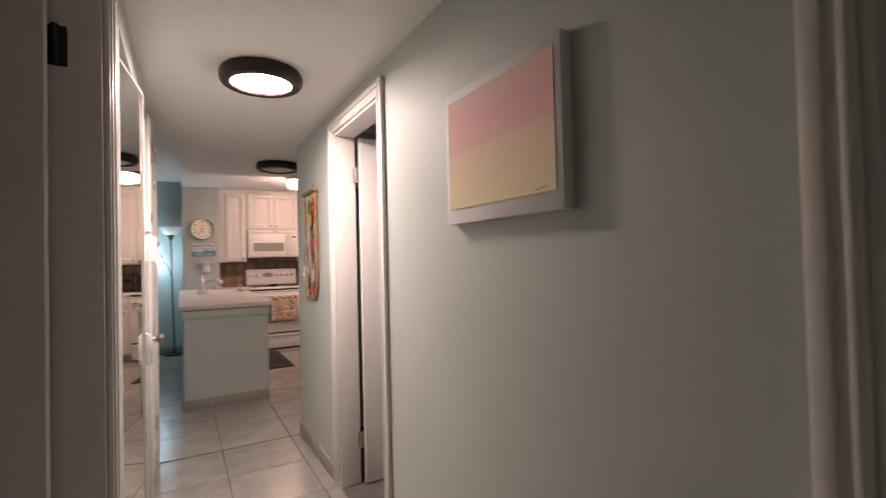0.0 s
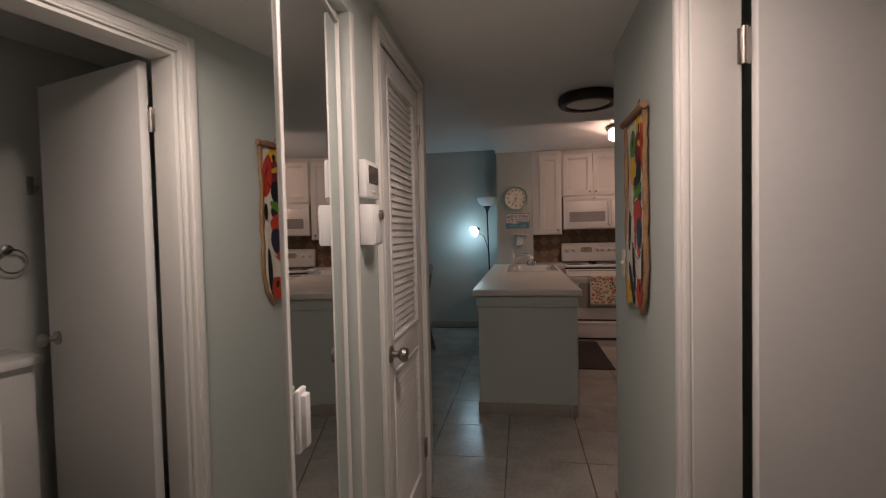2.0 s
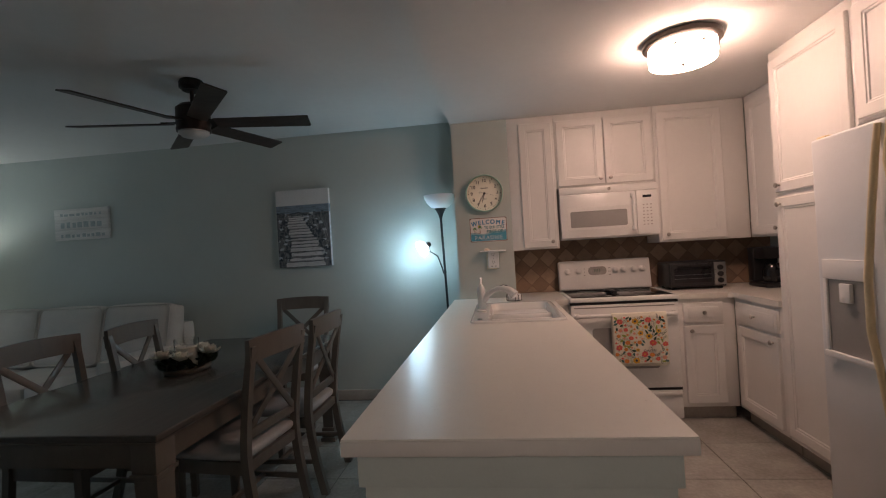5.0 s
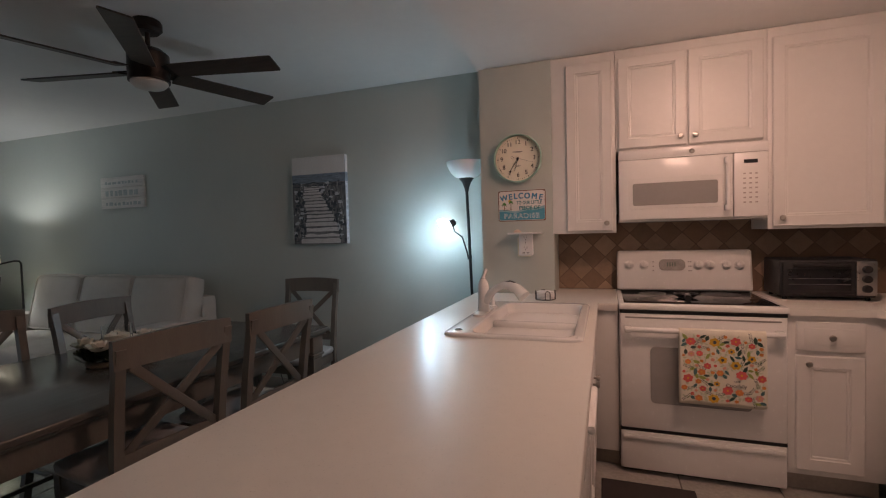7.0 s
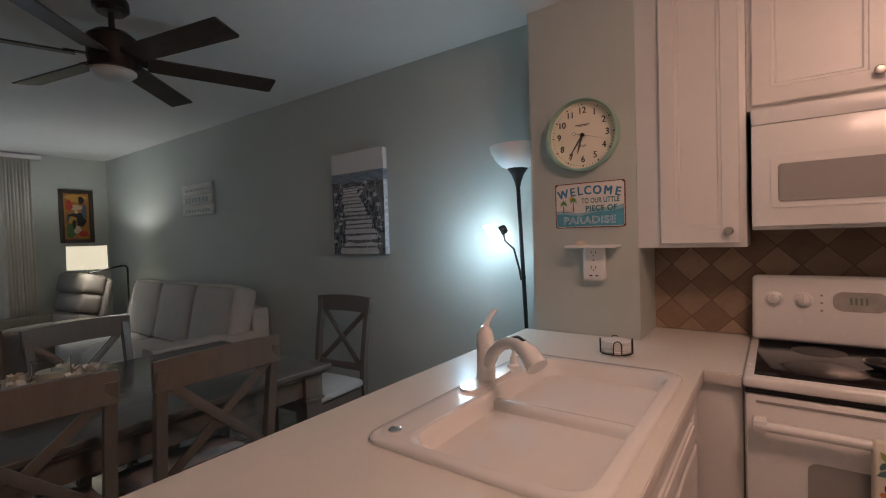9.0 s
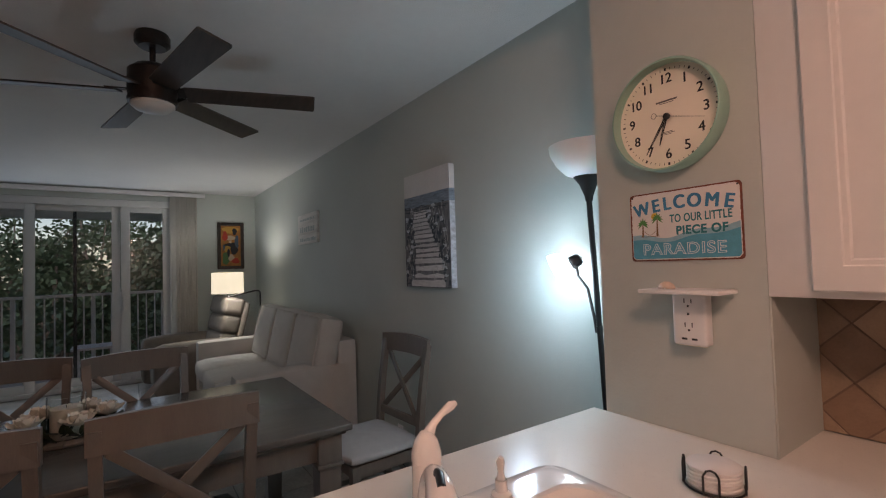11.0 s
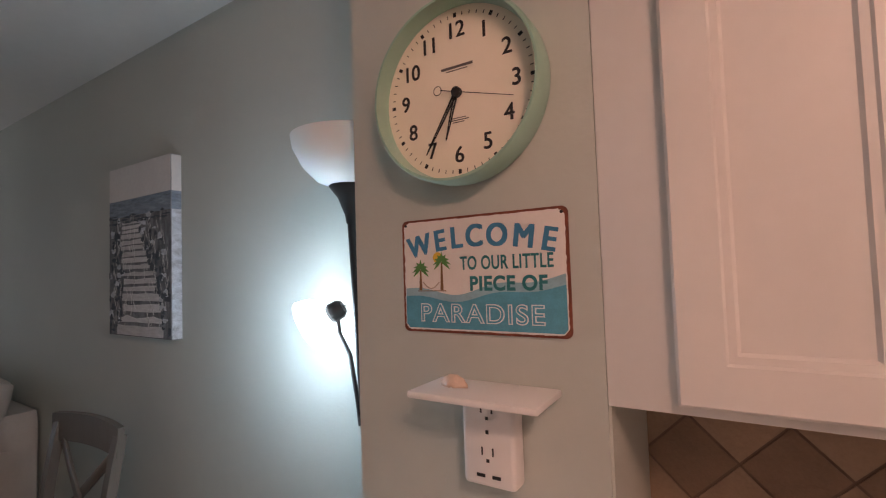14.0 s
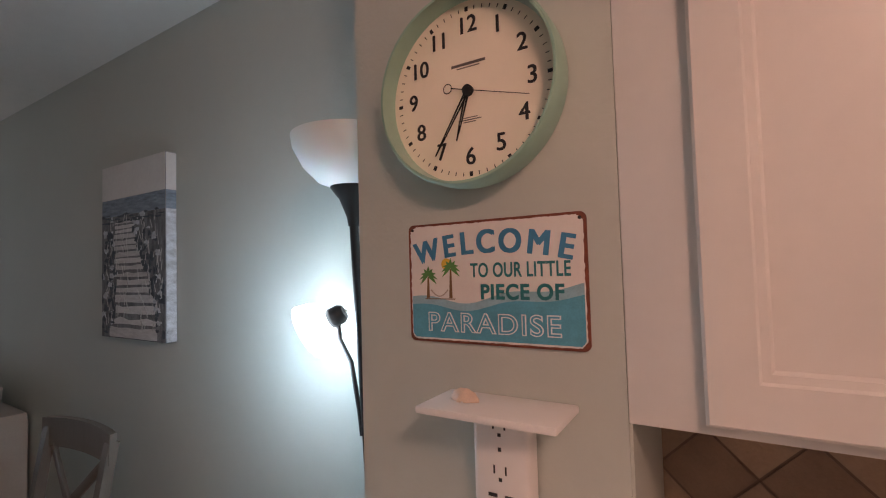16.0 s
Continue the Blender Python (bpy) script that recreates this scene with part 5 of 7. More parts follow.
# thermostats
th = thing("thermostat", "white digital thermostat on the hallway wall", "thermostat", (XL, 2.67, 1.45))
part("body", blocks((XL + 0.0005, XL + 0.026, 2.612, 2.742, 1.452, 1.570), bevel=0.006, seg=3), PLASTIC, th)
part("screen", blocks((XL + 0.022, XL + 0.0275, 2.640, 2.732, 1.500, 1.555)), BLACK, th, "dark display")
part("button_bar", blocks((XL + 0.024, XL + 0.0285, 2.665, 2.70, 1.470, 1.478), bevel=0.001), IVORY, th)
hu = thing("humidistat", "white box humidistat with dial below the thermostat", "humidistat", (XL, 2.66, 1.305))
part("body", blocks((XL + 0.0005, XL + 0.045, 2.615, 2.70, 1.305, 1.432), bevel=0.004), PLASTIC, hu)
part("cover", blocks((XL + 0.044, XL + 0.049, 2.619, 2.696, 1.310, 1.427), bevel=0.003), PLASTIC, hu)
part("dial", lathe(bmesh.new(), [(0.016, 0), (0.015, 0.008), (0.008, 0.012), (0, 0.012)], (XL + 0.049, 2.672, 1.40), 20, pose(0, 0, 0, 0, 90)), STEEL, hu)

# light switch
sw = thing("light_switch", "ivory toggle light switch on the hallway wall", "light switch", (XR, 3.31, 1.135))
part("plate", blocks((XR - 0.006, XR - 0.0005, 3.275, 3.35, 1.135, 1.252), bevel=0.003), IVORY, sw)
part("toggle", blocks((XR - 0.018, XR - 0.005, 3.307, 3.318, 1.19, 1.203), bevel=0.002), IVORY, sw)

# pastel canvas
BAND = bpy.data.materials.new("pastel_bands")
BAND.use_nodes = True
nt = BAND.node_tree
tc, sp3, rp, nz, ad = (nt.nodes.new(k) for k in ("ShaderNodeTexCoord", "ShaderNodeSeparateXYZ", "ShaderNodeValToRGB", "ShaderNodeTexNoise", "ShaderNodeMath"))
nz.inputs["Scale"].default_value, nz.inputs["Detail"].default_value = 14, 6
ad.operation, ad.inputs[1].default_value = "MULTIPLY_ADD", 0.05
nt.links.new(tc.outputs["Object"], nz.inputs["Vector"])
nt.links.new(tc.outputs["Object"], sp3.inputs["Vector"])
nt.links.new(nz.outputs["Fac"], ad.inputs[0])
nt.links.new(sp3.outputs["Z"], ad.inputs[2])
mr = nt.nodes.new("ShaderNodeMapRange")
mr.inputs["From Min"].default_value, mr.inputs["From Max"].default_value = 0.03, 0.40
nt.links.new(ad.outputs[0], mr.inputs["Value"])
nt.links.new(mr.outputs["Result"], rp.inputs["Fac"])
el = rp.color_ramp.elements
el[0].position, el[0].color = 0.0, (0.80, 0.70, 0.42, 1)
el[1].position, el[1].color = 1.0, (0.78, 0.52, 0.46, 1)
for p, c in ((0.30, (0.82, 0.66, 0.42, 1)), (0.52, (0.82, 0.60, 0.43, 1)), (0.60, (0.82, 0.48, 0.44, 1)), (0.78, (0.82, 0.44, 0.44, 1))):
    e = el.new(p)
    e.color = c
nt.links.new(rp.outputs["Color"], nt.nodes["Principled BSDF"].inputs["Base Color"])
nt.nodes["Principled BSDF"].inputs["Roughness"].default_value = 0.7
CY0, CY1, CZ0, CZ1 = 0.712, 1.222, 1.394, 1.800
cv = thing("canvas_painting", "pastel pink and yellow abstract canvas on the wall", "painting", (XR, 0.97, CZ0))
part("canvas", blocks((XR - 0.034, XR - 0.0005, CY0, CY1, CZ0, CZ1), bevel=0.003), PURE, cv, "white stretched canvas")
part("painted_field", blocks((XR - 0.0365, XR - 0.0345, CY0 + 0.022, CY1 - 0.022, CZ0 + 0.045, CZ1 - 0.03)), BAND, cv, "pink to yellow painted bands", smooth=False)
part("signature", tube(bmesh.new(), [(XR - 0.0372, CY0 + 0.055 + 0.006 * i, CZ0 + 0.058 - 0.001 * (i % 2) - 0.0008 * i) for i in range(7)], 0.0009, 5), INK, cv)

# driftwood-framed hanging art with bold plain shapes
AY0, AY1, AZ0, AZ1, AX = 2.915, 3.190, 1.045, 1.745, XR - 0.006
ha = thing("wall_hanging", "painted canvas hanging with bold shapes and driftwood edging", "wall hanging", (XR, 3.03, AZ0))


def near_edge(z):
    """The lower near corner curls in."""
    return AY0 + 0.055 * max(0.0, 1 - (z - AZ0) / 0.13) ** 2


def warp(y, z):
    return AX - 0.006 - 0.008 * math.sin((z - AZ0) * 9) * ((y - 3.03) / 0.17) ** 2


bm = bmesh.new()
rows_h = []
for j in range(25):
    z = AZ0 + (AZ1 - AZ0) * j / 24
    e = near_edge(z)
    rows_h.append([(warp(e + (AY1 - e) * i / 10, z), e + (AY1 - e) * i / 10, z + 0.012 * math.sin(i * 1.1) * (j == 0)) for i in range(11)])
sweep(bm, rows_h)
cvs = part("canvas", bm, surface("aged_white_canvas", (0.72, 0.65, 0.55), 0.85, vary=0.08, scale=9, bump=0.3, bscale=300), ha)
cvs.modifiers.new("thickness", "SOLIDIFY").thickness = 0.004
rk = random.Random(3)
for y in (AY0, AY1):
    pts = [(AX - 0.010 + rk.uniform(-0.002, 0.002), (near_edge(AZ0 + 0.7 * i / 22) if y == AY0 else y) + rk.uniform(-0.004, 0.004), AZ0 - 0.01 + (AZ1 - AZ0 + 0.03) * i / 22) for i in range(23)]
    part("driftwood_edge", tube(bmesh.new(), pts, [rk.uniform(0.007, 0.010) for _ in pts], 9), DRIFT, ha, "rough brown driftwood strip")
pts = [(AX - 0.016 + rk.uniform(-0.003, 0.003), AY0 - 0.02 + (AY1 - AY0 + 0.04) * i / 12, AZ1 + 0.008 + rk.uniform(-0.004, 0.004)) for i in range(13)]
part("driftwood_bar", tube(bmesh.new(), pts, [rk.uniform(0.011, 0.015) for _ in pts], 10), DRIFT, ha, "driftwood hanging bar")
part("cord", tube(bmesh.new(), [(XR - 0.008, 3.065, AZ1 + 0.02), (XR - 0.004, 3.033, AZ1 + 0.06), (XR - 0.008, 3.0, AZ1 + 0.02)], 0.002, 5), DRIFT, ha)
AC = {"k": paint("art_black", (0.012, 0.012, 0.014)), "r": paint("art_red", (0.50, 0.045, 0.02), vary=0.2), "y": paint("art_yellow", (0.70, 0.42, 0.03), vary=0.2), "g": paint("art_green", (0.09, 0.24, 0.03), vary=0.25), "d": paint("art_dark_red", (0.20, 0.02, 0.025), vary=0.25), "w": paint("art_white", (0.78, 0.75, 0.70)), "b": paint("art_navy", (0.02, 0.025, 0.05))}
lift = 0


def blob(col, u, v, ru, rv, tilt=0, cut=None):
    """A plain painted shape; u runs from the far edge, v from the top."""
    global lift
    lift += 1
    bm = bmesh.new()
    pts = []
    for k in range(26):
        a = 2 * math.pi * k / 26
        x, y = 1.12 * ru * math.cos(a) * (1 + 0.05 * math.sin(3 * a + lift)), 1.1 * rv * math.sin(a) * (1 + 0.05 * math.cos(2 * a + lift))
        if cut is not None:
            y = min(y, cut * rv)
        ca, sa = math.cos(radians(tilt)), math.sin(radians(tilt))
        q, p = x * ca - y * sa, x * sa + y * ca
        yy, zz = AY1 - 0.012 - u * (AY1 - AY0 - 0.024) - q, AZ1 - v * (AZ1 - AZ0) + p
        zz = min(max(zz, AZ0 + 0.008), AZ1 - 0.008)
        yy = min(max(yy, near_edge(zz) + 0.01), AY1 - 0.01)
        pts.append(bm.verts.new((warp(yy, zz) - 0.0052 - 0.00012 * lift, yy, zz)))
    bm.faces.new(pts)
    part("painted_shape", bm, AC[col], ha, smooth=False)


for s in (("y", 0.74, 0.085, 0.036, 0.055, 10), ("r", 0.91, 0.19, 0.026, 0.085, 6), ("d", 0.72, 0.18, 0.050, 0.058, 20), ("g", 0.37, 0.14, 0.040, 0.050, -12), ("k", 0.37, 0.125, 0.009, 0.016),
          ("k", 0.74, 0.07, 0.009, 0.015), ("y", 0.37, 0.275, 0.044, 0.052, 14), ("k", 0.70, 0.30, 0.028, 0.052, -14), ("k", 0.54, 0.365, 0.034, 0.034), ("y", 0.45, 0.42, 0.008, 0.045, 4), ("k", 0.64, 0.425, 0.050, 0.034, 14, 0.3),
          ("g", 0.64, 0.395, 0.056, 0.020, 24), ("r", 0.64, 0.505, 0.050, 0.052), ("k", 0.96, 0.42, 0.010, 0.035), ("r", 0.52, 0.585, 0.017, 0.014), ("r", 0.51, 0.635, 0.009, 0.040, -5), ("k", 0.19, 0.575, 0.014, 0.060), ("k", 0.18, 0.66, 0.011, 0.028),
          ("b", 0.74, 0.605, 0.030, 0.055, -6), ("r", 0.69, 0.70, 0.013, 0.017), ("k", 0.42, 0.79, 0.013, 0.085, 6), ("k", 0.92, 0.79, 0.012, 0.085, -3), ("y", 0.22, 0.925, 0.042, 0.045), ("r", 0.73, 0.915, 0.037, 0.050), ("k", 0.29, 0.865, 0.017, 0.072, 20), ("k", 0.42, 0.96, 0.020, 0.016, 30),
          ("k", 0.75, 0.885, 0.009, 0.015), ("k", 0.21, 0.905, 0.006, 0.010), ("w", 0.60, 0.43, 0.024, 0.0025, 10), ("w", 0.42, 0.845, 0.009, 0.003), ("w", 0.42, 0.86, 0.009, 0.003), ("k", 0.92, 0.95, 0.012, 0.014)):
    blob(*s)
for pts in ([(0.30, 0.66), (0.45, 0.72), (0.62, 0.74), (0.80, 0.70)], [(0.42, 0.80), (0.60, 0.86), (0.80, 0.84), (0.95, 0.88)], [(0.10, 0.50), (0.25, 0.52)], [(0.62, 0.52), (0.80, 0.50), (0.94, 0.47)]):
    part("painted_line", tube(bmesh.new(), [(warp(AY1 - 0.012 - u * (AY1 - AY0 - 0.024), AZ1 - v * (AZ1 - AZ0)) - 0.004, AY1 - 0.012 - u * (AY1 - AY0 - 0.024), AZ1 - v * (AZ1 - AZ0)) for u, v in pts], 0.0016, 5), AC["k"], ha)


def hall_light(x, y, label, mat):
    hl = thing("ceiling_light", label, "ceiling light", (x, y, HALL_Z - 0.063), group="hallway ceiling lights")
    part("rim", lathe(bmesh.new(), [(0.150, 0), (0.170, -0.004), (0.178, -0.02), (0.176, -0.048), (0.168, -0.060), (0.150, -0.064), (0.132, -0.060), (0.125, -0.046)], (x, y, HALL_Z - 0.0005), 56), BRONZE, hl, "dark bronze rim")
    part("diffuser", lathe(bmesh.new(), [(0.128, -0.050), (0.110, -0.057), (0.07, -0.061), (0, -0.063)], (x, y, HALL_Z), 40), mat, hl)


hall_light(0.31, 2.16, "round bronze-rimmed hallway ceiling light, lit", GLOW)
hall_light(0.735, 4.17, "round bronze-rimmed hallway ceiling light, switched off", OFFGL)

# ---- dining and living room ----


def cushion(bm, x0, x1, y0, y1, z0, z1, puff=0.02, round_=0.05, cuts=7, m=None):
    """A stuffed block: rounded corners, faces that swell in the middle."""
    n0 = len(bm.verts)
    made = bmesh.ops.create_cube(bm, size=2)
    es = list({e for v in made["verts"] for e in v.link_edges})
    bmesh.ops.subdivide_edges(bm, edges=es, cuts=cuts, use_grid_fill=True)
    bm.verts.ensure_lookup_table()
    vs = bm.verts[n0:]
    half = Vector(((x1 - x0) / 2, (y1 - y0) / 2, (z1 - z0) / 2))
    mid = Vector(((x1 + x0) / 2, (y1 + y0) / 2, (z1 + z0) / 2))
    r = min(round_, *[h * 0.98 for h in half])
    for v in vs:
        u = v.co.copy()
        p = Vector((u.x * half.x, u.y * half.y, u.z * half.z))
        core = Vector([max(-(h - r), min(h - r, c)) for h, c in zip(half, p)])
        d = p - core
        if d.length > 1e-6:
            p = core + d.normalized() * r
        sw = [(1 - u.y ** 2) * (1 - u.z ** 2), (1 - u.x ** 2) * (1 - u.z ** 2), (1 - u.x ** 2) * (1 - u.y ** 2)]
        for i in range(3):
            if abs(u[i]) > 0.99:
                p[i] += puff * sw[i] * (1 if u[i] > 0 else -1)
        v.co = p + mid
    if m is not None:
        bmesh.ops.transform(bm, verts=vs, matrix=m)
    return bm


# dining table
T0, T1, U0, U1, TZ = -1.925, -0.875, 5.03, 6.895, 0.755
tb = thing("dining_table", "grey-brown wooden farmhouse dining table with block legs", "table", (-1.40, 5.96, 0))
bm = bmesh.new()
box(bm, T0, T1, U0, U1, TZ - 0.028, TZ, bevel=0.006, seg=3)
part("tabletop", bm, TABLEWOOD, tb)
part("top_moulding", blocks((T0 + 0.02, T1 - 0.02, U0 + 0.02, U1 - 0.02, TZ - 0.044, TZ - 0.0285), bevel=0.005), GREYWOOD, tb)
for a in ((T0 + 0.065, T1 - 0.065, U0 + 0.06, U0 + 0.082), (T0 + 0.065, T1 - 0.065, U1 - 0.082, U1 - 0.06), (T0 + 0.06, T0 + 0.082, U0 + 0.083, U1 - 0.083), (T1 - 0.082, T1 - 0.06, U0 + 0.083, U1 - 0.083)):
    part("apron", blocks((*a, TZ - 0.145, TZ - 0.045), bevel=0.002), GREYWOOD, tb)
for x in (T0 + 0.085, T1 - 0.085):
    for y in (U0 + 0.085, U1 - 0.085):
        bm = bmesh.new()
        for h, z0, z1 in ((0.050, TZ - 0.155, TZ - 0.045), (0.056, TZ - 0.170, TZ - 0.155), (0.047, TZ - 0.185, TZ - 0.170), (0.054, 0.0, 0.03), (0.046, 0.03, 0.10)):
            box(bm, x - h, x + h, y - h, y + h, z0, z1, bevel=0.004)
        rows = [[(x + sx * h, y + sy * h, z) for sx, sy in ((-1, -1), (1, -1), (1, 1), (-1, 1))] for h, z in ((0.036, 0.10), (0.041, 0.30), (0.045, TZ - 0.185))]
        sweep(bm, rows, closed=True)
        part("leg", bm, GREYWOOD, tb)


def bar(bm, a, b, w, t, bevel=0.003):
    """A plank from a to b, w wide across, t thick."""
    a, b = Vector(a), Vector(b)
    d = (b - a)
    z = d.normalized()
    x = Vector((0, 1, 0)).cross(z)
    x = x.normalized() if x.length > 1e-3 else Vector((1, 0, 0))
    y = z.cross(x)
    m = Matrix((x, y, z)).transposed().to_4x4()
    return box(bm, -w / 2, w / 2, -t / 2, t / 2, 0, d.length, bevel=bevel, m=Matrix.Translation(a) @ m)


def build_chair(name, label, at, turn):
    """Faces its own -y; curved back legs, bowed top rail, crossed splats, padded seat."""
    c = thing(name, label, "chair", at, turn, group="dining chairs round the table")
    back = lambda z: 0.185 + (0.065 * ((z - 0.46) / 0.5) ** 1.5 if z > 0.46 else 0.075 * ((0.46 - z) / 0.46) ** 1.6)
    for s in (-1, 1):
        bm = bmesh.new()
        rows = []
        for i in range(15):
            z = 0.96 * i / 14
            w, t, x, y = 0.017, 0.021 - 0.005 * i / 14, s * (0.198 + 0.012 * (z / 0.96)), back(z)
            rows.append([(x - w, y - t, z), (x + w, y - t, z), (x + w, y + t, z), (x - w, y + t, z)])
        g = sweep(bm, rows, closed=True)
        bm.faces.new(g[0])
        bm.faces.new(g[-1])
        part("back_leg", bm, GREYWOOD, c, local=True)
        bm = bmesh.new()
        rows = [[(s * 0.192 + a * h, -0.195 + b * h, z) for a, b in ((-1, -1), (1, -1), (1, 1), (-1, 1))] for h, z in ((0.015, 0), (0.02, 0.30), (0.021, 0.435))]
        g = sweep(bm, rows, closed=True)
        bm.faces.new(g[0])
        bm.faces.new(g[-1])
        part("front_leg", bm, GREYWOOD, c, local=True)
        part("side_rail", blocks((s * 0.196 - 0.011, s * 0.196 + 0.011, -0.175, 0.165, 0.375, 0.435), bevel=0.002), GREYWOOD, c, local=True)
        part("stretcher", blocks((s * 0.196 - 0.009, s * 0.196 + 0.009, -0.177, 0.20, 0.17, 0.195), bevel=0.002), GREYWOOD, c, local=True)
    part("front_rail", blocks((-0.171, 0.171, -0.206, -0.184, 0.375, 0.435), bevel=0.002), GREYWOOD, c, local=True)
    part("back_rail", blocks((-0.18, 0.18, 0.172, 0.196, 0.385, 0.435), bevel=0.002), GREYWOOD, c, local=True)
    part("cross_stretcher", blocks((-0.187, 0.187, -0.02, 0.0, 0.172, 0.193), bevel=0.002), GREYWOOD, c, local=True)
    bm = bmesh.new()
    rows = []
    for i in range(13):
        u = -1 + 2 * i / 12
        x, bow = u * 0.232, 0.022 * (1 - u * u)
        y = back(0.92) + bow
        rows.append([(x, y - 0.013, 0.890 + 0.006 * (1 - u * u)), (x, y - 0.010, 0.992 + 0.010 * (1 - u * u)), (x, y + 0.012, 0.992 + 0.010 * (1 - u * u)), (x, y + 0.012, 0.890 + 0.006 * (1 - u * u))])
    g = sweep(bm, rows, closed=True)
    bm.faces.new(g[0])
    bm.faces.new(g[-1])
    part("top_rail", bm, GREYWOOD, c, local=True)
    part("lower_rail", blocks((-0.185, 0.185, back(0.55) - 0.009, back(0.55) + 0.009, 0.53, 0.575), bevel=0.003), GREYWOOD, c, local=True)
    for s in (-1, 1):
        bm = bmesh.new()
        bar(bm, (s * -0.172, back(0.57) + 0.004 * s, 0.57), (s * 0.178, back(0.89) + 0.014 + 0.004 * s, 0.897), 0.034, 0.012)
        part("cross_splat", bm, GREYWOOD, c, local=True)
    part("seat", cushion(bmesh.new(), -0.218, 0.218, -0.225, 0.185, 0.436, 0.492, puff=0.016, round_=0.026), SEATCL, c, "grey upholstered seat pad", local=True)
    return c


ch = build_chair("dining_chair", "grey-brown wooden X-back chair with grey padded seat", (-1.0, 5.73, 0), -96)
for x, y, a in ((-0.965, 6.26, -90), (-1.70, 6.20, 97), (-1.81, 5.66, 88), (-1.386, 7.21, 3.9), (-1.43, 4.70, 180)):
    copy_thing(ch, pose(x, y, 0, 0, 0, a))

# candle in a wreath of white flowers
WX, WYY = -1.41, 5.93
cd = thing("candle_jar", "white pillar candle in a clear glass jar", "candle", (WX, WYY, TZ + 0.012))
jar = lathe(bmesh.new(), [(0, 0.0), (0.060, 0.0), (0.062, 0.004), (0.062, 0.165), (0.0595, 0.165), (0.0595, 0.006), (0, 0.006)], (WX, WYY, TZ + 0.013), 28)
part("jar", jar, CANDLEG, cd, "clear glass jar")
part("wax", lathe(bmesh.new(), [(0, 0.0), (0.051, 0.0), (0.0515, 0.112), (0.044, 0.116), (0, 0.111)], (WX, WYY, TZ + 0.020), 24), surface("candle_wax", (0.80, 0.74, 0.64), 0.5), cd, "white wax pillar")
part("wick", tube(bmesh.new(), [(WX, WYY, TZ + 0.128), (WX + 0.002, WYY, TZ + 0.142)], 0.0012, 5), BLACK, cd)
wrr = thing("flower_wreath", "dark leafy wreath with white gardenia flowers on the table", "wreath", (WX, WYY, TZ))
part("vine", tube(bmesh.new(), [(WX + 0.098 * math.cos(a), WYY + 0.120 * math.sin(a), TZ + 0.016) for a in [2 * math.pi * i / 30 for i in range(31)]], 0.014, 8), BARK, wrr)
WLEAF = surface("wreath_leaf", (0.02, 0.035, 0.015), 0.45, vary=0.4, scale=30)
WFLOW = surface("gardenia_petal", (0.78, 0.74, 0.64), 0.6, vary=0.06, scale=40)
r5 = random.Random(5)


def petal(bm, c, a, tilt, l, w):
    d = Vector((math.cos(a) * math.cos(tilt), math.sin(a) * math.cos(tilt), math.sin(tilt)))
    s = Vector((-math.sin(a), math.cos(a), 0))
    n = s.cross(d)
    rows = [[c + d * l * k + s * w * (0.3 + 0.7 * math.sin(math.pi * min(1, k * 0.85 + 0.1))) * q + n * (-l * 0.25 * k * k - 0.15 * w * q * q) for q in (-1, 0, 1)] for k in (0, 0.35, 0.7, 1.0)]
    sweep(bm, rows)


for i in range(84):
    a = 2 * math.pi * i / 84 + r5.uniform(-0.1, 0.1)
    bm = bmesh.new()
    k = r5.uniform(0.80, 1.18)
    petal(bm, Vector((WX + 0.098 * k * math.cos(a), WYY + 0.120 * k * math.sin(a), TZ + 0.022 + r5.uniform(0, 0.035))), a + r5.uniform(-1.2, 1.2), r5.uniform(0.1, 0.9), r5.uniform(0.045, 0.075), 0.017)
    part("leaf", bm, WLEAF, wrr)
for a in (0.35, 1.5, 2.6, 3.9, 5.2):
    c = Vector((WX + 0.112 * math.cos(a), WYY + 0.130 * math.sin(a), TZ + 0.078))
    bm = bmesh.new()
    for ring_, n, t, l in ((0, 7, 0.25, 0.066), (1, 6, 0.7, 0.054), (2, 4, 1.1, 0.038)):
        for k in range(n):
            petal(bm, c + Vector((0, 0, 0.004 * ring_)), 2 * math.pi * k / n + ring_ * 0.5, t + r5.uniform(-0.1, 0.1), l, l * 0.42)
    part("blossom", bm, WFLOW, wrr, "white gardenia blossom")

for a in (0.95, 2.0, 3.2, 4.6):
    c = Vector((WX + 0.108 * math.cos(a), WYY + 0.130 * math.sin(a), TZ + 0.034))
    bm = bmesh.new()
    for k in range(34):
        f = k / 33
        petal(bm, c + Vector((0, 0, 0.040 * f)), 2.4 * k, 0.25 + 0.9 * f, 0.026 * (1 - 0.55 * f), 0.008)
    part("pine_cone", bm, BARK, wrr, "brown pine cone")

# ceiling fan
FX, FY = -1.50, 6.23
fn = thing("ceiling_fan", "dark bronze six-blade ceiling fan with unlit lamp", "ceiling fan", (FX, FY, 2.13))
part("canopy", lathe(bmesh.new(), [(0.066, 0), (0.072, -0.012), (0.072, -0.045), (0.055, -0.062), (0, -0.064)], (FX, FY, LIV_Z - 0.0005), 32), BRONZE, fn)
part("downrod", tube(bmesh.new(), [(FX, FY, LIV_Z - 0.06), (FX, FY, 2.33)], 0.0125, 12), BRONZE, fn)
part("motor", lathe(bmesh.new(), [(0.03, 0.150), (0.07, 0.140), (0.098, 0.115), (0.10, 0.02), (0.095, 0.0), (0.10, -0.012), (0.098, -0.03), (0, -0.03)], (FX, FY, 2.20), 40), BRONZE, fn)
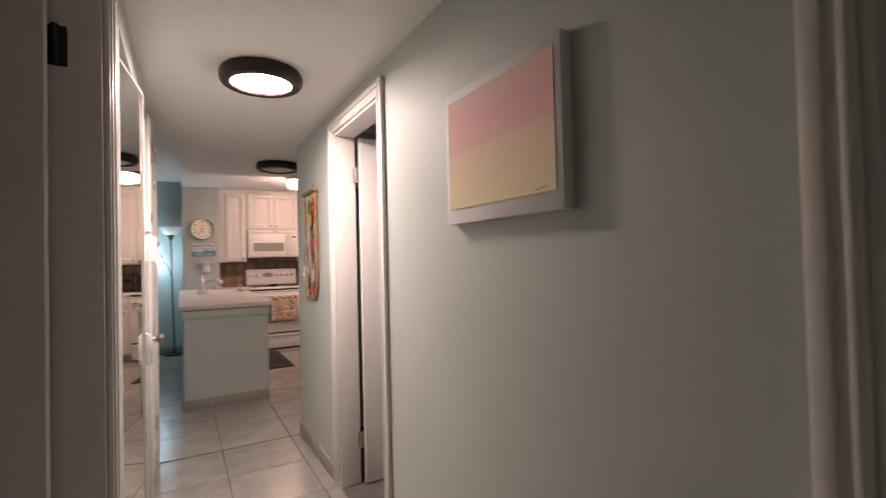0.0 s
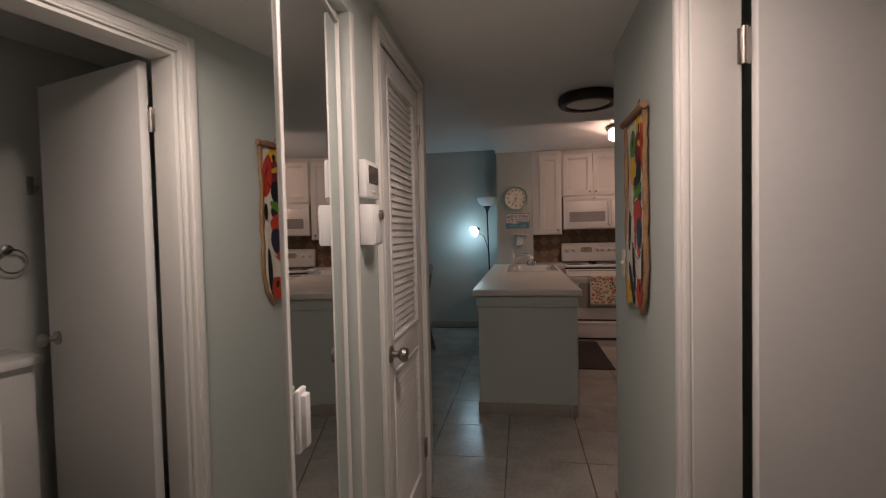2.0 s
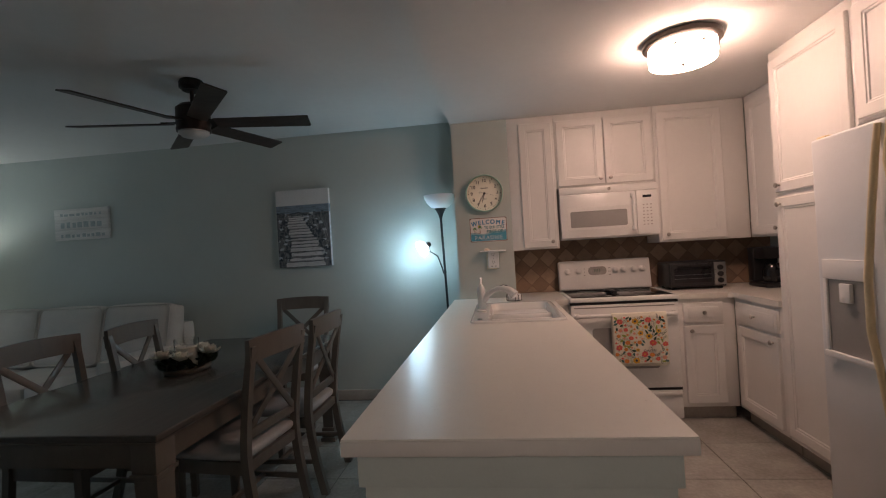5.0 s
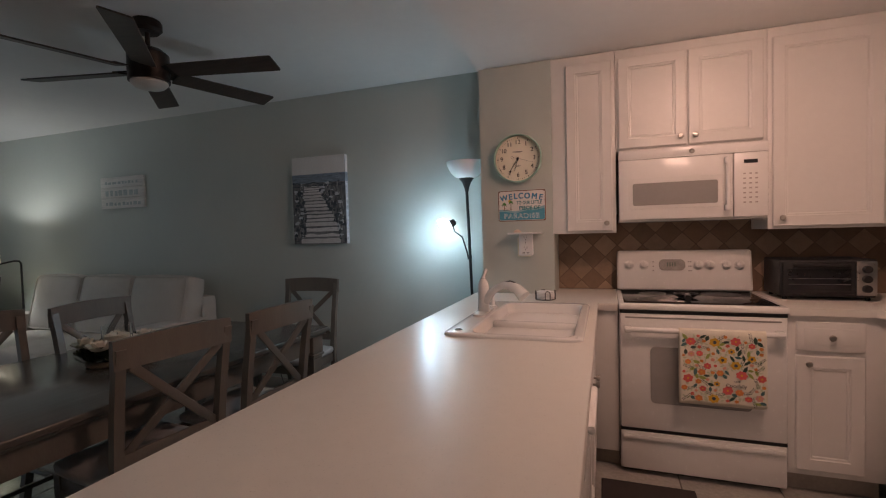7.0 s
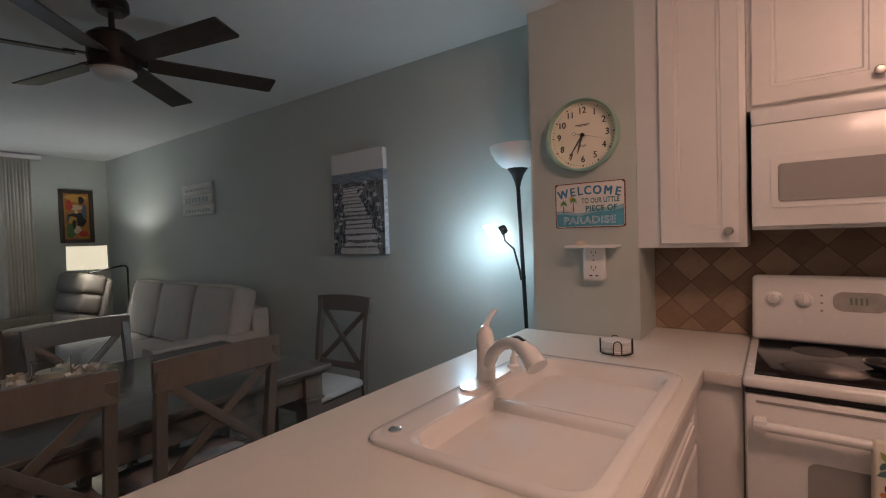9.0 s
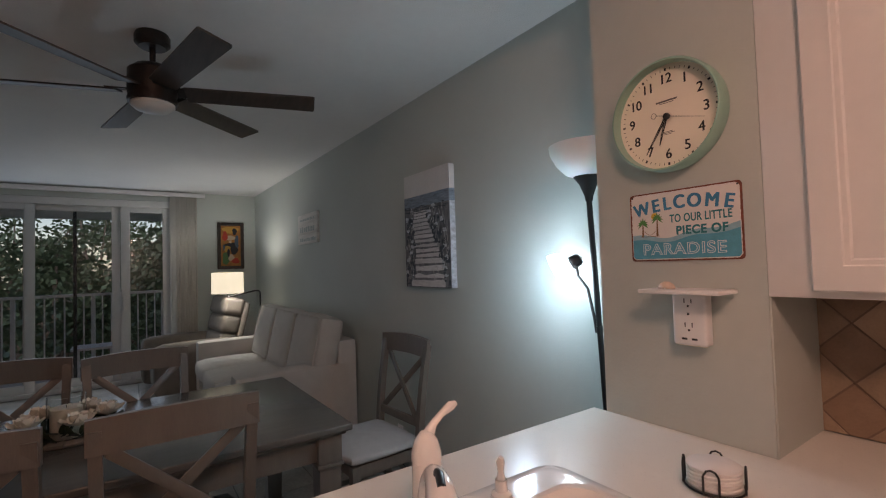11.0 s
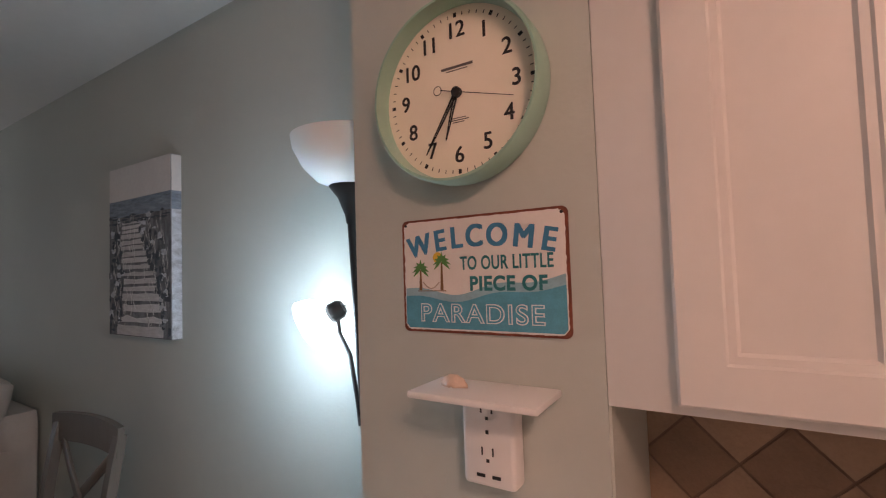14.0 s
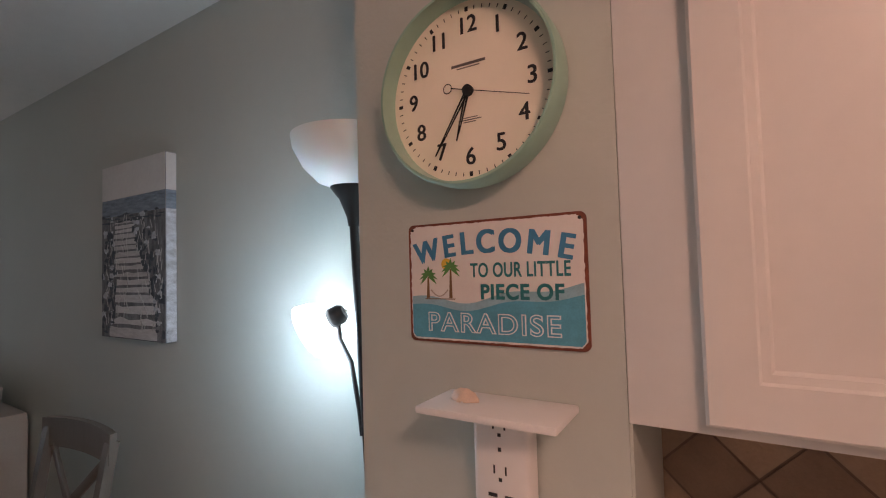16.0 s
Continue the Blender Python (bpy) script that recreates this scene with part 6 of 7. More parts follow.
part("lamp_glass", lathe(bmesh.new(), [(0.088, -0.03), (0.088, -0.04), (0.07, -0.058), (0.035, -0.066), (0, -0.068)], (FX, FY, 2.20), 36), OFFGL, fn, "frosted unlit lamp glass")
for k in range(6):
    m = Matrix.Translation((FX, FY, 2.222)) @ pose(0, 0, 0, 0, 0, 13 + 60 * k)
    bm = prism(bmesh.new(), [(0.085, -0.03), (0.165, -0.045), (0.175, 0.045), (0.085, 0.03)], 0.006, 0.012, m @ pose(0, 0, 0, -13))
    part("blade_iron", bm, BRONZE, fn)
    bm = prism(bmesh.new(), [(0.135, -0.055), (0.70, -0.062), (0.708, -0.056), (0.708, 0.056), (0.70, 0.062), (0.135, 0.055)], -0.002, 0.0055, m @ pose(0, 0, 0, -13))
    part("blade", bm, WALNUT, fn, "dark walnut blade")

# torchiere with reading arm
tl = thing("floor_lamp", "black torchiere floor lamp with lit reading arm", "floor lamp", (-0.155, 7.545, 0))
part("base", lathe(bmesh.new(), [(0, 0), (0.115, 0), (0.12, 0.006), (0.115, 0.018), (0.03, 0.028), (0.014, 0.04)], (-0.112, 7.565, 0), 36), BLACK, tl)
PB, PT = Vector((-0.107, 7.585, 0.03)), Vector((-0.134, 7.52, 1.615))
part("pole", tube(bmesh.new(), [PB, PB.lerp(PT, 0.5), PT], 0.0105, 14), BLACK, tl)
for k in (0.36, 0.70):
    part("joint", tube(bmesh.new(), [PB.lerp(PT, k), PB.lerp(PT, k + 0.012)], 0.0125, 14), BLACK, tl)
part("cone", lathe(bmesh.new(), [(0.013, 0), (0.016, 0.02), (0.032, 0.062), (0.052, 0.088), (0.052, 0.094), (0, 0.094)], PT, 28), BLACK, tl)
part("bowl", lathe(bmesh.new(), [(0.045, 0.088), (0.08, 0.102), (0.112, 0.135), (0.134, 0.178), (0.138, 0.205), (0.135, 0.205), (0.130, 0.178), (0.108, 0.138), (0.076, 0.107), (0.045, 0.094)], PT, 40), FROST, tl, "white frosted bowl shade")
HD = Vector((-0.272, 7.600, 1.397))
J = PB.lerp(PT, 0.715)
part("gooseneck", tube(bmesh.new(), [J + Vector((-0.012, 0, -0.03)), J + Vector((-0.022, 0.004, 0.02)), J + Vector((-0.06, 0.02, 0.13)), HD + Vector((0.012, -0.002, -0.06)), HD + Vector((0.004, 0, -0.02))], [0.006, 0.006, 0.0055, 0.0055, 0.006], 10), BLACK, tl)
AIM = Vector((-0.76, -0.45, -0.47)).normalized()
rot = Vector((0, 0, 1)).rotation_difference(AIM).to_matrix().to_4x4()
hd = part("lamp_head", lathe(bmesh.new(), [(0, -0.022), (0.018, -0.022), (0.0255, -0.012), (0.0265, 0.018), (0.022, 0.026), (0, 0.026)], HD, 24, rot), BLACK, tl)
part("switch", tube(bmesh.new(), [HD - AIM * 0.02, HD - AIM * 0.030], 0.005, 8), CHROME, hd)
part("reading_shade", lathe(bmesh.new(), [(0.020, 0.020), (0.046, 0.028), (0.064, 0.050), (0.073, 0.085), (0.0715, 0.085), (0.062, 0.051), (0.044, 0.031), (0.018, 0.024)], HD, 32, rot), RGLOW, tl, "glowing white bell shade")

# prints on the long wall
BOARD = surface("beach_print_grey", (0.28, 0.29, 0.31), 0.7, vary=0.7, scale=9, bump=0.3, bscale=200, stretch=(2, 1, 1.2))
SEAP = surface("print_surf", (0.20, 0.26, 0.32), 0.7, vary=0.6, scale=14, stretch=(1, 1, 6))
SKYP = surface("print_pale_sky", (0.68, 0.68, 0.67), 0.7, vary=0.08, scale=6)
DUNE = surface("print_dune_grass", (0.15, 0.16, 0.17), 0.7, vary=0.8, scale=16, bump=0.2, bscale=200, stretch=(3, 1, 1))
PLANK = surface("print_plank", (0.58, 0.58, 0.58), 0.7, vary=0.35, scale=18, stretch=(1, 1, 5), rand=0.2)
Q0, Q1, Z0, Z1, QY = -1.70, -1.19, 1.262, 1.985, 7.690
bp = thing("beach_canvas", "grey-blue canvas print of a boardwalk to the sea", "painting", (-1.45, QY, Z0))
part("canvas", blocks((Q0, Q1, QY - 0.042, QY - 0.0005, Z0, Z1), bevel=0.003), BOARD, bp)
H, W = Z1 - Z0, Q1 - Q0
part("painted_sky", blocks((Q0 + 0.001, Q1 - 0.001, QY - 0.0432, QY - 0.0425, Z0 + 0.80 * H, Z1 - 0.001)), SKYP, bp, smooth=False)
part("painted_sea", blocks((Q0 + 0.001, Q1 - 0.001, QY - 0.0432, QY - 0.0425, Z0 + 0.70 * H, Z0 + 0.80 * H - 0.0005)), SEAP, bp, smooth=False)
part("painted_dune", blocks((Q0 + 0.001, Q1 - 0.001, QY - 0.0432, QY - 0.0425, Z0 + 0.001, Z0 + 0.70 * H - 0.0005)), DUNE, bp, smooth=False)
PDARK = surface("print_dark_teal", (0.055, 0.07, 0.085), 0.7, vary=0.5, scale=30)
PALE = surface("print_pale_blue", (0.50, 0.54, 0.58), 0.7, vary=0.5, scale=22, stretch=(1, 1, 2))
FRONT = pose(0, QY - 0.0433, 0, 90)


def daub(bm, x, z, a, b, lift):
    """One ragged brush mark on the canvas, kept inside its edges."""
    k0 = r5.uniform(0, 6)
    pts = []
    for k in range(9):
        t = 2 * math.pi * k / 9
        q = 1 + 0.35 * math.sin(3 * t + k0) * r5.uniform(0.5, 1)
        pts.append((min(max(x + a * q * math.cos(t), Q0 + 0.002), Q1 - 0.002), min(max(z + b * q * math.sin(t), Z0 + 0.002), Z0 + 0.72 * H)))
    prism(bm, pts, 0, lift, FRONT)


# the path: pale boards with uneven dark gaps, growing towards the lower edge
z, i = Z0 + 0.004, 0
while z < Z0 + 0.66 * H:
    k = (z - Z0) / (0.66 * H)
    hgt = (0.052 - 0.034 * k) * r5.uniform(0.75, 1.2)
    gap = hgt * r5.uniform(0.18, 0.42)
    cxp = Q0 + W * (0.52 - 0.10 * k + 0.05 * math.sin(k * 5))
    hw_ = W * (0.36 - 0.22 * k)
    xs = [cxp + hw_ * (u + r5.uniform(-0.07, 0.07)) for u in (-1, -0.6, -0.2, 0.2, 0.6, 1)]
    low = [(x, z + r5.uniform(0, 0.3) * gap) for x in xs]
    high = [(x, min(z + hgt - gap + r5.uniform(-0.4, 0.4) * gap, Z0 + 0.69 * H)) for x in reversed(xs)]
    part("painted_plank", prism(bmesh.new(), low + high, 0, 0.0008, FRONT), PLANK, bp, smooth=False)
    z += hgt
    i += 1
for name, mat, count, lift, lo, hi in (("painted_shade", PDARK, 120, 0.0010, 0.02, 0.62), ("painted_foam", PALE, 46, 0.0012, 0.05, 0.70)):
    bm = bmesh.new()
    for i in range(count):
        v = r5.uniform(lo, hi)
        k = v / 0.66
        c, hw_ = 0.52 - 0.10 * k + 0.05 * math.sin(k * 5), 0.36 - 0.22 * k
        u = c + r5.choice((-1, 1)) * (hw_ + abs(r5.gauss(0.03, 0.14)))
        if 0.01 < u < 0.99:
            daub(bm, Q0 + W * u, Z0 + H * v, r5.uniform(0.006, 0.02), r5.uniform(0.004, 0.017), lift + 0.00001 * i)
    tagged(part(name, bm, mat, bp, smooth=False), kind="stuff")
bm = bmesh.new()
for i in range(30):
    daub(bm, Q0 + W * r5.random(), Z0 + H * r5.uniform(0.66, 0.71), r5.uniform(0.012, 0.04), r5.uniform(0.002, 0.005), 0.0014 + 0.00001 * i)
tagged(part("painted_waves", bm, PDARK, bp, smooth=False), kind="stuff")
# the print runs on round the edge
part("edge_sky", blocks((Q1 + 0.0002, Q1 + 0.001, QY - 0.040, QY - 0.003, Z0 + 0.80 * H, Z1 - 0.003)), SKYP, bp, smooth=False)
part("edge_sea", blocks((Q1 + 0.0002, Q1 + 0.001, QY - 0.040, QY - 0.003, Z0 + 0.70 * H, Z0 + 0.80 * H - 0.0005)), SEAP, bp, smooth=False)
part("edge_foam", blocks((Q1 + 0.0002, Q1 + 0.001, QY - 0.040, QY - 0.003, Z0 + 0.003, Z0 + 0.70 * H - 0.0005)), PALE, bp, smooth=False)
GRASSB = surface("print_grass_blade", (0.40, 0.41, 0.40), 0.7, vary=0.3)
bm = bmesh.new()
for i in range(120):
    side = r5.choice((-1, 1))
    x, z = Q0 + W * (0.52 + side * r5.uniform(0.06, 0.47)), Z0 + H * r5.uniform(0.05, 0.66)
    l, a = r5.uniform(0.02, 0.06), r5.uniform(-0.5, 0.5)
    x2, z2 = x + l * math.sin(a), z + l * math.cos(a)
    if Q0 + 0.01 < min(x, x2) and max(x, x2) < Q1 - 0.01:
        prism(bm, [(x - 0.0015, z), (x + 0.0015, z), (x2, z2)], 0.0006, 0.0024, pose(0, QY - 0.0433, 0, 90))
tagged(part("painted_grass", bm, GRASSB, bp, smooth=False), kind="stuff")

sgn = thing("wooden_sign", "whitewashed wooden plank sign with faded lettering", "sign", (-3.76, 7.69, 1.66))
WWASH = surface("whitewashed_wood", (0.72, 0.71, 0.68), 0.8, vary=0.2, scale=10, bump=0.3, bscale=60, stretch=(0.5, 1, 5), rand=0.1)
for i in range(3):
    part("board", blocks((-4.06, -3.46, 7.665, 7.6895, 1.66 + i * 0.105, 1.66 + i * 0.105 + 0.102), bevel=0.003), WWASH, sgn)
FADE = surface("faded_blue_paint", (0.42, 0.48, 0.48), 0.8, vary=0.25, scale=30)
rs = random.Random(8)
for z, h in ((1.915, 0.028), (1.815, 0.062), (1.705, 0.036)):
    x = -3.99
    while x < -3.54:
        l = rs.uniform(0.02, 0.055)
        part("lettering_bar", blocks((x, x + l, 7.6635, 7.6645, z - h / 2, z + h / 2 * rs.uniform(0.5, 1.0))), FADE, sgn, "unreadable faded print")
        x += l + rs.uniform(0.012, 0.03)

# outlet with a black plug behind the end chair
wo = thing("wall_outlet", "white wall outlet with a black plug in it", "outlet", (-1.91, 7.69, 0.18))
part("plate", blocks((-1.945, -1.875, 7.684, 7.6895, 0.18, 0.295), bevel=0.002), PLASTIC, wo)
part("plug", blocks((-1.93, -1.89, 7.645, 7.684, 0.205, 0.245), bevel=0.008), BLACK, wo, "black plug")
part("cord", tube(bmesh.new(), [(-1.91, 7.65, 0.21), (-1.91, 7.66, 0.15), (-1.89, 7.67, 0.06), (-1.7, 7.66, 0.012), (-0.3, 7.62, 0.012)], 0.003, 6), BLACK, wo)

# sofa
sf = thing("sofa", "cream linen three-seat sofa with piped cushions", "sofa", (-3.78, 7.2, 0))
X0, X1, Y0, Y1 = -4.87, -2.60, 6.75, 7.685
part("frame", blocks((X0 + 0.02, X1 - 0.02, Y0 + 0.04, Y1, 0.06, 0.30), bevel=0.02, seg=3), LINEN, sf)
bm = bmesh.new()
cushion(bm, X0 + 0.01, X1 - 0.012, Y1 - 0.17, Y1, 0.28, 0.815, puff=0.006, round_=0.03)
part("back_frame", bm, LINEN, sf)
for a, b in ((X0, X0 + 0.20), (X1 - 0.20, X1)):
    bm = bmesh.new()
    cushion(bm, a, b, Y0, Y1 - 0.01, 0.05, 0.632, puff=0.004, round_=0.025, cuts=9)
    p = part("arm", bm, LINEN, sf)
w = (X1 - X0 - 0.41) / 3
for i in range(3):
    a = X0 + 0.205 + i * w
    p = part("seat_cushion", cushion(bmesh.new(), a + 0.003, a + w - 0.003, Y0 - 0.03, Y1 - 0.20, 0.295, 0.465, puff=0.022, round_=0.045), LINEN, sf)
    bw = (X1 - X0 - 0.235) / 3
    m = pose(X0 + 0.212 + (i + 0.5) * bw, Y1 - 0.315, 0.465, -13)
    p = part("back_cushion", cushion(bmesh.new(), -bw / 2 + 0.006, bw / 2 - 0.006, -0.10, 0.11, 0.0, 0.54, puff=0.022, round_=0.035, m=m), LINEN, sf)
    loop = [m @ Vector((x, -0.095, z)) for x, z in rounded(-bw / 2 + 0.014, bw / 2 - 0.014, 0.012, 0.528, 0.05)]
    part("piping", tube(bmesh.new(), loop + loop[:1], 0.006, 6), LINEN, p)
for x in (X0 + 0.08, X1 - 0.08):
    for y in (Y0 + 0.08, Y1 - 0.08):
        part("foot", lathe(bmesh.new(), [(0.022, 0), (0.03, 0.06), (0, 0.06)], (x, y, 0), 12), BRONZE, sf)

# recliner
rc = thing("recliner", "taupe leather recliner armchair in the corner", "armchair", (-5.55, 6.78, 0), 6)
part("base", cushion(bmesh.new(), -0.36, 0.36, -0.40, 0.40, 0.03, 0.32, puff=0.004, round_=0.04), TAUPE, rc, local=True)
for s in (-1, 1):
    bm = cushion(bmesh.new(), s * 0.43 - 0.09, s * 0.43 + 0.09, -0.47, 0.40, 0.02, 0.60, puff=0.01, round_=0.07, cuts=8)
    part("arm", bm, TAUPE, rc, local=True)
part("seat", cushion(bmesh.new(), -0.335, 0.335, -0.46, 0.26, 0.30, 0.47, puff=0.03, round_=0.06), TAUPE, rc, local=True)
for z0, z1, t in ((0.0, 0.22, 0.0), (0.21, 0.44, 0.012), (0.43, 0.66, 0.035)):
    part("back_roll", cushion(bmesh.new(), -0.33, 0.33, -0.11 - t, 0.11, z0, z1, puff=0.012, round_=0.05, m=pose(0, 0.30, 0.42, -14)), TAUPE, rc, local=True)
part("back_shell", cushion(bmesh.new(), -0.36, 0.36, 0.09, 0.17, -0.30, 0.63, puff=0.01, round_=0.04, m=pose(0, 0.30, 0.42, -14)), TAUPE, rc, local=True)

# drum-shade floor lamp
LX, LY = -5.083, 7.12
dl = thing("floor_lamp", "black arm floor lamp with a lit cream drum shade", "floor lamp", (-5.06, 7.50, 0))
part("base", lathe(bmesh.new(), [(0, 0), (0.13, 0), (0.13, 0.015), (0.02, 0.025), (0.012, 0.04)], (-5.08, 7.49, 0), 28), BLACK, dl)
part("pole", tube(bmesh.new(), [(-5.08, 7.49, 0.03), (-5.08, 7.49, 1.12), (-5.08, 7.475, 1.145), (-5.08, 7.43, 1.15), (-5.083, 7.19, 1.10), (LX, LY, 1.09), (LX, LY, 1.17)], 0.010, 10), BLACK, dl)
part("shade", lathe(bmesh.new(), [(0.178, 0), (0.175, 0.25), (0.172, 0.25), (0.175, 0)], (LX, LY, 1.135), 48), SHADE, dl, "glowing cream drum shade")
part("spider", blocks((LX - 0.172, LX + 0.172, LY - 0.002, LY + 0.002, 1.370, 1.374)), BLACK, dl)
part("finial", lathe(bmesh.new(), [(0.006, 0), (0.01, 0.01), (0, 0.02)], (LX, LY, 1.374), 10), BRONZE, dl)
part("bulb", lathe(bmesh.new(), [(0, 0), (0.013, 0), (0.014, 0.03), (0.012, 0.034), (0, 0.034)], (LX, LY, 1.17), 18), PLASTIC, dl)

# framed picture on the window wall
fp = thing("framed_picture", "dark-framed orange and green picture on the wall", "picture", (-6.2, 7.35, 1.43))
G0, G1, GZ0, GZ1 = 7.175, 7.525, 1.43, 2.095
part("frame", blocks((-6.198, -6.165, G0, G0 + 0.045, GZ0, GZ1), (-6.198, -6.165, G1 - 0.045, G1, GZ0, GZ1), (-6.198, -6.165, G0 + 0.045, G1 - 0.045, GZ0, GZ0 + 0.045), (-6.198, -6.165, G0 + 0.045, G1 - 0.045, GZ1 - 0.045, GZ1), bevel=0.006), WALNUT, fp, "dark wooden frame")
part("picture_sheet", blocks((-6.197, -6.185, G0 + 0.04, G1 - 0.04, GZ0 + 0.04, GZ1 - 0.04)), paint("picture_orange", (0.38, 0.15, 0.03), vary=0.5, scale=8), fp)
PC = [paint("pic_gold", (0.55, 0.30, 0.05)), paint("pic_green", (0.07, 0.16, 0.05)), paint("pic_blue", (0.06, 0.10, 0.15)), paint("pic_cream", (0.55, 0.42, 0.28)), AC["k"], AC["r"]]
for i, (u, v, a, b, c) in enumerate(((0.5, 0.90, 0.11, 0.05, 0), (0.30, 0.86, 0.03, 0.05, 4), (0.55, 0.70, 0.08, 0.035, 3), (0.80, 0.75, 0.035, 0.07, 5), (0.45, 0.52, 0.10, 0.035, 4), (0.18, 0.60, 0.025, 0.10, 2), (0.70, 0.42, 0.05, 0.045, 0), (0.33, 0.38, 0.05, 0.06, 4), (0.76, 0.18, 0.05, 0.09, 1), (0.48, 0.20, 0.04, 0.05, 3), (0.25, 0.12, 0.05, 0.04, 5), (0.52, 0.60, 0.018, 0.022, 3), (0.62, 0.32, 0.018, 0.06, 4), (0.86, 0.45, 0.014, 0.04, 2))):
    y, z = G1 - 0.05 - u * (G1 - G0 - 0.10), GZ0 + 0.05 + v * (GZ1 - GZ0 - 0.10)
    pts = [(min(max(y + a * math.cos(t) * (1 + 0.2 * math.sin(3 * t + i)), G0 + 0.047), G1 - 0.047), min(max(z + b * math.sin(t), GZ0 + 0.047), GZ1 - 0.047)) for t in [2 * math.pi * k / 16 for k in range(16)]]
    bm = bmesh.new()
    bm.faces.new([bm.verts.new((-6.1845 + 0.0003 * i, p, q)) for p, q in pts])
    part("picture_shape", bm, PC[c], fp, smooth=False)

# sliding glass doors
DARKBAR = surface("dark_screen_frame", (0.03, 0.035, 0.035), 0.5)
sl = thing("sliding_door", "white-framed sliding glass doors to the balcony", "sliding door", (-6.28, 5.4, 0), kind="structure")
bm = blocks((-6.34, -6.21, 4.152, 4.20, 0.0, 2.358), (-6.34, -6.21, 6.61, 6.658, 0.0, 2.358), (-6.34, -6.21, 4.20, 6.61, 2.27, 2.358), (-6.34, -6.21, 4.20, 6.61, 0.0, 0.05), bevel=0.003)
part("frame", bm, ALU, sl, "white aluminium frame")
for x, a, b in ((-6.25, 4.20, 5.23), (-6.30, 5.12, 6.055), (-6.25, 6.06, 6.61)):
    p = part("sash", blocks((x - 0.018, x + 0.018, a, a + 0.098, 0.05, 2.27), (x - 0.018, x + 0.018, b - 0.092, b, 0.05, 2.27), (x - 0.018, x + 0.018, a + 0.098, b - 0.092, 2.20, 2.27), (x - 0.018, x + 0.018, a + 0.098, b - 0.092, 0.05, 0.15), bevel=0.003), ALU, sl)
    g = part("pane", blocks((x - 0.003, x + 0.003, a + 0.08, b - 0.08, 0.14, 2.21)), GLASS, p, smooth=False)
    g.visible_shadow = False
part("screen_stile", blocks((-6.335, -6.32, 5.575, 5.612, 0.05, 2.27), bevel=0.002), DARKBAR, sl, "dark insect screen stile")
part("lever", blocks((-6.232, -6.20, 6.075, 6.10, 0.95, 1.12), bevel=0.004), ALU, sl)
# stacked vertical blinds and their headrail
vb = thing("vertical_blind", "beige vertical blinds stacked beside the glass doors", "blind", (-6.15, 6.8, 0.03))
part("headrail", blocks((-6.17, -6.11, 4.1, 7.02, 2.425, 2.475), bevel=0.004), PLASTIC, vb, "white headrail")
for i in range(9):
    m = pose(-6.14, 6.635 + i * 0.031, 0, 0, 0, 62 + 12 * math.sin(i * 2.1))
    bm = bmesh.new()
    rows = [[m @ Vector((u * 0.044, 0.006 * (1 - u * u), z)) for u in (-1, -0.5, 0, 0.5, 1)] for z in (0.04, 2.424)]
    sweep(bm, rows)
    s = part("vane", bm, CURTAIN, vb)
    s.modifiers.new("thickness", "SOLIDIFY").thickness = 0.0015

# balcony
solid("balcony_floor", blocks((-7.95, -6.351, 3.2, 8.4, -0.2, -0.03)), CONCRETE, "grey concrete balcony floor", "balcony", kind="structure", smooth=False)
solid("balcony_ceiling", blocks((-7.95, -6.351, 3.2, 8.4, 2.55, 2.75), (-7.95, -7.80, 3.2, 8.4, 2.26, 2.55)), CEIL, "cream painted balcony ceiling and beam", "ceiling", kind="structure", smooth=False)
solid("balcony_wall", blocks((-7.95, -6.351, 8.0, 8.15, -0.03, 2.55), (-7.95, -6.351, 3.25, 3.4, -0.03, 2.55)), PAINT, "painted balcony end walls", "wall", kind="structure", smooth=False)
rl = thing("balcony_railing", "white metal balcony railing with square balusters", "railing", (-7.78, 5.7, -0.03))
part("top_rail", blocks((-7.81, -7.75, 3.40, 8.0, 1.09, 1.13), bevel=0.006), RAILW, rl)
part("bottom_rail", blocks((-7.80, -7.76, 3.40, 8.0, 0.05, 0.085), bevel=0.004), RAILW, rl)
bal = finish(blocks((-0.009, 0.009, -0.009, 0.009, 0.085, 1.09), bevel=0.002), "baluster", RAILW)
y, i = 3.46, 0
while y < 7.98:
    if i % 8 == 4:
        part("post", blocks((-7.805, -7.755, y - 0.025, y + 0.025, -0.03, 1.09), bevel=0.003), RAILW, rl)
    else:
        b = new("baluster", bal)
        b.parent = rl
        b.matrix_basis = Matrix.Translation((0, y - 5.7, 0.03))
    y += 0.112
    i += 1
bt = thing("balcony_table", "low white balcony table beyond the glass", "table", (-7.05, 5.75, -0.03))
part("top", prism(bmesh.new(), rounded(-7.28, -6.82, 5.5, 6.0, 0.06), 0.40, 0.43), RAILW, bt)
for x in (-7.22, -6.88):
    for yy in (5.56, 5.94):
        part("leg", blocks((x - 0.015, x + 0.015, yy - 0.015, yy + 0.015, -0.03, 0.40), bevel=0.003), RAILW, bt)

# outside: lawn and trees
GZ = -3.0
solid("ground", blocks((-160, 160, -160, 160, GZ - 0.5, GZ)), GRASS, "dark green lawn outside", "ground", kind="structure", smooth=False)


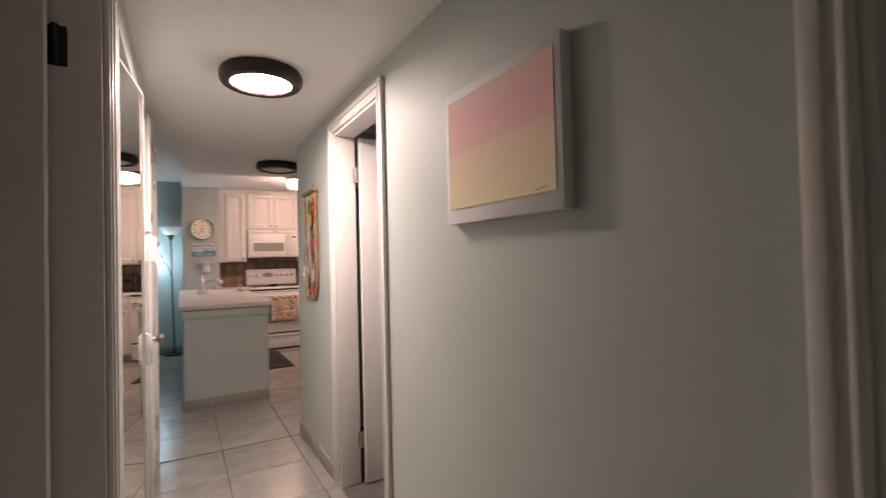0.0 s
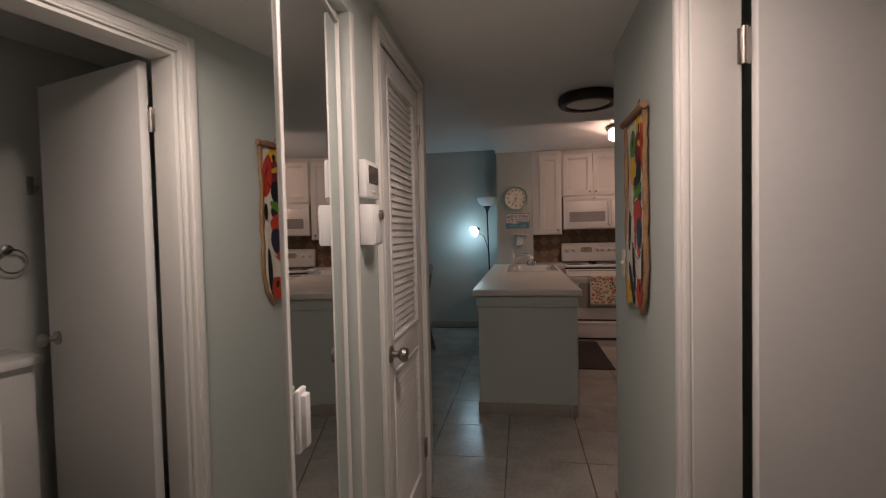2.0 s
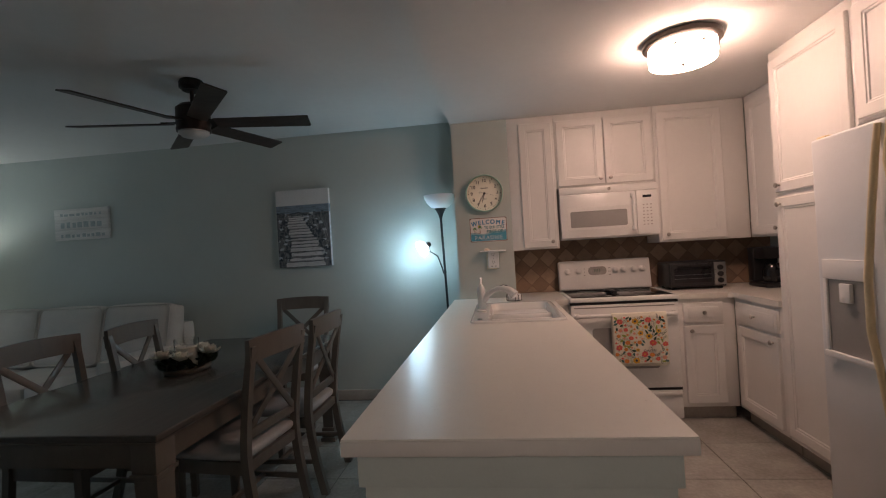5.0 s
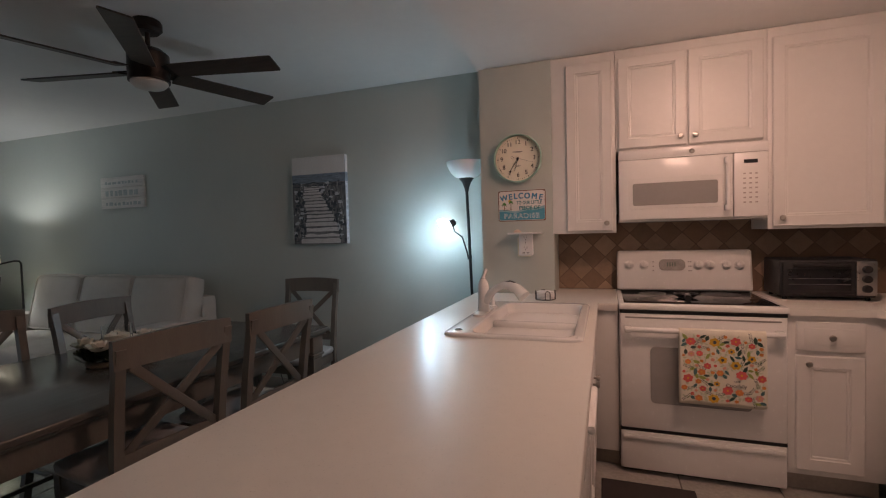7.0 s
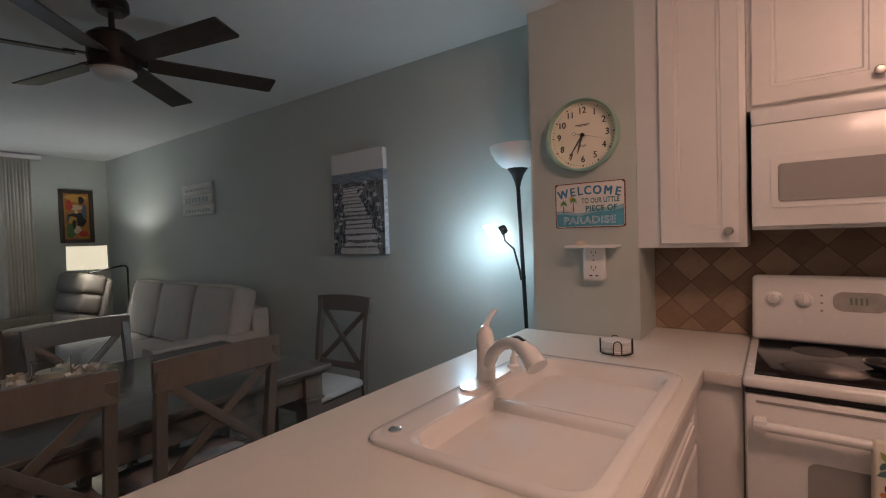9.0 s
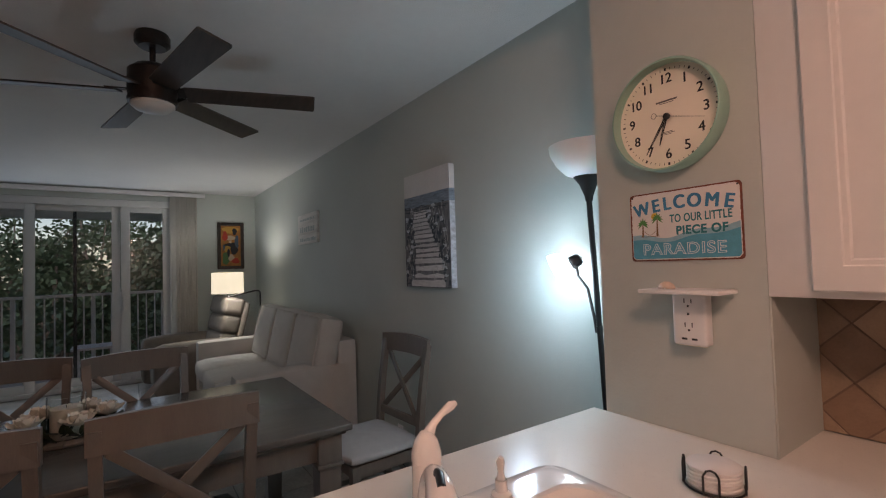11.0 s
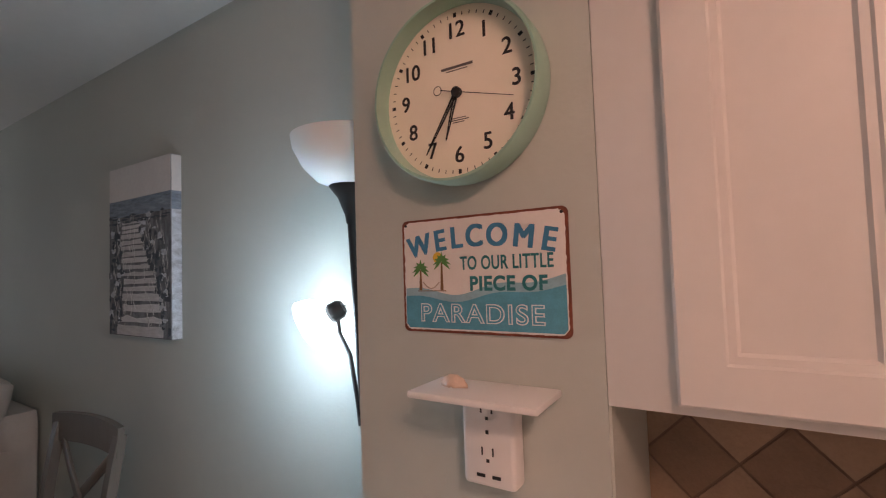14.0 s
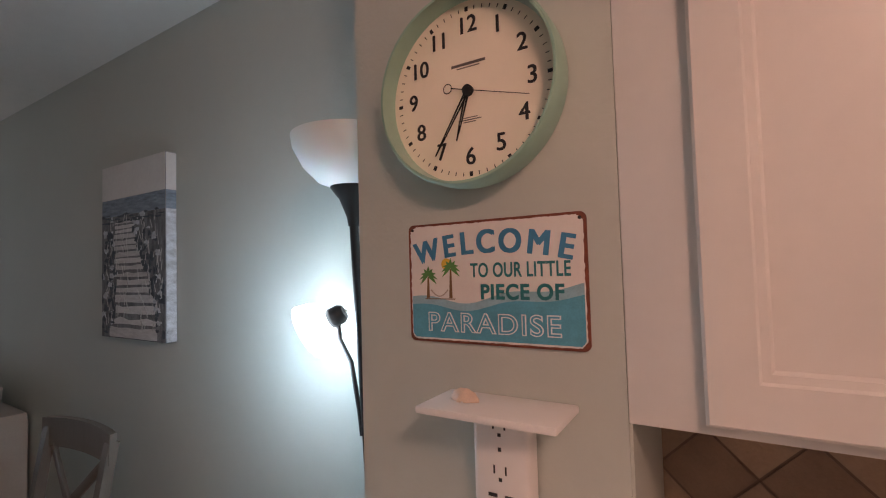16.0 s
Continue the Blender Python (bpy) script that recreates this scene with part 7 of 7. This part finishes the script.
def tree(at, height, spread, leaves, seed):
    r = random.Random(seed)
    t = thing("tree", "leafy dark green tree beyond the balcony", "tree", at, group="trees outside")
    bm = bmesh.new()
    base = Vector(at)
    tips = []
    trunk = [base + Vector((r.uniform(-0.1, 0.1) * k, r.uniform(-0.1, 0.1) * k, height * 0.55 * k / 5)) for k in range(6)]
    tube(bm, trunk, [0.16 - 0.018 * k for k in range(6)], 9)
    for k in range(15):
        s = trunk[r.randint(1, 5)]
        a = r.uniform(0, 6.28)
        e = s + Vector((math.cos(a) * spread * r.uniform(0.4, 1.0), math.sin(a) * spread * r.uniform(0.4, 1.0), height * r.uniform(0.05, 0.42)))
        mid = s.lerp(e, 0.5) + Vector((0, 0, r.uniform(-0.2, 0.3)))
        tube(bm, [s, mid, e], [0.06, 0.035, 0.012], 6)
        tips += [(mid, 0.8), (e, 1.0), (s.lerp(e, 0.78), 0.9)]
    part("trunk", bm, BARK, t)
    verts, faces = [], []
    for k in range(leaves):
        c, q = r.choice(tips)
        p = c + Vector((r.gauss(0, 0.36), r.gauss(0, 0.36), r.gauss(0, 0.24))) * q
        d = Vector((r.gauss(0, 1), r.gauss(0, 1), r.gauss(-0.4, 0.7))).normalized()
        w = d.orthogonal().normalized()
        l, h = r.uniform(0.10, 0.21), r.uniform(0.034, 0.066)
        n = len(verts)
        verts += [p, p + d * l * 0.5 + w * h, p + d * l, p + d * l * 0.5 - w * h]
        faces.append((n, n + 1, n + 2, n + 3))
    me = bpy.data.meshes.new("crown")
    me.from_pydata([ROOT[t.name] @ v for v in verts], [], faces)
    me.materials.append(LEAF)
    c = new("crown", me)
    c.parent = t
    return t


for i, (x, y, h, s) in enumerate(((-11.2, 4.4, 6.0, 1.9), (-11.6, 7.2, 6.4, 2.0), (-13.6, 5.6, 7.2, 2.4), (-13.8, 9.3, 7.0, 2.4), (-13.2, 1.6, 6.8, 2.3), (-16.5, 3.4, 8.0, 2.9), (-16.8, 7.6, 8.2, 3.0), (-16.2, 12.0, 7.8, 2.8), (-16.0, -1.5, 7.6, 2.8))):
    tree((x, y, GZ), h, s, 4200 if x > -12 else 3600, 20 + i)
for i in range(14):
    r = random.Random(70 + i)
    tree((-19.5 - 3 * r.random(), -8 + i * 2.0, GZ), 4.0 + 1.6 * r.random(), 2.2, 1900, 50 + i)

# ---- floor and backsplash tiles, last ----
floor = bpy.data.objects["floor"]
TS_ = 0.457
tile_me = {}


def floor_tile(x0, x1, y0, y1):
    key = (round(x1 - x0, 3), round(y1 - y0, 3))
    if key not in tile_me:
        hx, hy = key[0] / 2, key[1] / 2
        bm = blocks((-hx, hx, -hy, hy, -0.006, 0.0), bevel=0.002, seg=1)
        tile_me[key] = finish(bm, "tile", TILE)
    ob = new("tile", tile_me[key])
    ob.parent = floor
    ob.matrix_parent_inverse = floor.matrix_basis.inverted()
    ob.matrix_basis = Matrix.Translation(((x0 + x1) / 2, (y0 + y1) / 2, 0.0))


G = 0.005
areas = ((XL - 0.12, XR, -1.05, 3.51), (-0.29, 2.6, 3.51, 7.69), (-6.2, -0.29, 3.66, 7.69))
for ax0, ax1, ay0, ay1 in areas:
    i0, i1 = math.floor((ax0 - 0.215) / TS_), math.ceil((ax1 - 0.215) / TS_)
    j0, j1 = math.floor((ay0 - 3.945) / TS_), math.ceil((ay1 - 3.945) / TS_)
    for i in range(i0, i1):
        for j in range(j0, j1):
            x0, x1 = max(ax0, 0.215 + i * TS_ + G / 2), min(ax1, 0.215 + (i + 1) * TS_ - G / 2)
            y0, y1 = max(ay0, 3.945 + j * TS_ + G / 2), min(ay1, 3.945 + (j + 1) * TS_ - G / 2)
            if x1 - x0 > 0.02 and y1 - y0 > 0.02:
                floor_tile(x0, x1, y0, y1)

# backsplash diamonds, each clipped to the strip


def clip(poly, axis, limit, keep_more):
    out = []
    for i in range(len(poly)):
        a, b = poly[i], poly[(i + 1) % len(poly)]
        ina, inb = ((a[axis] >= limit) == keep_more), ((b[axis] >= limit) == keep_more)
        if ina:
            out.append(a)
        if ina != inb:
            k = (limit - a[axis]) / (b[axis] - a[axis])
            out.append((a[0] + (b[0] - a[0]) * k, a[1] + (b[1] - a[1]) * k))
    return out


D = 0.0775  # half diagonal
bx0, bx1, bz0, bz1 = 0.468, 2.598, CT + 0.002, 1.36
i = 0
for r in range(-1, 8):
    for q in range(-1, 16):
        cx_, cz_ = 0.545 + q * 2 * D + (D if r % 2 else 0), CT + 0.062 + r * D
        g = D - 0.0035
        poly = [(cx_ - g, cz_), (cx_, cz_ - g), (cx_ + g, cz_), (cx_, cz_ + g)]
        for axis, lim, more in ((0, bx0, True), (0, bx1, False), (1, bz0, True), (1, bz1, False)):
            poly = clip(poly, axis, lim, more) if len(poly) > 2 else poly
        if len(poly) < 3:
            continue
        bm = prism(bmesh.new(), poly, 0.0, 0.003, pose(0, 7.682, 0, 90))
        part("tile", bm, SPLASH if r % 2 else SPLASHD, SPL, smooth=False)
